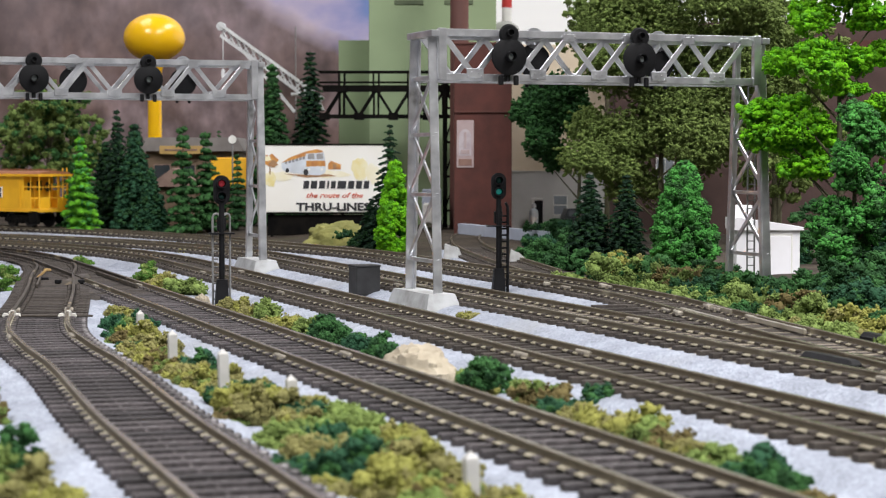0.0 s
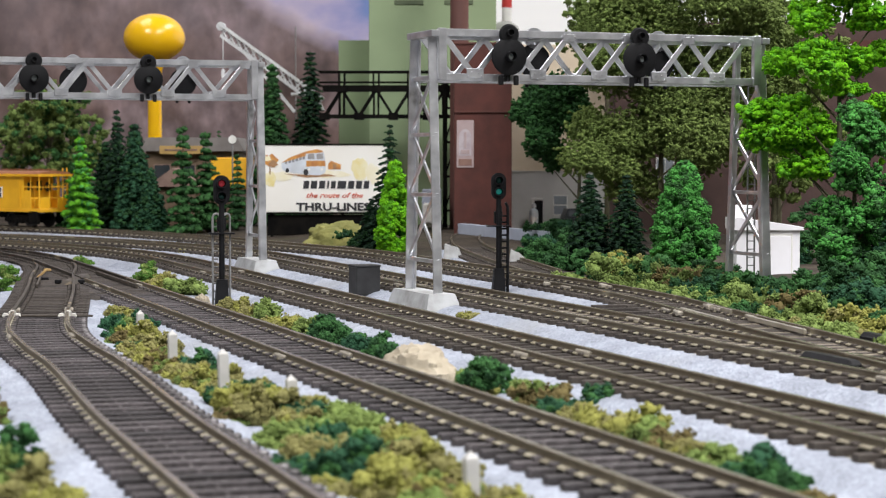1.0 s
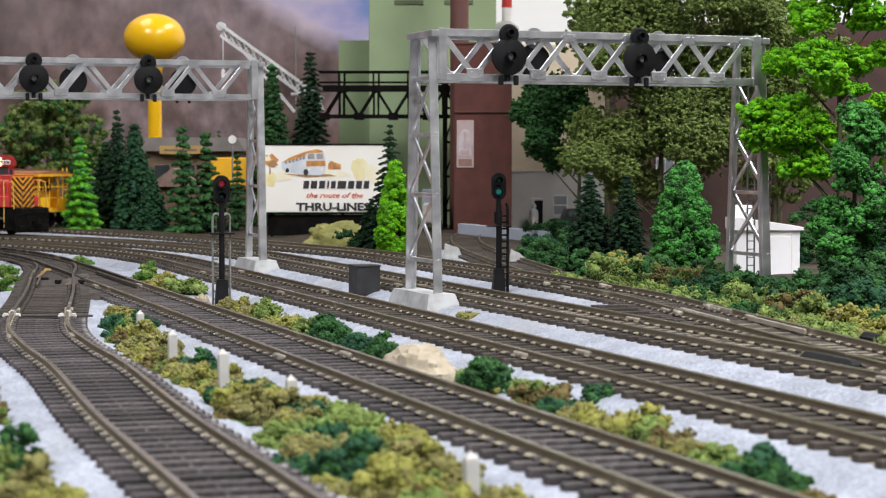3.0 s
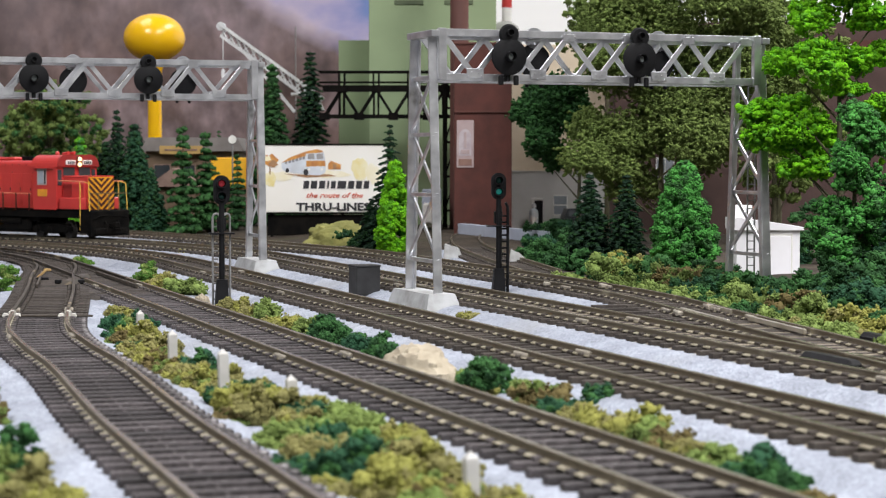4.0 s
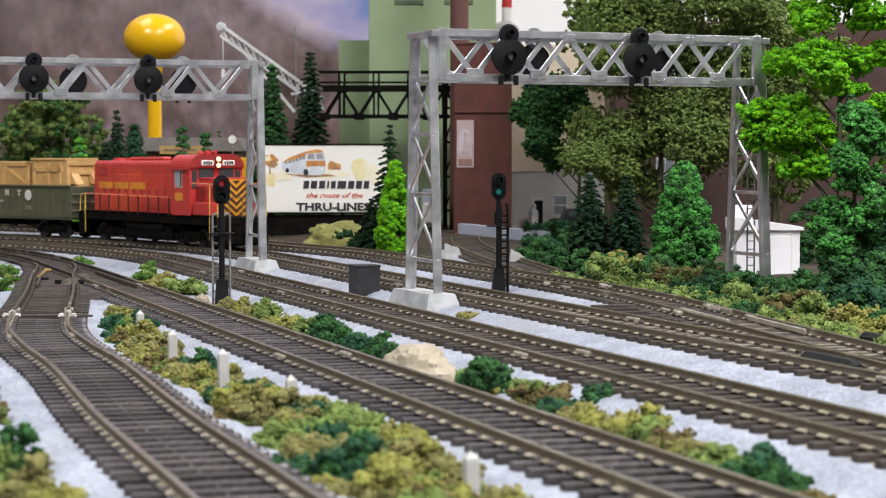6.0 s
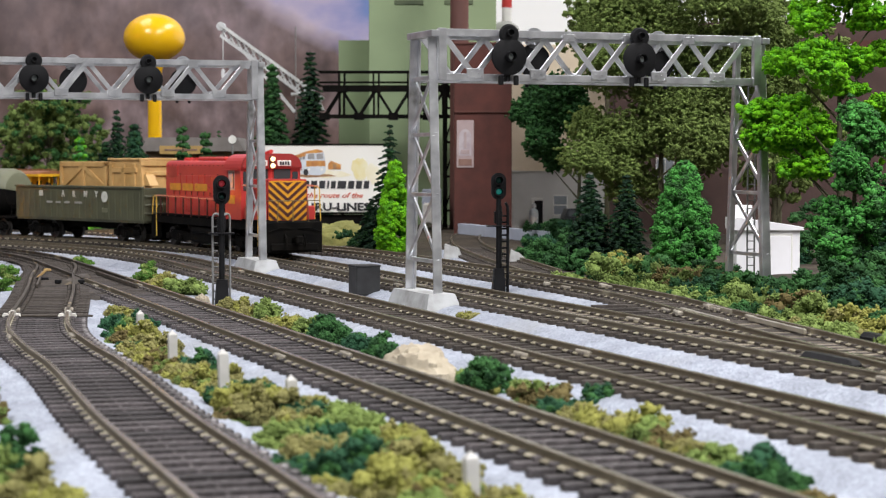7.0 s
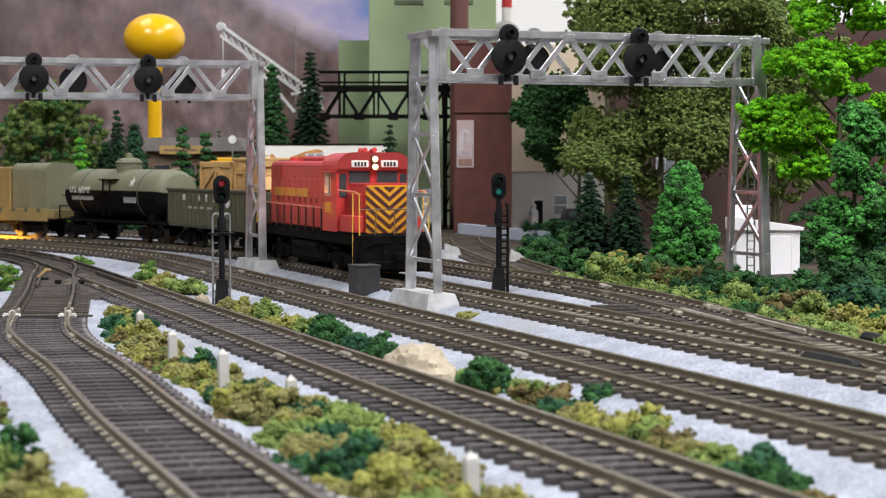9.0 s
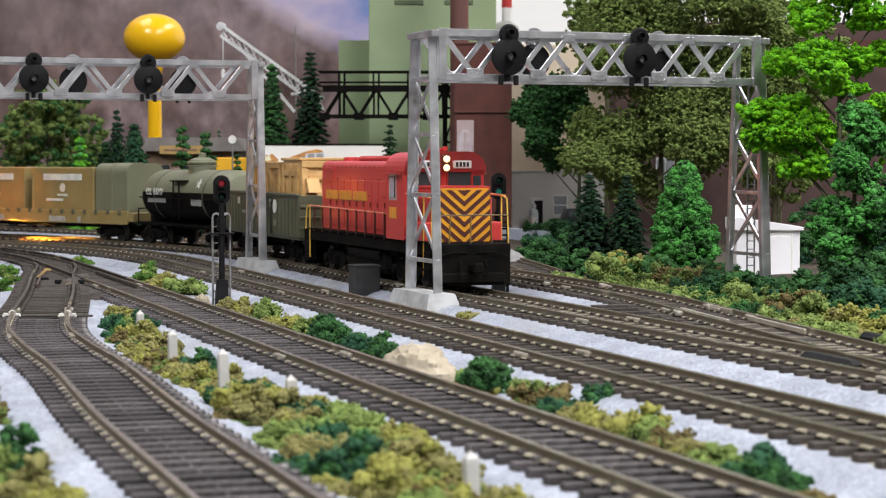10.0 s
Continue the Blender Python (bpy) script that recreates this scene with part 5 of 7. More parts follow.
def build_buildings():
    # green mill
    g = thing("mill_building", mm(0, 1500, 4), "tall sage-green mill building with flat walls", "building")
    wall_box(g, "main_block", -8, 60, 0, 97, 110, 240, M["green_wall"])
    wall_box(g, "side_block", -66.5, 90, 0, 31, 80, 147, M["green_wall"])
    for x in (-26, 12):
        part("vent", Shape().box(x, 4.6, 173, 22, 1.2, 3.4, 0.3), M["green_dark"], g)
        part("vent", Shape().box(x, 4.8, 192, 22, 1.2, 3.4, 0.3), M["green_dark"], g)
    st = thing("smokestack", mm(12, 1440, 4), "brown steel smokestack behind the bridge", "chimney")
    part("shaft", Shape().tube((0, 0, 0), (0, 0, 260), 7.2, 6.4, 24), M["stack"], st, smooth=True)
    part("band", Shape().tube((0, 0, 176), (0, 0, 178), 7.4, 7.4, 24), M["stack"], st)
    st = thing("striped_chimney", mm(55, 1700, 4), "slim red and white striped chimney", "chimney")
    for i in range(9):
        part("ring", Shape().tube((0, 0, i * 23), (0, 0, i * 23 + 23), 4.4, 4.3, 20), M["white_paint" if i % 2 else "red_paint"], st, smooth=True)
    d = thing("storage_silo", mm(51, 1620, 4), "grey round-topped storage silo", "silo")
    part("shell", Shape().lathe([(14, 0), (14, 152), (13, 158), (10, 163), (5.5, 166), (0.1, 167)], 28), M["silo"], d, smooth=True)
    # brick building
    b = thing("brick_building", mm(27, 1330, 4), "dark red brick building with a faded poster", "building")
    wall_box(b, "wall", 0, 45, 0, 39, 90, 131, M["brick"])
    part("parapet", Shape().box(0, 45, 131.6, 40.5, 91.5, 1.6, 0.3), M["brick_dark"], b)
    part("cornice", Shape().box(0, -0.6, 85.5, 39.6, 1.6, 1.2, 0.2), M["brick_dark"], b)
    part("poster", Shape().box(-12, -0.4, 64, 11.5, 0.6, 32, 0.05), M["poster"], b, "faded pale poster with a grey figure shape")
    arch = [(-12 + 4.3 * math.cos(q), 68 + 6 * math.sin(q)) for q in np.linspace(0, math.pi, 11)] + [(-16.3, 56), (-7.7, 56)]
    part("poster_arch", Shape().prism(arch, -0.9, -0.5), M["poster_pale"], b, "pale arched panel of the poster")
    part("poster_mark", Shape().box(-12, -1.1, 66.5, 1.8, 0.4, 11, 0.3), M["poster"], b)
    part("poster_mark", Shape().box(-12, -1.1, 58.5, 6, 0.4, 3, 0.3), M["poster"], b)
    part("poster_mark", Shape().box(-12, -0.9, 51.5, 9, 0.4, 4.5, 0.1), M["poster_brown"], b)
    # beige and grey annex
    a = thing("annex_building", mm(92, 1400, 4), "beige upper and grey lower walled factory annex", "building")
    wall_box(a, "lower_wall", 0, 40, 0, 91, 80, 45, M["grey_wall"])
    wall_box(a, "upper_wall", 0, 41, 45, 91, 78, 90, M["beige"])
    part("ledge", Shape().box(0, -0.2, 45, 91.6, 1.6, 0.8, 0.1), M["grey_wall"], a)
    door = part("door", Shape().box(-25, -0.3, 13, 8, 1.2, 26, 0.1), M["white_paint"], a, "white-framed doorway with a black panel for its dark inside")
    # flat black panel whose colour stands in for the unlit inside
    part("opening", Shape().box(-24, -0.8, 12.6, 6, 0.6, 23, 0.05), M["black"], door)
    window(a, -8.5, -0.2, 21, 9, 13, M["white_paint"], M["glass_grey"], 0)
    part("transom", Shape().box(-8.5, -1.1, 21, 9, 0.5, 0.9, 0.1), M["white_paint"], a)
    fig = Shape().lathe([(0.1, 0), (3.0, 0.2), (3.2, 7), (3.4, 12), (2.9, 14.5), (1.2, 16), (1.7, 17.4), (1.4, 19.2), (0.1, 20)], 16)
    tagged(part("figurine", fig, M["figure"], at=mm(64, 1388, 7), smooth=True), "small pale blue painted figurine by the doorway", "figurine")
    # retaining wall
    w = Shape().add([(-2, 0, 0), (50, -150, 0), (52, -146, 0), (2, 4, 0), (-2, 0, 11), (50, -150, 11), (52, -146, 11), (2, 4, 11)],
                    [(3, 2, 1, 0), (4, 5, 6, 7), (0, 1, 5, 4), (1, 2, 6, 5), (2, 3, 7, 6), (3, 0, 4, 7)])
    tagged(part("retaining_wall", w, M["blue_wall"], at=mm(12, 1318, 3.5)), "low bluish concrete retaining wall", "wall")
    tagged(part("rubble_block", Shape().add([(-5, -4, 0), (5, -3, 0), (6, 4, 0), (-5, 4, 0), (-4, -2, 8), (2, -2, 7), (3.5, 2, 6), (-4, 2, 8.5)],
           [(3, 2, 1, 0), (4, 5, 6, 7), (0, 1, 5, 4), (1, 2, 6, 5), (2, 3, 7, 6), (3, 0, 4, 7)]), M["concrete"], at=mm(5, 1050, 4)), "broken pale concrete block beside the spur", "rubble")
    tagged(part("rubble_block", Shape().add([(-5, -4, 0), (7, -3, 0), (6, 4, 0), (-5, 4, 0), (-4, -2, 8), (0, -2, 7), (1, 2, 6), (-4, 2, 8.5)],
           [(3, 2, 1, 0), (4, 5, 6, 7), (0, 1, 5, 4), (1, 2, 6, 5), (2, 3, 7, 6), (3, 0, 4, 7)]), M["concrete"], at=mm(38, 985, 4)), "broken pale concrete block beside the spur", "rubble")
    # conveyor bridge
    t = thing("conveyor_bridge", mm(-95, 1440, 0), "black steel truss conveyor bridge", "bridge")
    for y in (0, 16):
        for z, hh in ((89, 2.6), (109, 3.4)):
            part("chord", Shape().beam((7, y, z), (112, y, z), 1.5, hh), M["frame_black"], t)
        part("handrail", Shape().beam((4, y, 121.5), (112, y, 121.5), 0.7, 1.5), M["frame_black"], t)
        part("handrail", Shape().beam((4, y, 114), (112, y, 114), 0.6, 0.9), M["frame_black"], t)
        for i in range(8):
            x = 8.1 + i * 12.6
            za, zb = (89, 109) if i % 2 == 0 else (109, 89)
            part("diagonal", Shape().beam((x, y, za), (x + 12.6, y, zb), 1.0, 1.8), M["frame_black"], t)
            if i % 2:
                for o in (-1.6, 1.6):
                    part("vertical", Shape().beam((x + o, y, 89), (x + o, y, 109), 1.0, 1.0), M["frame_black"], t)
                for o in (-2, 2):
                    part("rail_post", Shape().beam((x + o, y, 109), (x + o, y, 121.5), 0.7, 0.9), M["frame_black"], t)
            part("gusset", Shape().box(x, y - 0.9, za, 7, 0.5, 5, 1.2), M["frame_black"], t)
    part("deck", Shape().box(58, 8, 111.2, 108, 14, 1.0), M["frame_black"], t)
    for x in (96.5, 104.5):
        for y in (0, 16):
            part("leg", Shape().box(x, y, 60, 3.4, 3, 114, 0.3), M["frame_black"], t)
    for z in (20, 45, 70, 95):
        part("cross_brace", Shape().beam((95, 0, z), (106, 0, z), 1.5, 1.8), M["frame_black"], t)
        part("cross_brace", Shape().beam((97, 0.6, z - 23), (104, 0.6, z - 1), 1.0, 1.2), M["frame_black"], t)
    # silver boom
    c = thing("crane_boom", mm(0, 1650, 0), "silver lattice crane boom behind the trees", "crane")
    a0, a1 = Vector((-186, 0, 170)), Vector((-100, 0, 108))
    for dz, dy in ((0, -4), (0, 4), (-9, 0)):
        part("chord", Shape().beam(a0 + Vector((0, dy, dz)), a1 + Vector((0, dy, dz)), 2.2, 2.6), M["crane_white"], c)
    for i in range(14):
        p, q = a0.lerp(a1, i / 14), a0.lerp(a1, (i + 1) / 14)
        part("lacing", Shape().beam(p + Vector((0, -4, 0)), q + Vector((0, 0, -9)), 1.0, 1.1), M["crane_white"], c)
        part("lacing", Shape().beam(p + Vector((0, 0, -9)), q + Vector((0, -4, 0)), 1.0, 1.1), M["crane_white"], c)
    for dy in (-3, 3):
        part("strut", Shape().beam((-166, dy, 147), (-124, dy, 97), 2.0, 2.4), M["crane_white"], c)
    part("platform", Shape().box(-117, 0, 112, 20, 12, 2.2, 0.4), M["crane_white"], c)
    part("mast", Shape().box(-112, 0, 57, 5, 5, 110, 0.5), M["crane_white"], c)
    part("hoist_rope", Shape().tube((-184, 0, 164), (-184, 0, 132), 0.5, n=6), M["crane_white"], c)
    part("hook_block", Shape().box(-184, 0, 129, 3, 3, 7, 0.6), M["crane_white"], c)
    part("sheave", Shape().tube((-185.5, -4.5, 168.5), (-185.5, 4.5, 168.5), 3.6, n=16), M["crane_white"], c)
    tagged(part("antenna_mast", Shape().tube((0, 0, 0), (0, 0, 170), 0.7, 0.4, 8), M["pole_grey"], at=mm(-127, 1700, 2)), "thin grey antenna mast", "mast")
    rs = thing("round_sign", mm(-154, 1440, 6), "white round sign on a thin post", "sign")
    part("post", Shape().tube((0, 0, 0), (0, 0, 63), 0.6, n=8), M["pole_grey"], rs)
    part("disc", Shape().lathe([(0.01, 0.4), (2.9, 0.4), (3.0, 0), (2.9, -0.4), (0.01, -0.4)], 20, m=Matrix.Translation((0, -0.8, 66)) @ pose(0, 0, 0, 90, 0, 0)), M["white_paint"], rs, smooth=True)
    pc = thing("parked_car", mm(94, 1345, 7.5, 0, 0, 8), "small dark vintage car parked by the annex", "car")
    part("body", Shape().prism([(-19, 3), (19, 3), (19.5, 8), (17, 9.5), (9, 10), (-18, 10), (-19.5, 7)], -8, 8), M["dark_car"], pc)
    part("cabin", Shape().prism([(-13, 9.8), (8, 9.8), (4, 16.5), (-10, 16.5)], -6.8, 6.8), M["dark_car"], pc)
    for y in (-6.9, 6.9):
        part("side_window", Shape().prism([(-10.5, 11), (5.2, 11), (3, 15.4), (-9, 15.4)], y - 0.2, y + 0.2), M["glass"], pc)
        for x in (-12, 12):
            part("wheel", Shape().tube((x, y - 1.2, 3.6), (x, y + 1.2, 3.6), 3.6, n=18), M["black"], pc)
    # water tower
    wt = thing("water_tower", mm(-256, 1750, 2), "glossy yellow ball water tower on one leg", "water tower")
    prof = [(6.6, 0), (6.3, 60), (6.0, 128), (7.5, 138), (12, 143)]
    tank = [(27.2 * math.cos(a), 163.2 + 21.4 * math.sin(a)) for a in np.linspace(-1.25, 1.56, 22)]
    part("stem", Shape().lathe(prof, 28), M["tank_yellow"], wt, smooth=True)
    part("tank", Shape().lathe(tank, 48), M["tank_yellow"], wt, smooth=True)
    # tan depot
    dp = thing("depot_building", mm(-200, 1570, 4), "tan shop building under a grey roof", "building")
    wall_box(dp, "wall", 0, 30, 0, 74, 60, 60, M["tan_wall"])
    part("roof", Shape().prism([(-42, 60), (42, 60), (36, 71), (-36, 71)], -6, 66), M["roof_grey"], dp)
    part("sign", Shape().box(-8, -7, 61, 34, 0.8, 6.5, 0.1), M["sign_tan"], dp)
    part("sign_lettering", Shape().box(-8, -7.6, 61, 26, 0.5, 1.4, 0.1), M["roof_brown"], dp)
    for x in (-24, -4, 16):
        window(dp, x, -0.2, 42, 12, 14, M["roof_brown"], M["glass"], 0)
    hs = thing("small_house", mm(-203, 1480, 4), "small house with a brown shingled roof", "house")
    wall_box(hs, "wall", 0, 15, 0, 34, 28, 34, M["tan_wall"])
    part("roof", Shape().prism([(-20, 33), (20, 33), (0, 47)], -4, 34), M["roof_brown"], hs)
    tr = thing("box_trailer", mm(-150, 1500, 4), "yellow box trailer parked by the depot", "trailer")
    part("body", Shape().box(0, 0, 43, 52, 20, 24, 0.8), M["caboose"], tr)
    part("frame", Shape().box(0, 0, 29, 50, 14, 3, 0.3), M["frame_black"], tr)
    for x in (-18, 16):
        for y in (-8, 8):
            part("leg", Shape().box(x, y, 14, 3, 3, 28, 0.2), M["frame_black"], tr)
    # billboard
    bb = thing("billboard", mm(-80, 1330, 4), "white roadside billboard with a coach picture", "billboard")
    part("panel", Shape().box(0, 0, 40.5, 84, 1.6, 45.5, 0.3), M["bill_white"], bb)
    for z in (17.2, 63.6):
        part("trim", Shape().box(0, -0.3, z, 85, 2.4, 1.0, 0.15), M["frame_black"], bb)
    for x in (-36, -12, 12, 36):
        part("post", Shape().box(x, 2.0, 20, 2, 2, 42, 0.2), M["frame_black"], bb)
    part("backing", Shape().box(0, 1.6, 9, 78, 1.0, 14, 0.2), M["frame_black"], bb)
    y = -1.0
    def blob(name, x, z, rx, rz, tone, lift, n=18):
        o = [(x + rx * math.cos(q) * rng.uniform(0.72, 1.12), z + rz * math.sin(q) * rng.uniform(0.72, 1.12)) for q in np.linspace(0, 6.0, n)]
        part(name, Shape().prism(o, y - lift, y + 0.3), M[tone], bb)

    def print_shape(name, outline, tone, lift):
        part(name, Shape().prism(outline, y - lift, y + 0.3), M[tone], bb)
    blob("picture_field", -30, 42, 10, 3.2, "bill_pale", 0.02)
    blob("picture_field", -37, 40, 5, 6, "bill_yellow", 0.04)
    blob("picture_field", 4, 43.5, 14, 2.6, "bill_pale", 0.02)
    blob("picture_tree", 23.5, 47, 6.0, 8.5, "bill_yellow", 0.04)
    blob("picture_tree", 33, 44, 6.0, 7, "bill_pale", 0.05)
    blob("picture_tree", -36.5, 52.5, 5.4, 4.6, "bill_orange", 0.06)
    blob("picture_tree", -34.5, 50.5, 3.2, 2.6, "bill_brown", 0.1)
    blob("picture_tree", -38.5, 54, 2.6, 2.0, "bill_yellow", 0.1)
    print_shape("picture_trunk", [(-37.4, 43.5), (-36.4, 43.5), (-36.7, 49), (-37.2, 49)], "bill_brown", 0.12)
    print_shape("picture_shadow", [(-28, 43.8), (-12, 41.2), (8, 42.2), (3, 43.6), (-12, 43.2)], "bill_brown", 0.06)
    print_shape("picture_barn", [(2.5, 46.8), (11, 46.8), (11, 50), (7, 51.5), (4.2, 52.6), (2.5, 50.5)], "bill_orange", 0.06)
    print_shape("picture_barn", [(5.6, 46.8), (8, 46.8), (8, 50.4), (5.6, 51)], "bill_brown", 0.1)
    print_shape("picture_coach", [(-29, 47.2), (-29.2, 51.2), (-12.4, 55.2), (-12.4, 43.2), (-26.5, 45.4)], "bill_grey", 0.1)
    print_shape("picture_roof", [(-29.2, 51.0), (-24, 54.6), (-12, 59.0), (-5.5, 60.4), (-1.5, 59.4), (-0.4, 57), (-12.4, 56.0), (-28, 51.4)], "bill_orange", 0.14)
    print_shape("picture_front", [(-12.6, 43.0), (-12.6, 57.4), (-0.4, 58.2), (0.8, 50), (0.4, 44.4), (-3, 42.8)], "bill_grey", 0.16)
    print_shape("picture_band", [(-12.4, 48.6), (-12.4, 52.6), (0.4, 52.6), (0.7, 49)], "bill_orange", 0.2)
    for i in range(6):
        u = -26.8 + i * 2.4
        print_shape("picture_window", [(u, 50.2 + i * 0.62), (u + 1.7, 50.6 + i * 0.62), (u + 1.7, 52.4 + i * 0.66), (u, 51.8 + i * 0.66)], "bill_slate", 0.22)
    for u in (-11.4, -5.6):
        print_shape("picture_window", [(u, 53.6), (u + 4.8, 53.8), (u + 4.4, 57.4), (u + 0.4, 57.2)], "bill_slate", 0.24)
    for u, z, r in ((-25.2, 46.0, 1.6), (-12.6, 44.8, 2.2)):
        print_shape("picture_wheel", [(u + 0.75 * r * math.cos(q), z + r * math.sin(q)) for q in np.linspace(0, 6, 12)], "bill_dark", 0.26)
    for u in (-10.6, -1.8):
        print_shape("picture_lamp", [(u + 0.9 * math.cos(q), 46.8 + 0.9 * math.sin(q)) for q in np.linspace(0, 6, 10)], "bill_white", 0.28)
    # the maker's name stands as plain slanted blocks
    x = -14.5
    for wdt in (4.2, 4.6, 4.6, 1.8, 3.6, 6.2, 4.6, 4.4, 4.0):
        print_shape("heading_block", [(x, 33.8), (x + wdt - 0.5, 33.8), (x + wdt, 39.0), (x + 0.5, 39.0)], "bill_dark", 0.1)
        x += wdt + 0.85
    letter(bb, "the route of the", -12.2, y - 0.05, 27.6, 5.0, M["bill_red"], slant=0.35, wide=38, bold=0.00008)
    letter(bb, "THRU-LINES", -19.3, y - 0.05, 19.0, 7.2, M["bill_dark"], wide=50, bold=0.00028)
    # white shed
    sh = thing("utility_shed", mm(142.5, 872, 3), "small white utility shed with a low roof", "shed")
    part("wall", Shape().box(0, 0, 12, 28, 22, 24, 0.3), M["shed"], sh)
    part("roof", Shape().prism([(-15.5, 23.5), (15.5, 23.5), (15.5, 24.8), (-13, 29), (-15.5, 28.6)], -12.5, 12.5), M["shed"], sh)
    part("rear_room", Shape().box(-9, 9, 17, 9, 9, 34, 0.3), M["shed"], sh)
    dr = part("door", Shape().box(5.5, -11.2, 11, 9, 0.8, 20, 0.2), M["shed"], sh)
    part("frame", Shape().box(5.5, -11.0, 11.2, 10.6, 0.5, 21.6, 0.2), M["white_paint"], dr)
    # back red building with a sign
    rb = thing("warehouse_building", mm(215, 1320, 4), "dull red brick warehouse behind the trees", "building")
    wall_box(rb, "wall", 0, 40, 0, 200, 80, 145, M["warehouse"])
    for x in (-66,):
        for z in (45, 80, 115):
            window(rb, x, -0.3, z, 11, 18, M["white_paint"], M["glass_grey"], 1)
    part("sign", Shape().box(60, -1, 128, 56, 1.2, 10, 0.1), M["brick"], rb)
    letter(rb, "TER", 50, -1.9, 125.4, 7.5, M["white_paint"])
    # switch motors beside the rails
    for x, yy, ln, rz in ((96, 485, 26, -73), (121, 545, 16, -76)):
        sm = thing("switch_machine", mm(x, yy, 5.0, 0, 0, rz), "low black switch machine beside the rails", "switch machine", "switch machines")
        part("case", Shape().box(0, 0, 2, ln, 4.5, 4, 1.2), M["black"], sm)
        part("rod", Shape().tube((ln / 2, 0, 1.2), (ln / 2 + 7, 0, 1.2), 0.5, n=8), M["black"], sm)
    # parked truck beyond the trestle leg
    tk = thing("delivery_truck", mm(-8, 1420, 4), "small white and blue truck parked behind", "truck")
    part("box", Shape().box(0, 0, 21, 14, 26, 22, 0.6), M["blue_wall"], tk)
    part("cab", Shape().box(0, -18, 15, 13, 9, 15, 1.2), M["white_paint"], tk)
    for x0 in (-6, 6):
        for y0 in (-17, 9):
            part("wheel", Shape().tube((x0 - 1.2, y0, 4.8), (x0 + 1.2, y0, 4.8), 4.8, n=16), M["black"], tk)


def letter(parent, text, x, y, z, size, m, slant=0.0, turn=0.0, name="lettering", wide=0.0, bold=0.0):
    """Raised lettering on a face that looks along -y; wide sets its length in millimetres."""
    cu = bpy.data.curves.new("lettering", "FONT")
    cu.body, cu.size, cu.extrude, cu.shear, cu.resolution_u = text, size * 0.001, 0.00012, slant, 2
    cu.offset = bold
    tmp = bpy.data.objects.new("lettering", cu)
    scene.collection.objects.link(tmp)
    me = bpy.data.meshes.new_from_object(tmp.evaluated_get(bpy.context.evaluated_depsgraph_get()))
    bpy.data.objects.remove(tmp)
    if wide:
        xs = [v.co.x for v in me.vertices]
        k = wide * 0.001 / (max(xs) - min(xs))
        for v in me.vertices:
            v.co.x = (v.co.x - min(xs)) * k
    me.materials.clear()
    me.materials.append(m)
    return part(name, me, None, parent, at=mm(x, y, z, 90, 0, 0) if not turn else mm(x, y, z, 90, 0, turn))


M["sign_tan"] = mat("faded_tan_sign", (0.46, 0.30, 0.10), 0.7, scale=60)
M["crane_white"] = mat("pale_silver_paint", (0.72, 0.73, 0.75), 0.5, scale=60)
M["dark_car"] = mat("dark_car_paint", (0.015, 0.018, 0.02), 0.3, scale=60)
# brick tone of the parapet and cornice
M["brick_dark"] = mat("trim_brick", (0.10, 0.036, 0.028), 0.85, scale=90)
M["poster"] = mat("faded_poster", (0.46, 0.37, 0.37), 0.8, color2=(0.36, 0.27, 0.27), scale=70)
M["silo"] = mat("dull_silo_metal", (0.30, 0.30, 0.28), 0.7, color2=(0.25, 0.25, 0.235), scale=50)
M["poster_pale"] = mat("pale_lilac_print", (0.50, 0.45, 0.48), 0.8, color2=(0.40, 0.33, 0.36), scale=160)
M["poster_brown"] = mat("faded_brown_print", (0.26, 0.15, 0.12), 0.8, scale=120)
M["glass_grey"] = mat("pale_window_glass", (0.30, 0.33, 0.36), 0.1, scale=60)
M["figure"] = mat("figurine_paint", (0.30, 0.38, 0.45), 0.6, color2=(0.72, 0.66, 0.60), scale=160)
M["warehouse"] = mat("dull_red_warehouse_brick", (0.085, 0.048, 0.042), 0.85, color2=(0.06, 0.034, 0.03), scale=60)
M["bill_white"] = mat("billboard_paper", (0.80, 0.79, 0.76), 0.7, color2=(0.76, 0.74, 0.69), scale=25)
M["bill_grey"] = mat("printed_pale_blue", (0.62, 0.67, 0.74), 0.7, color2=(0.50, 0.53, 0.58), scale=120)
M["bill_orange"] = mat("printed_orange", (0.62, 0.30, 0.07), 0.7, color2=(0.40, 0.16, 0.05), scale=200)
M["bill_brown"] = mat("printed_brown", (0.36, 0.20, 0.10), 0.7, scale=200)
M["bill_yellow"] = mat("printed_straw", (0.72, 0.62, 0.28), 0.7, color2=(0.76, 0.72, 0.52), scale=120)
M["bill_pale"] = mat("printed_pale_straw", (0.76, 0.70, 0.48), 0.7, color2=(0.80, 0.77, 0.66), scale=90)
M["bill_slate"] = mat("printed_slate", (0.22, 0.22, 0.24), 0.7, color2=(0.35, 0.33, 0.32), scale=200)
M["bill_dark"] = mat("printed_black", (0.025, 0.025, 0.03), 0.7, scale=100)
M["bill_red"] = mat("printed_red", (0.62, 0.11, 0.06), 0.7, scale=100)


# ---- rolling stock: x forward, z from the rail top ----
WHEEL_R = 5.4
TRUCKS, WHEELS = [], []


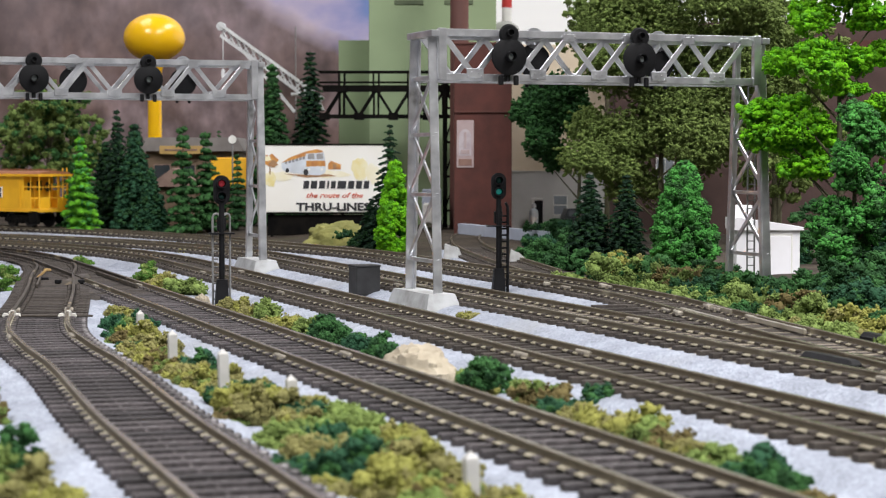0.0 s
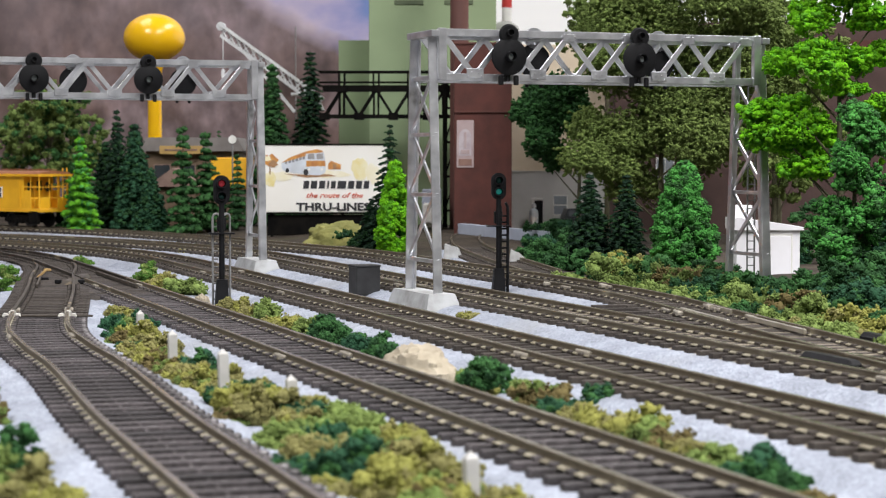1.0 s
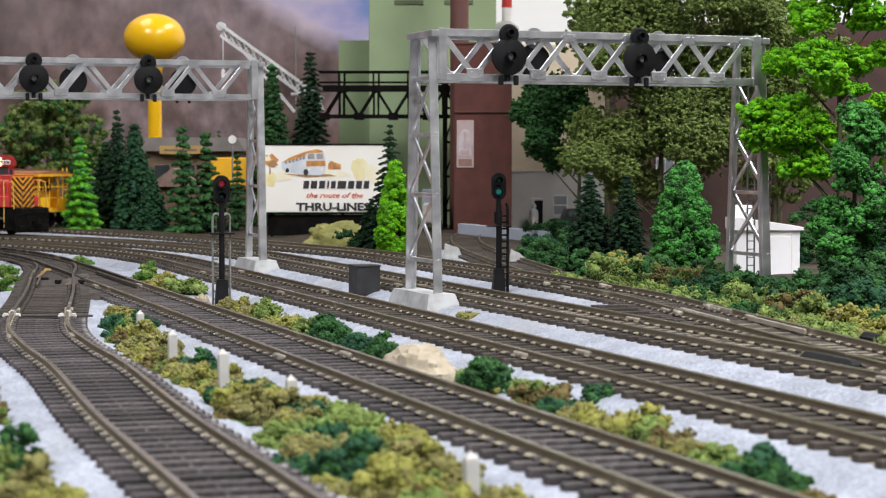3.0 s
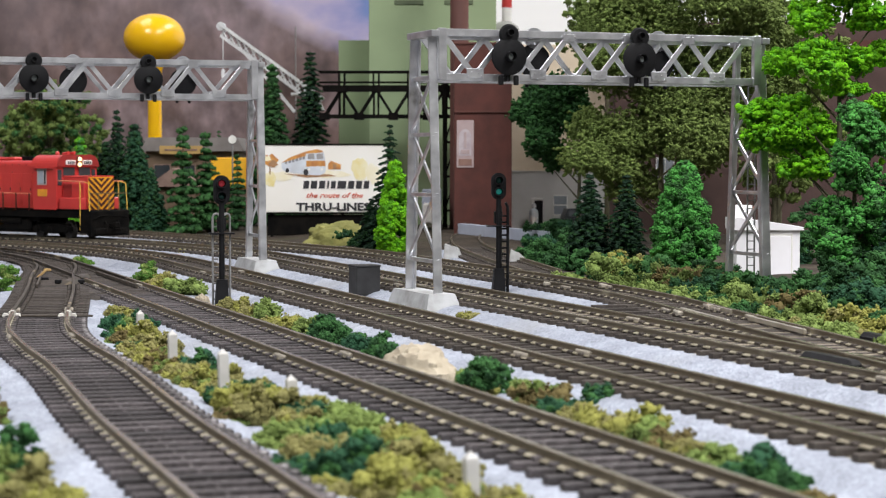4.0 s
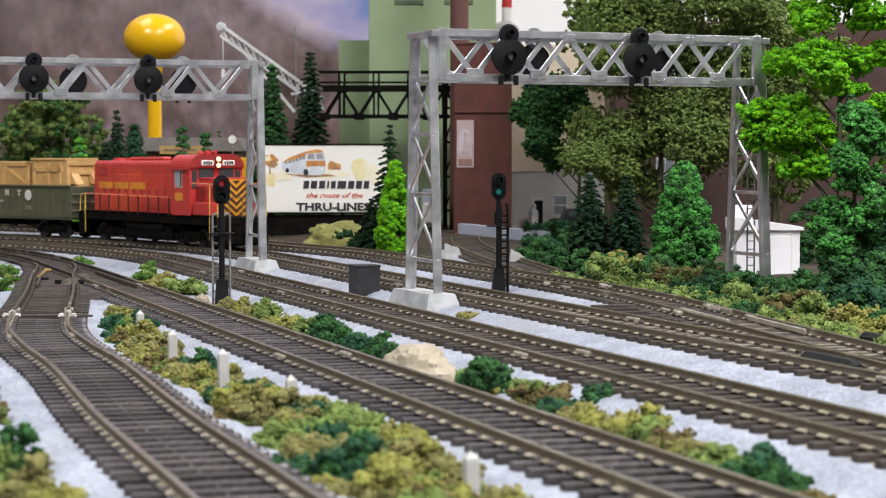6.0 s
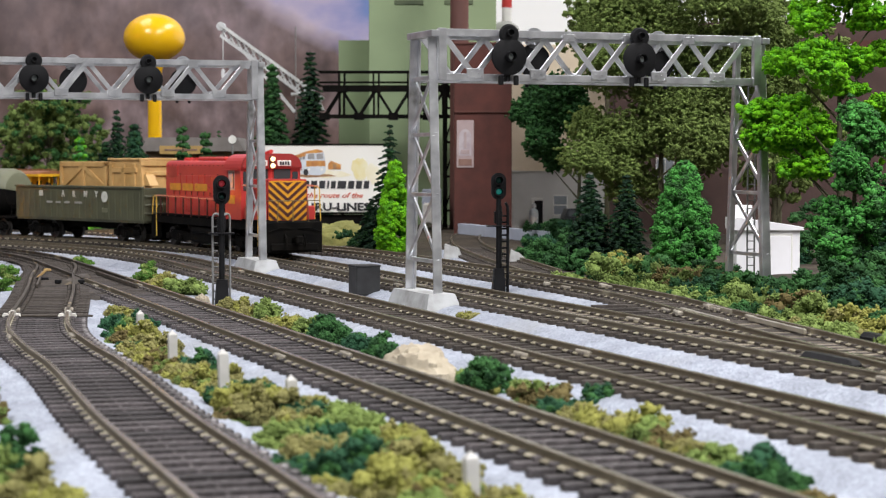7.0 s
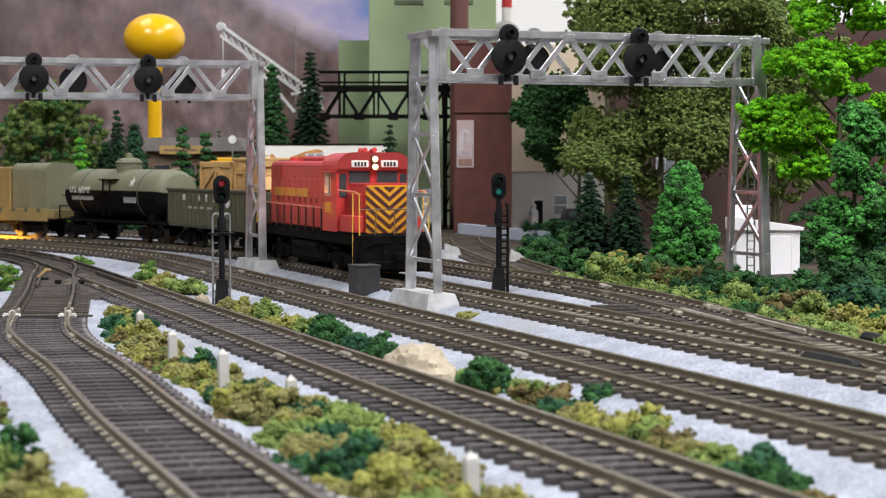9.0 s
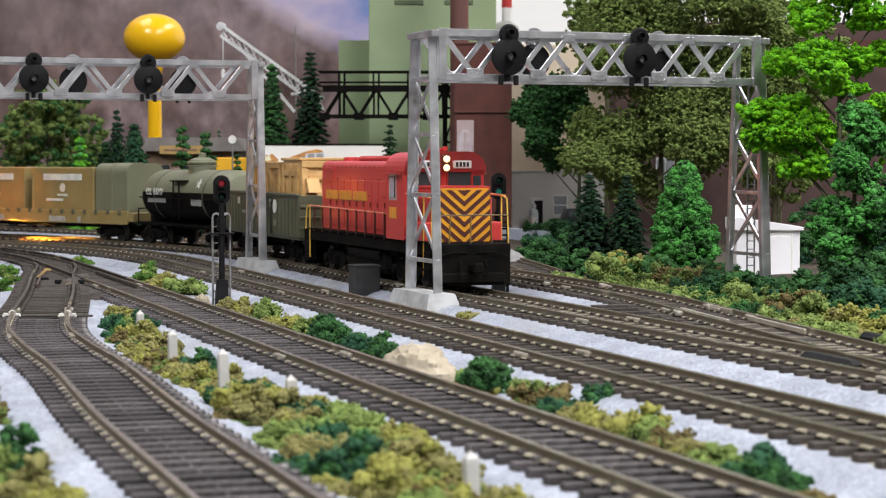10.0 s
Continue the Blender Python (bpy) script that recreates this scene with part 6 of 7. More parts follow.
def truck(car, x, wheelbase, label=""):
    t = part("truck", Shape().box(0, 0, 7.0, wheelbase + 6, 20, 4.6, 0.4), M["frame_black"], car, label, mm(x, 0, 0))
    for sy in (-1, 1):
        s = Shape()
        s.prism([(-wheelbase / 2 - 5, 4), (-wheelbase / 2 - 5, 7), (-6, 8.6), (6, 8.6), (wheelbase / 2 + 5, 7), (wheelbase / 2 + 5, 4), (wheelbase / 2 - 3, 4), (4, 2.6), (-4, 2.6), (-wheelbase / 2 + 3, 4)], sy * 11.0 - 0.9, sy * 11.0 + 0.9)
        for ax in (-wheelbase / 2, wheelbase / 2):
            s.tube((ax, sy * 11.5, WHEEL_R), (ax, sy * 13.0, WHEEL_R), 2.2, 1.8, 12)
        for ax in (-2.4, 0, 2.4):
            s.tube((ax, sy * 12.4, 3.2), (ax, sy * 12.4, 6.8), 1.0, 1.0, 8)
        part("side_frame", s, M["frame_black"], t)
    TRUCKS.append((t, car, x))
    for ax in (-wheelbase / 2, wheelbase / 2):
        s = Shape().tube((0, -9, 0), (0, 9, 0), 0.9, n=8)
        for sy in (-1, 1):
            turn = Matrix.Translation((0, sy * 8.7, 0)) @ pose(0, 0, 0, -90 * sy, 0, 0)
            s.lathe([(1.0, 1.0), (3.4, 0.7), (4.4, 1.2), (WHEEL_R - 0.1, 1.2), (WHEEL_R, -0.6), (WHEEL_R + 0.6, -0.9), (WHEEL_R + 0.6, -1.5), (4.4, -1.5), (1.0, -1.0)], 22, 0, turn)
            for k in range(4):
                a = math.pi / 2 * k
                s.box(2.6 * math.cos(a), sy * 9.8, 2.6 * math.sin(a), 1.0, 0.5, 1.0, 0.1)
        w = part("wheelset", s, M["wheel"], t, at=mm(ax, 0, WHEEL_R), smooth=True)
        WHEELS.append((w, ax, car))
    return t


M["wheel"] = mat("worn_wheel_steel", (0.028, 0.025, 0.022), 0.6, 0.2, scale=200)


def coupler(car, x, sgn):
    part("coupler", Shape().box(x, 0, 8.5, 5, 2.2, 2.4, 0.3).box(x + 3.2 * sgn, 0.8, 8.5, 2.6, 4.0, 4.0, 0.6), M["frame_black"], car)


def hood_profile(w, z0, z1, r, top=0.0):
    o = [(-w / 2, z0)]
    for i in range(7):
        a = math.pi - math.pi / 2 * i / 6
        o.append((-w / 2 + r + r * math.cos(a), z1 - r + r * math.sin(a)))
    for i in range(7):
        a = math.pi / 2 - math.pi / 2 * i / 6
        o.append((w / 2 - r + r * math.cos(a), z1 - r + r * math.sin(a)))
    return o + [(w / 2, z0)]


ALONG_X = Matrix(((0, 1, 0, 0), (1, 0, 0, 0), (0, 0, 1, 0), (0, 0, 0, 1)))  # prism's depth becomes the car's length


def end_x(sx, v):
    """An x near one end of the locomotive; its rear is 5 mm shorter than its front."""
    return v - 4 if sx > 0 else 9 - v


def build_locomotive(glow, label, group, beam=False):
    c = thing("diesel_locomotive", mm(0, 0, 0), label, "locomotive", group)
    part("frame", Shape().box(2.5, 0, 15.2, 177, 31, 5.0, 0.4), M["frame_black"], c)
    for sx in (-1, 1):
        part("pilot", Shape().box(end_x(sx, 95.5), 0, 9.6, 2.2, 31, 15.6, 0.4).box(end_x(sx, 96.8), 0, 4.6, 2.0, 26, 4.0, 0.6), M["frame_black"], c)
        for sy in (-1, 1):
            part("step_well", Shape().box(end_x(sx, 90.5), sy * 14, 9, 8, 3.4, 11, 0.3).box(end_x(sx, 90.5), sy * 15.6, 3.8, 8, 1.2, 0.8).box(end_x(sx, 90.5), sy * 15.6, 7.6, 8, 1.2, 0.8), M["frame_black"], c)
        coupler(c, end_x(sx, 98), sx)
        for sy in (-1, 1):
            part("brake_hose", Shape().pipe([(end_x(sx, 97), sy * 5, 11), (end_x(sx, 99), sy * 5, 9), (end_x(sx, 99.4), sy * 5.4, 5)], 0.45, 8), M["frame_black"], c)
            part("uncoupling_bar", Shape().pipe([(end_x(sx, 97), sy * 2, 14), (end_x(sx, 97.6), sy * 8, 14.4), (end_x(sx, 97.6), sy * 14, 12.5)], 0.3, 6), M["frame_black"], c)
    part("fuel_tank", Shape().box(2, 0, 7.8, 58, 27, 10, 2.0).box(2, 0, 11.5, 74, 24, 3, 0.5).tube((-20, -13, 10), (24, -13, 10), 2.2, n=12), M["frame_black"], c)
    # long hood
    h = part("long_hood", Shape().prism(hood_profile(21, 17.7, 48.2, 3.2), -75, 39, m=ALONG_X), M["red_paint"], c)
    for x in (-56, -41):
        part("radiator_fan", Shape().tube((x, 0, 47.8), (x, 0, 49.6), 6.2, 5.8, 22).box(x, 0, 49.7, 11, 0.5, 0.3).box(x, 0, 49.7, 0.5, 11, 0.3), M["red_paint"], h)
    part("roof_blower", Shape().box(-14, 0, 49.2, 42, 11, 2.4, 0.8), M["red_paint"], h)
    part("exhaust_stack", Shape().box(14, 0, 49.4, 8, 4, 3, 0.4), M["frame_black"], h)
    for sy in (-1, 1):
        for i in range(10):
            part("hood_door", Shape().box(-64 + i * 10, sy * 10.55, 30, 9.2, 0.5, 20, 0.15), M["red_paint"], h)
            part("door_latch", Shape().box(-60.4 + i * 10, sy * 10.95, 30, 0.7, 0.4, 2.2, 0.1), M["black_red"], h)
        grille = Shape().box(-62, sy * 10.6, 42, 16, 0.4, 6.5, 0.1)
        for i in range(5):
            grille.box(-62, sy * 10.9, 39.6 + i * 1.2, 15, 0.4, 0.5)
        part("air_grille", grille, M["red_paint"], h)
        rivets = Shape()
        for i in range(16):
            rivets.box(-70 + i * 6.8, sy * 10.7, 45.6, 0.5, 0.5, 0.5, 0.1).box(-70 + i * 6.8, sy * 10.9, 40.6 - (i % 3) * 7, 0.9, 0.5, 0.5, 0.1)
        part("hinge_row", rivets, M["black_red"], h)
        x = -67
        for wdt in (19, 18, 20):
            part("lettering_bar", Shape().box(x + wdt / 2, sy * 10.95, 33.4, wdt, 0.25, 4.0, 0.05), M["letter_gold"], h)
            x += wdt + 2.5
    # cab
    k = part("cab", Shape().prism(hood_profile(33, 17.7, 51.2, 7.0), 39, 61, m=ALONG_X), M["red_paint"], c)
    part("cab_roof", Shape().prism([(a * 1.02, z + 0.4) for a, z in hood_profile(33, 43.6, 51.2, 7.0)], 37.6, 62.4, m=ALONG_X), M["red_paint"], k)
    for sy in (-1, 1):
        part("window_frame", Shape().box(47.5, sy * 16.4, 38.0, 9.4, 0.5, 10.4, 0.5), M["window_trim"], k)
        part("side_window", Shape().box(46.6, sy * 16.5, 38.0, 5.4, 0.7, 8.6, 0.5), M["glass_pale"], k)
        part("side_window", Shape().box(50.6, sy * 16.5, 38.0, 1.6, 0.7, 8.6, 0.3), M["glass"], k)
        part("cab_number_bar", Shape().box(48, sy * 16.6, 28.0, 9, 0.3, 4.4, 0.05), M["letter_gold"], k)
        part("front_window", Shape().box(61.1, sy * 6.3, 41.4, 0.7, 9.4, 6.0, 0.7), M["glass"], k)
        part("side_front_window", Shape().box(61.1, sy * 13.6, 37.6, 0.7, 3.2, 10, 0.6), M["glass"], k)
        nb = part("number_board", Shape().box(63.4, sy * 6.6, 46.9, 1.0, 7.6, 3.0, 0.3), M["white_paint"], k, "white number board")
        for j in range(4):
            part("digit_bar", Shape().box(63.95, sy * 6.6 - 2.2 + j * 1.45, 46.9, 0.3, 0.95, 1.8, 0.05), M["bill_dark"], nb)
        part("window_rubber", Shape().box(61.0, sy * 6.3, 41.4, 0.5, 10.6, 7.2, 0.8), M["red_dark"], k)
        part("cab_awning", Shape().box(50, sy * 17.4, 43.4, 18, 2.2, 0.5, 0.1), M["red_paint"], k)
    part("cab_visor", Shape().prism(hood_profile(33.4, 44.4, 51.9, 7.2)[1:-1], 61.5, 63.2, m=ALONG_X), M["red_dark"], k, "dark red visor over the front windows")
    part("headlight_housing", Shape().box(63.4, 0, 47.4, 1.4, 3.6, 6.6, 0.6), M["black_red"], k)
    for z in (49.0, 45.6):
        part("headlight", Shape().lathe([(1.3, 0), (1.15, 0.7), (0.7, 1.05), (0.01, 1.15)], 16, m=Matrix.Translation((64.1, 0, z)) @ pose(0, 0, 0, 0, 90, 0)), glow, k, "lit warm white headlight", smooth=True)
    if beam:
        # added lamp, turned sideways and down to throw orange light on the ballast
        aim = Matrix.Translation((97.5, 8, 14)) @ pose(0, 0, 0, 0, 112, 38)
        tube = part("headlight_tube", Shape().lathe([(1.9, -0.4), (1.9, 7.5), (1.7, 7.5), (1.7, -0.2)], 20, m=aim), M["black"], k, smooth=True)
        part("beam_lens", Shape().lathe([(1.6, 0), (0.01, 0.1)], 18, m=aim), M["ballast_glow"], tube, "added orange lamp lens aimed at the ballast")
    part("horn", Shape().tube((50, 2, 52.6), (57, 2, 53.0), 0.5, 1.1, 10).tube((50, -2, 52.6), (56, -2, 53.0), 0.5, 1.1, 10).box(52, 0, 51.9, 1.5, 6, 1.2, 0.2), M["red_paint"], k)
    part("beacon", Shape().lathe([(1.3, 51), (1.3, 53), (0.9, 53.8), (0.01, 54)], 14, m=Matrix.Translation((43, 0, 0))), M["red_paint"], k, smooth=True)
    # nose with chevrons
    n = part("nose", Shape().prism(hood_profile(21.0, 17.7, 38.4, 1.6), 61, 84, m=ALONG_X), M["red_paint"], c, "red nose with a yellow and maroon striped face")
    part("nose_face", Shape().prism(hood_profile(20.8, 17.9, 38.0, 1.6), 83.9, 84.2, m=ALONG_X), M["yellow_paint"], n, "yellow face panel")
    part("nose_top", Shape().prism(hood_profile(21.2, 37.9, 38.8, 0.8), 61, 83.8, m=ALONG_X), M["red_paint"], n)
    x0 = 84.15
    for i in range(-3, 7):
        zc = 15.5 + i * 3.9
        for sy in (-1, 1):
            pts = []
            for yy, zz in ((0, zc), (10.4, zc + 8.8), (10.4, zc + 10.8), (0, zc + 2.0)):
                pts.append((sy * yy, zz))
            # keep the stripe on the face
            pts = clip(clip(pts, 17.9, True), 37.3, False)
            if len(pts) > 2:
                part("stripe", Shape().prism(pts, x0, x0 + 0.25, m=ALONG_X), M["black_red"], n)
    for sy in (-1, 1):
        part("side_rail", Shape().pipe([(86.5, sy * 15.6, 35.2), (63, sy * 16.2, 35.6)], 0.42, 8), M["rail_red"], c)
        part("battery_box", Shape().box(73, sy * 13.2, 21.5, 21, 4.6, 7.4, 0.5), M["red_paint"], c)
        part("cab_side_box", Shape().box(72, sy * 11.0, 26.5, 20, 2.0, 16, 0.4), M["red_paint"], c)
        part("side_door", Shape().box(67, sy * 12.1, 29, 8, 0.4, 10, 0.1), M["red_dark"], c)
    # handrails
    for sx, top in ((-1, 28.2), (1, 35.2)):
        for sy in (-1, 1):
            s = Shape().pipe([(end_x(sx, 95.4), sy * 15.2, 3.5), (end_x(sx, 94.8), sy * 15.2, 20), (end_x(sx, 93.8), sy * 15.0, top - 1), (end_x(sx, 88), sy * 15.2, top)], 0.3, 8)
            s.pipe([(end_x(sx, 86.5), sy * 15.6, 5), (end_x(sx, 86.5), sy * 15.6, top)], 0.33, 8)
            part("grab_rail", s, M["rail_yellow"], c, "yellow painted grab rail")
        s = Shape()
        s.pipe([(end_x(sx, 95.2), -8.5, 17), (end_x(sx, 95.2), -8.0, 28), (end_x(sx, 95.2), 8.0, 28), (end_x(sx, 95.2), 8.5, 17)], 0.27, 8)
        s.pipe([(end_x(sx, 95.2), -15, 28), (end_x(sx, 95.2), 15, 28)], 0.24, 8)
        s.pipe([(end_x(sx, 95.2), 0, 17), (end_x(sx, 95.2), 0, 28)], 0.3, 8)
        part("end_rail", s, M["rail_dull"], c, "dull dark end rail")
    for sy in (-1, 1):
        part("side_handrail", Shape().pipe([(-77.5, sy * 15.6, 28.2), (36, sy * 15.6, 27.4)], 0.32, 8), M["rail_red"], c)
        for i in range(9):
            x = -70 + i * 13
            part("stanchion", Shape().box(x, sy * 15.6, 22.5, 0.9, 0.7, 11), M["black_red"], c)
        part("walkway", Shape().box(4.5, sy * 13.4, 17.9, 163, 5.6, 0.5, 0.1), M["frame_black"], c)
    for x in (-47, 52):
        truck(c, x, 31)
    return c


def clip(pts, z, above):
    out = []
    for (a, za), (b, zb) in zip(pts, pts[1:] + pts[:1]):
        ina, inb = (za >= z) == above or za == z, (zb >= z) == above or zb == z
        if ina:
            out.append((a, za))
        if ina != inb:
            f = (z - za) / (zb - za)
            out.append((a + (b - a) * f, z))
    return out


M["letter_gold"] = mat("gold_lettering", (0.72, 0.30, 0.03), 0.5, scale=150)
M["glass_pale"] = mat("bright_cab_glass", (0.42, 0.46, 0.52), 0.1, scale=60)
M["window_trim"] = mat("silver_window_trim", (0.50, 0.42, 0.40), 0.4, 0.3, scale=150)
M["rail_yellow"] = mat("yellow_rail_paint", (0.80, 0.50, 0.08), 0.45, scale=150)
M["rail_dull"] = mat("dull_brass_rail_paint", (0.20, 0.13, 0.035), 0.5, color2=(0.09, 0.06, 0.025), scale=90)
# darker version of the body red for visor, window rims and side doors
M["red_dark"] = mat("darker_red", (0.30, 0.022, 0.02), 0.5, color2=(0.25, 0.018, 0.016), scale=80)
M["rail_red"] = mat("pale_red_rail_paint", (0.72, 0.25, 0.14), 0.45, scale=150)


def build_gondola():
    c = thing("gondola_wagon", mm(0, 0, 0), "olive open gondola wagon loaded with wooden crates", "wagon", "moving train")
    L = 142
    part("floor", Shape().box(0, 0, 12.5, L, 32, 2.2, 0.3), M["olive"], c)
    for sy in (-1, 1):
        side = part("side", Shape().box(0, sy * 16, 22.4, L, 1.2, 19.5, 0.2), M["olive"], c)
        for i in range(22):
            part("rib", Shape().box(-L / 2 + 3 + i * (L - 6) / 21, sy * 16.7, 21.6, 1.2, 0.7, 16.5, 0.2), M["olive"], side)
        part("top_rail", Shape().box(0, sy * 16.4, 32.3, L + 1, 2.4, 1.4, 0.3), M["olive"], side)
        part("marking", Shape().box(-40, sy * 17.1, 28, 4.5, 0.3, 3.4, 0.1), M["marking"], side)
        for x, w in ((-30, 6.5), (-20, 5.5), (-10, 6), (3, 8)):
            part("marking", Shape().box(x, sy * 17.1, 22.6, w, 0.3, 1.3, 0.1), M["marking_dim"], side)
        part("round_mark", Shape().lathe([(0.1, 0.3), (3.2, 0.3), (3.3, 0)], 18, m=Matrix.Translation((32, sy * 17.1, 26.5)) @ pose(0, 0, 0, -90 * sy, 0, 0)), M["marking"], side)
        part("marking", Shape().box(32, sy * 17.1, 18.5, 6, 0.3, 2.6, 0.1), M["olive_light"], side)
    for i, sign in enumerate("ARMY"):
        letter(c, sign, -16 + i * 12.5, -17.15, 26.2, 5.2, M["marking"], bold=0.00016)
        letter(c, sign, 19 - i * 12.5, 17.15, 26.2, 5.2, M["marking"], turn=180, bold=0.00016)
    for sx in (-1, 1):
        end = part("end", Shape().box(sx * L / 2, 0, 22.4, 1.2, 32, 19.5, 0.2), M["olive"], c)
        for z in (17, 22, 27):
            part("rib", Shape().box(sx * (L / 2 + 0.8), 0, z, 1.0, 31, 1.4, 0.3), M["olive"], end)
        coupler(c, sx * (L / 2 + 2), sx)
    part("brake_wheel", Shape().lathe([(2.2, 0), (2.7, 0.3), (2.2, 0.6)], 16, m=Matrix.Translation((-L / 2 - 2, 8, 31)) @ pose(0, 0, 0, 0, 90, 0)), M["frame_black"], c)
    part("underframe", Shape().box(0, 0, 9.6, L - 44, 6, 5, 0.4), M["frame_black"], c)
    for x in (-48, 48):
        truck(c, x, 20)
    # crates are its load and ride with it
    def crate(x, sx, sz):
        k = part("crate", Shape().box(x, 0, 13.6 + sz / 2, sx, 25, sz, 0.3), M["crate"], c, "pale wooden crate with braced sides")
        for sy in (-1, 1):
            for z in (14.5, 13.6 + sz - 1.6):
                part("batten", Shape().box(x, sy * 12.9, z, sx, 1.2, 3.0, 0.2), M["crate"], k)
            for q in (-1, 0, 1):
                part("batten", Shape().box(x + q * (sx / 2 - 1.5), sy * 12.9, 13.6 + sz / 2, 3.0, 1.2, sz, 0.2), M["crate"], k)
            part("brace", Shape().beam((x - sx / 2 + 2, sy * 12.9, 32), (x - 1, sy * 12.9, 13.6 + sz - 3), 1.0, 2.6), M["crate"], k)
            part("brace", Shape().beam((x + 1, sy * 12.9, 13.6 + sz - 3), (x + sx / 2 - 2, sy * 12.9, 32), 1.0, 2.6), M["crate"], k)
    crate(2, 52, 34)
    k = part("crate", Shape().prism([(30, 13.6), (67, 13.6), (62, 48.4), (31, 48.4)], -12.5, 12.5), M["crate"], c, "pale wooden crate with sloping end")
    for sy in (-1, 1):
        for x in (33, 46, 57):
            part("batten", Shape().box(x, sy * 12.9, 30, 3.4, 1.2, 33, 0.3), M["crate"], k)
        part("batten", Shape().box(46, sy * 12.9, 42.5, 28, 1.2, 3.0, 0.2), M["crate"], k)
        part("batten", Shape().beam((66.2, sy * 10.8, 20), (62.6, sy * 10.8, 47), 3.0, 1.2), M["crate"], k)
        part("corner_block", Shape().prism([(65.0, 33.6), (71, 33.6), (66.4, 40), (64.2, 40)], sy * 8 - 3, sy * 8 + 3), M["crate"], k)
    part("batten", Shape().box(63.2, 0, 46.6, 1.4, 25, 3.2, 0.2), M["crate"], k)
    part("batten", Shape().box(64.2, 0, 40.5, 1.2, 19, 2.4, 0.2), M["crate"], k)
    part("lid", Shape().box(46.5, 0, 49.0, 34, 27, 1.4, 0.3), M["crate"], k)
    return c


def build_tank_car():
    c = thing("tank_wagon", mm(0, 0, 0), "olive and black army tank wagon with a dome", "wagon", "moving train")
    L, R, zc = 118, 15.0, 28.0
    body = Shape()
    n = 40
    rings = [(-L / 2 + 5, 0.05), (-L / 2 + 1.5, 0.6), (-L / 2 + 0.5 + 2, 0.82), (-L / 2 + 6, 0.97), (-L / 2 + 9, 1), (L / 2 - 9, 1), (L / 2 - 6, 0.97), (L / 2 - 2.5, 0.82), (L / 2 - 1.5, 0.6), (L / 2 - 1.0, 0.05)]
    rings[0] = (-L / 2 + 1.0, 0.05)
    for x, f in rings:
        for i in range(n):
            a = 2 * math.pi * i / n
            body.v.append((x, R * f * math.cos(a), zc + R * f * math.sin(a)))
    for j in range(len(rings) - 1):
        for i in range(n):
            body.f.append((j * n + i, j * n + (i + 1) % n, j * n + n + (i + 1) % n, j * n + n + i))
            mid = 2 * math.pi * (i + 0.5) / n
            body.s.append(0 if math.sin(mid) > 0.12 else 1)
    tank = part("tank", body, [M["olive_light"], M["frame_black"]], c, "olive tank with a black lower half", smooth=True)
    for x in (-34, 34):
        s = Shape().lathe([(R + 0.05, -0.5), (R + 0.25, -0.5), (R + 0.25, 0.5), (R + 0.05, 0.5)], 40, m=Matrix.Translation((x, 0, zc)) @ pose(0, 0, 0, 0, 90, 0))
        part("band", s, M["olive"], tank, smooth=True)
    dome = part("dome", Shape().lathe([(7.6, 38), (7.6, 47), (7.0, 48.6), (4, 49.8), (0.1, 50.2)], 28), M["olive_light"], c, smooth=True)
    part("dome_valve", Shape().lathe([(2.2, 49.6), (2.2, 52.2), (0.1, 52.8)], 16), M["olive_light"], dome, smooth=True)
    part("dome_rim", Shape().lathe([(8.0, 46.2), (8.3, 46.6), (8.3, 47.4), (7.6, 47.8)], 28), M["olive_light"], dome, smooth=True)
    part("dome_rail", Shape().lathe([(9.2, 45.0), (9.5, 45.3), (9.2, 45.6), (8.9, 45.3)], 28), M["olive"], dome, smooth=True)
    for sy in (-1, 1):
        part("dome_platform", Shape().box(0, sy * 12.5, 36.8, 18, 7, 0.8, 0.1), M["frame_black"], c)
        part("ladder", Shape().box(-4, sy * 16.0, 26, 0.7, 0.7, 22).box(4, sy * 16.0, 26, 0.7, 0.7, 22).box(0, sy * 16, 20, 8, 0.6, 0.6).box(0, sy * 16, 25, 8, 0.6, 0.6).box(0, sy * 16, 30, 8, 0.6, 0.6), M["frame_black"], c)
        part("side_handrail", Shape().pipe([(-L / 2 + 6, sy * 16.3, 27), (L / 2 - 6, sy * 16.3, 27)], 0.35, 6), M["frame_black"], c)
        # star
        st = [((3.4 if q % 2 == 0 else 1.4) * math.cos(math.pi / 2 + q * math.pi / 5), (3.4 if q % 2 == 0 else 1.4) * math.sin(math.pi / 2 + q * math.pi / 5)) for q in range(10)]
        part("star", Shape().prism(st, -0.15, 0.15, m=Matrix.Translation((26, sy * 13.3, zc + 7.4)) @ pose(0, 0, 0, -28 if sy < 0 else 28, 0, 0)), M["marking"], c, "white painted star")
        part("marking", Shape().box(26, sy * 15.2, zc - 3, 14, 0.3, 3.4, 0.1), M["marking_dim"], c)
        part("marking", Shape().box(-30, sy * 15.2, zc - 2.5, 26, 0.3, 2.4, 0.1), M["marking_dim"], c)
    letter(c, "U.S. ARMY", -46, -15.25, zc + 0.6, 5.6, M["marking"])
    part("underframe", Shape().box(0, 0, 11.5, L + 12, 9, 4, 0.4).box(0, 0, 11.8, L + 12, 26, 1.4, 0.2), M["frame_black"], c)
    for sx in (-1, 1):
        part("bolster", Shape().box(sx * 44, 0, 14, 6, 24, 6, 0.4), M["frame_black"], c)
        part("end_rail", Shape().pipe([(sx * (L / 2 + 4), -13, 12), (sx * (L / 2 + 4), -13, 20), (sx * (L / 2 + 4), 13, 20), (sx * (L / 2 + 4), 13, 12)], 0.4, 6), M["frame_black"], c)
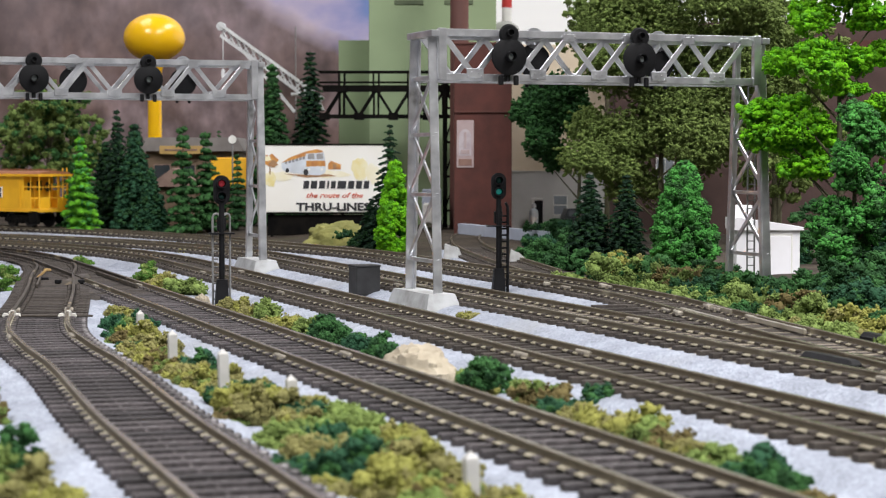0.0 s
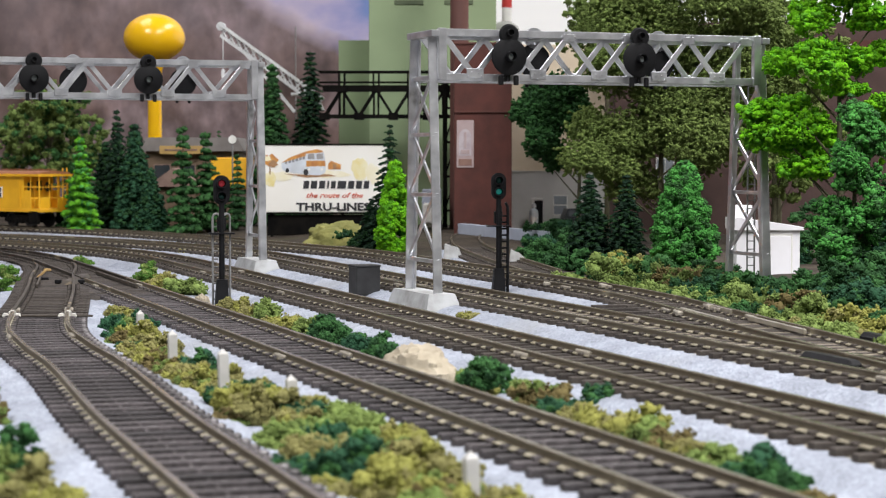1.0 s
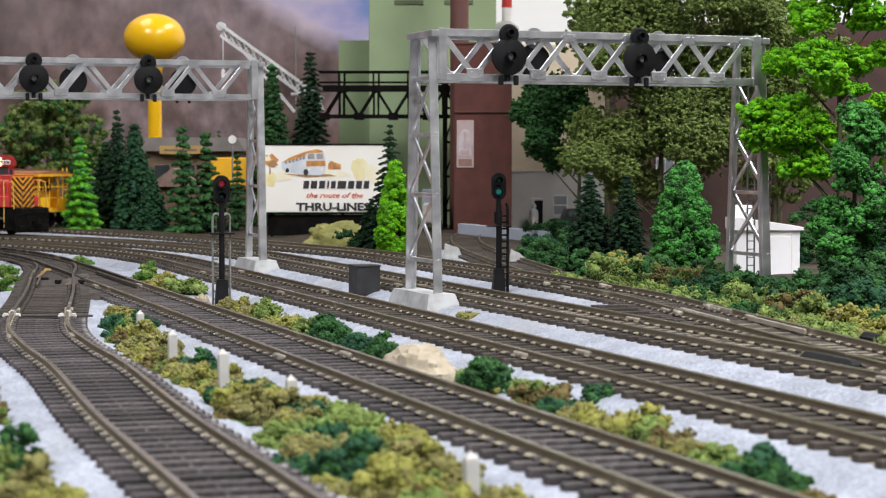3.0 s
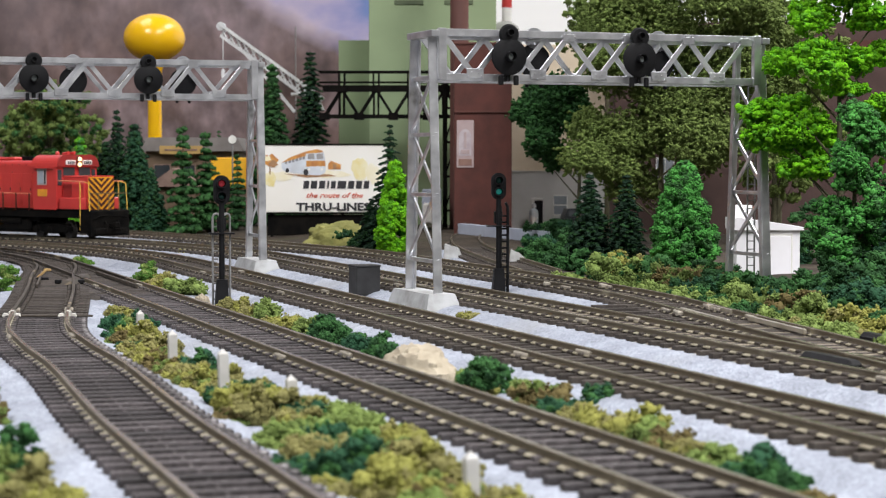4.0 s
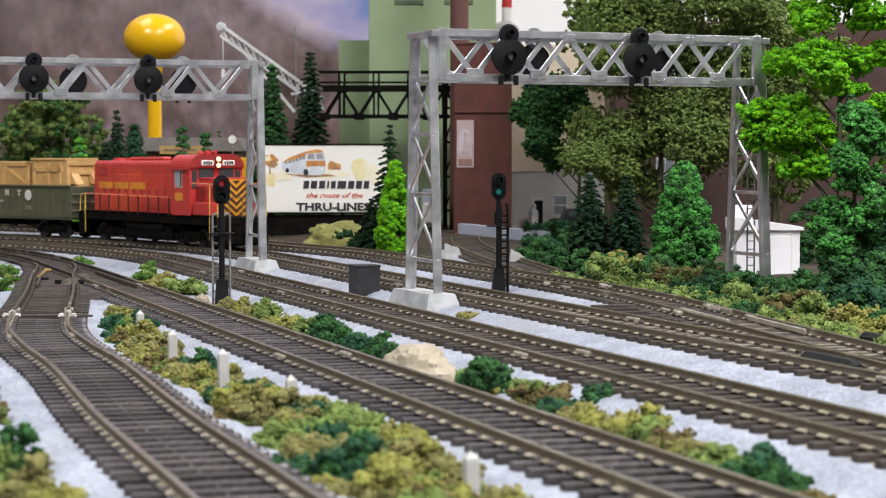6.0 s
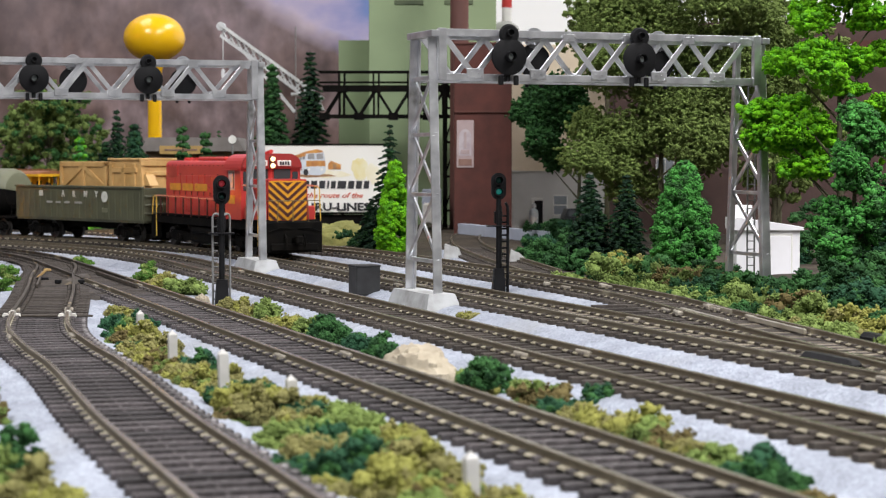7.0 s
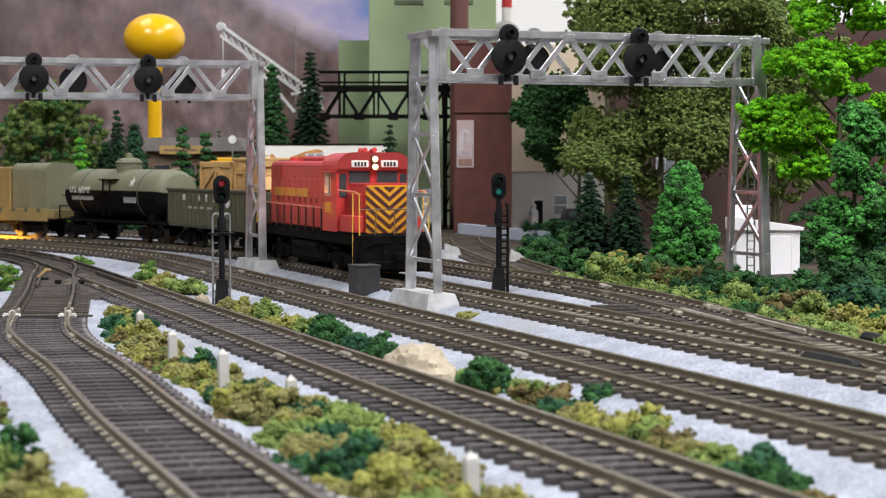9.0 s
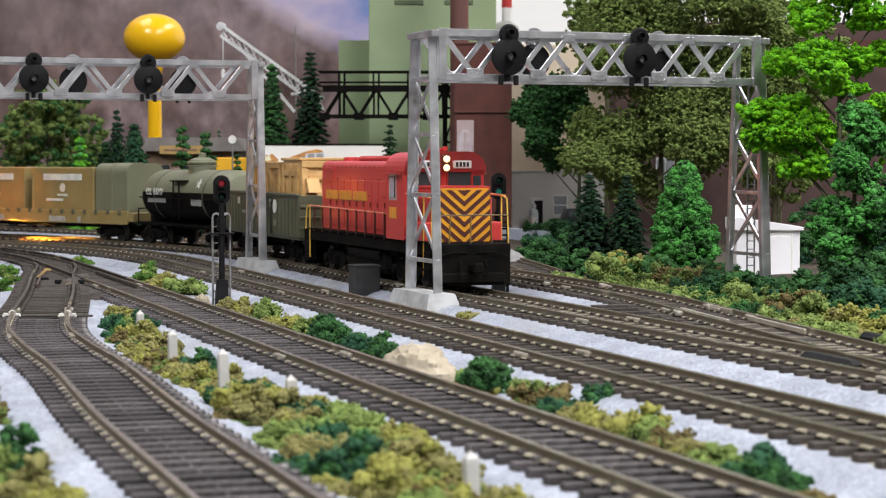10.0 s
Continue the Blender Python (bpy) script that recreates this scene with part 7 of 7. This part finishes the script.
        coupler(c, sx * (L / 2 + 8), sx)
    for x in (-44, 44):
        truck(c, x, 20)
    return c


M["marking"] = mat("white_stencil", (0.62, 0.63, 0.58), 0.6, scale=200)
M["marking_dim"] = mat("worn_grey_stencil", (0.34, 0.35, 0.33), 0.6, scale=200)


def build_container_flat():
    c = thing("container_wagon", mm(0, 0, 0), "tan flat wagon carrying two stencilled containers", "wagon", "moving train")
    L = 214
    deck = part("deck", Shape().box(0, 0, 14.5, L, 30, 5.5, 0.4), M["tan_box"], c)
    for sy in (-1, 1):
        part("side_sill", Shape().box(0, sy * 15.2, 14.0, L - 10, 1.2, 8.0, 0.3), M["tan_box"], deck)
        for i in range(18):
            part("stake_pocket", Shape().box(-L / 2 + 12 + i * (L - 24) / 17, sy * 16.1, 17.2, 2.6, 1.0, 2.6, 0.2), M["olive"], deck)
        for x, w in ((34, 16), (-30, 16), (56, 3)):
            part("marking", Shape().box(x, sy * 16.0, 12.4, w, 0.4, 3.2, 0.1), M["marking_dim"], deck)
    def container(x, sx, mm_, label):
        k = part("container", Shape().box(x, 0, 17.6 + 13.2, sx, 29, 26.4, 0.5), mm_, c, label)
        for sy in (-1, 1):
            part("edge_post", Shape().box(x - sx / 2 + 0.8, sy * 14.6, 30.6, 1.8, 0.8, 26, 0.2), mm_, k)
            part("edge_post", Shape().box(x + sx / 2 - 0.8, sy * 14.6, 30.6, 1.8, 0.8, 26, 0.2), mm_, k)
            part("marking", Shape().box(x, sy * 14.75, 38, sx * 0.62, 0.3, 4, 0.1), M["marking"], k)
            part("marking", Shape().box(x - 8, sy * 14.75, 24, sx * 0.28, 0.3, 1.5, 0.1), M["marking"], k)
            part("emblem", Shape().lathe([(0.1, 0.3), (2.6, 0.3), (2.7, 0)], 16, m=Matrix.Translation((x, sy * 14.6, 31.5)) @ pose(0, 0, 0, -90 * sy, 0, 0)), M["marking"], k)
            part("marking", Shape().box(x, sy * 14.75, 27, sx * 0.16, 0.3, 1.4, 0.1), M["marking"], k)
    container(38, 62, M["tan_box"], "tan shipping container with white stencils")
    container(-32, 62, M["tan_box"], "tan shipping container with white stencils")
    cov = part("covered_load", Shape().prism(hood_profile(28, 17.6, 46.5, 5.5), 70, 100, m=ALONG_X), M["olive_light"], c, "rounded grey-green covered load")
    part("band", Shape().prism(hood_profile(28.6, 17.6, 46.9, 5.6), 84, 86, m=ALONG_X), M["olive_light"], cov)
    part("underframe", Shape().box(0, 0, 10, L - 70, 8, 5, 0.4), M["frame_black"], c)
    for sx in (-1, 1):
        coupler(c, sx * (L / 2 + 2), sx)
    for x in (-82, 82):
        truck(c, x, 20)
    return c


def build_caboose():
    c = thing("caboose_wagon", mm(0, 0, 0), "parked yellow caboose with end platform and windows", "caboose")
    body = part("body", Shape().prism(hood_profile(28, 13.5, 38, 1.0), -62, 42, m=ALONG_X), M["caboose"], c)
    part("roof", Shape().prism([(-16, 37.6), (16, 37.6), (14, 39.6), (0, 41), (-14, 39.6)], -78, 60, m=ALONG_X), M["roof_rust"], c, "rusty brown curved roof")
    part("roof_edge", Shape().prism([(-16.4, 36.6), (16.4, 36.6), (16.4, 38.4), (-16.4, 38.4)], -78.4, 60.4, m=ALONG_X), M["caboose"], c)
    part("roof_walk", Shape().box(-9, 0, 41.6, 136, 5, 0.6, 0.1), M["roof_rust"], c)
    bay = part("bay", Shape().prism([(-56, 15), (-34, 15), (-34, 33), (-56, 33)], -17, -13.5), M["caboose"], c)
    for x, z in ((-20, 27), (16, 25)):
        w = part("window", Shape().box(x, -14.2, z, 6.4, 0.7, 8.0, 0.2), M["white_paint"], body)
        for dz in (-1.9, 1.9):
            part("pane", Shape().box(x, -14.6, z + dz, 4.6, 0.4, 3.2, 0.1), M["glass"], w)
    for x in (-50.5, -39.5):
        w = part("bay_window", Shape().box(x, -17.2, 27, 6.0, 0.7, 7.0, 0.2), M["caboose"], bay)
        part("pane", Shape().box(x, -17.6, 27, 4.6, 0.4, 5.6, 0.1), M["glass"], w)
    part("door_panel", Shape().box(42.3, 0, 25, 0.8, 9, 21, 0.3), M["caboose"], body)
    part("door_window", Shape().box(42.9, 0, 30, 0.5, 5, 7, 0.2), M["glass"], body)
    for y in (-9, 9):
        part("end_window", Shape().box(42.9, y, 29, 0.5, 4.5, 7, 0.2), M["glass"], body)
    part("sign_panel", Shape().box(-4, -14.3, 19.5, 24, 0.5, 8.5, 0.1), M["white_paint"], body)
    for x in (-60, -38, -16, 6, 38):
        part("side_batten", Shape().box(x, -14.3, 25, 0.7, 0.5, 22, 0.1), M["caboose"], body)
    part("platform", Shape().box(-9, 0, 12.2, 138, 28, 2.6, 0.3), M["caboose"], c)
    for sy in (-1, 1):
        for x in (49, 58):
            part("platform_post", Shape().tube((x, sy * 13.5, 12), (x, sy * 13.5, 38), 0.55, n=8), M["caboose"], c)
        part("side_panel", Shape().box(45.5, sy * 13.4, 20, 7, 0.8, 13, 0.2), M["caboose"], c)
        for z in (21, 29):
            part("platform_rail", Shape().tube((42, sy * 13.5, z), (58, sy * 13.5, z), 0.45, n=8), M["caboose"], c)
        part("steps", Shape().box(52, sy * 13, 7, 9, 3, 9, 0.3), M["frame_black"], c)
    for y in (-8.5, 8.5):
        part("end_panel", Shape().box(58, y, 17, 0.8, 9, 8, 0.2), M["caboose"], c)
    for z in (21, 29):
        part("platform_rail", Shape().tube((58, -13.5, z), (58, 13.5, z), 0.5, n=8), M["caboose"], c)
    for y in (-4, 4):
        part("platform_post", Shape().tube((58, y, 13), (58, y, 38), 0.5, n=8), M["caboose"], c)
    s = Shape()
    for y in (8, 12):
        s.tube((59, y, 12), (59, y, 43), 0.4, n=6)
    for z in range(15, 42, 4):
        s.tube((59, 8, z), (59, 12, z), 0.35, n=6)
    part("ladder", s, M["caboose"], c)
    part("brake_wheel", Shape().lathe([(2.4, 0), (2.9, 0.3), (2.4, 0.6)], 16, m=Matrix.Translation((59, -7, 29)) @ pose(0, 0, 0, 0, 90, 0)), M["frame_black"], c)
    part("underframe", Shape().box(-9, 0, 9, 80, 10, 5, 0.4).box(-9, -8, 8, 22, 4, 5, 0.6), M["frame_black"], c)
    keep = len(TRUCKS), len(WHEELS)
    for x in (-52, 34):
        truck(c, x, 20)
    del TRUCKS[keep[0]:], WHEELS[keep[1]:]
    return c


M["roof_rust"] = mat("rusty_brown_roof_paint", (0.30, 0.12, 0.05), 0.7, color2=(0.24, 0.09, 0.04), scale=80)


def place_on(track, s, x_front, x_back):
    """Pose of a car whose centre is at s and whose trucks stand at x_front and x_back; the car faces the viewer (s falling)."""
    a, b = track.at(s - x_front), track.at(s - x_back)
    f = x_front / (x_front - x_back)
    p = a + (b - a) * f
    return mm(p[0], p[1], RAIL_TOP, 0, 0, math.degrees(math.atan2(a[1] - b[1], a[0] - b[0])))


def lead(t):
    """Where the headlights are along the main track at t seconds."""
    return 1240.4 - 76.37 * t - 0.8533 * t * t


FOLLOW_END = 1150


def follow(t):
    """Where the added, unseen second locomotive's headlights are along its own track."""
    return FOLLOW_END + 30 * (10 - t)


build_tracks()
build_turnout()
build_bridges()
build_lineside()
build_plants()
rock(-6, 497, 36, 17, 7.6, "cream-coloured plaster rock between the tracks")
rock(-66, 1240, 46, 26, 13.5, "straw-green moss-covered mound under the billboard", "moss_cover", "mound", 0)
rock(-91, 742, 8, 6, 4, "small cream-coloured rock beside the signal")
build_buildings()
loco = build_locomotive(M["lamp_glow"], "red road-switcher diesel locomotive with yellow striped nose", "moving train")
gondola, tanker, flat = build_gondola(), build_tank_car(), build_container_flat()
# unseen locomotive, added only to move the glow lamp along the track
second = build_locomotive(M["lamp_glow"], "unseen red diesel locomotive added to carry the ballast glow lamp", "following train", True)
CARS = [(loco, 62, 52, -47, MAIN_C, lead), (gondola, 229, 48, -48, MAIN_C, lead), (tanker, 375, 44, -44, MAIN_C, lead), (flat, 556, 82, -82, MAIN_C, lead), (second, 62, 52, -47, MAIN_B, follow)]
caboose = build_caboose()
_k = int(np.argmin(np.abs(MAIN_D.p[:, 1] - 1418)))
caboose.matrix_basis = place_on(MAIN_D, MAIN_D.s[_k] + 58, 34, -52)


def motions():
    """The train rolls along the main track; trucks follow the bend and wheels turn with the distance."""
    step = 2 / 30
    times = [i * step for i in range(151)]
    for car, back, front, rear, track, where in CARS:
        body = {}
        for t in times:
            body[t] = place_on(track, where(t) + back, front, rear)
        walk(car, [(t, body[t]) for t in times[::3]])
        for tr, owner, x in TRUCKS:
            if owner is car:
                rows = []
                for t in times[::3]:
                    s = where(t) + back - x
                    a, b = track.at(s - 10), track.at(s + 10)
                    c = (a + b) / 2
                    w = mm(c[0], c[1], RAIL_TOP, 0, 0, math.degrees(math.atan2(a[1] - b[1], a[0] - b[0])))
                    rows.append((t, body[t].inverted() @ w))
                walk(tr, rows)
        for w, ax, owner in WHEELS:
            if owner is car:
                walk(w, [(t, mm(ax, 0, WHEEL_R, 0, math.degrees((where(0) - where(t)) / WHEEL_R) % 360, 0)) for t in times])


motions()
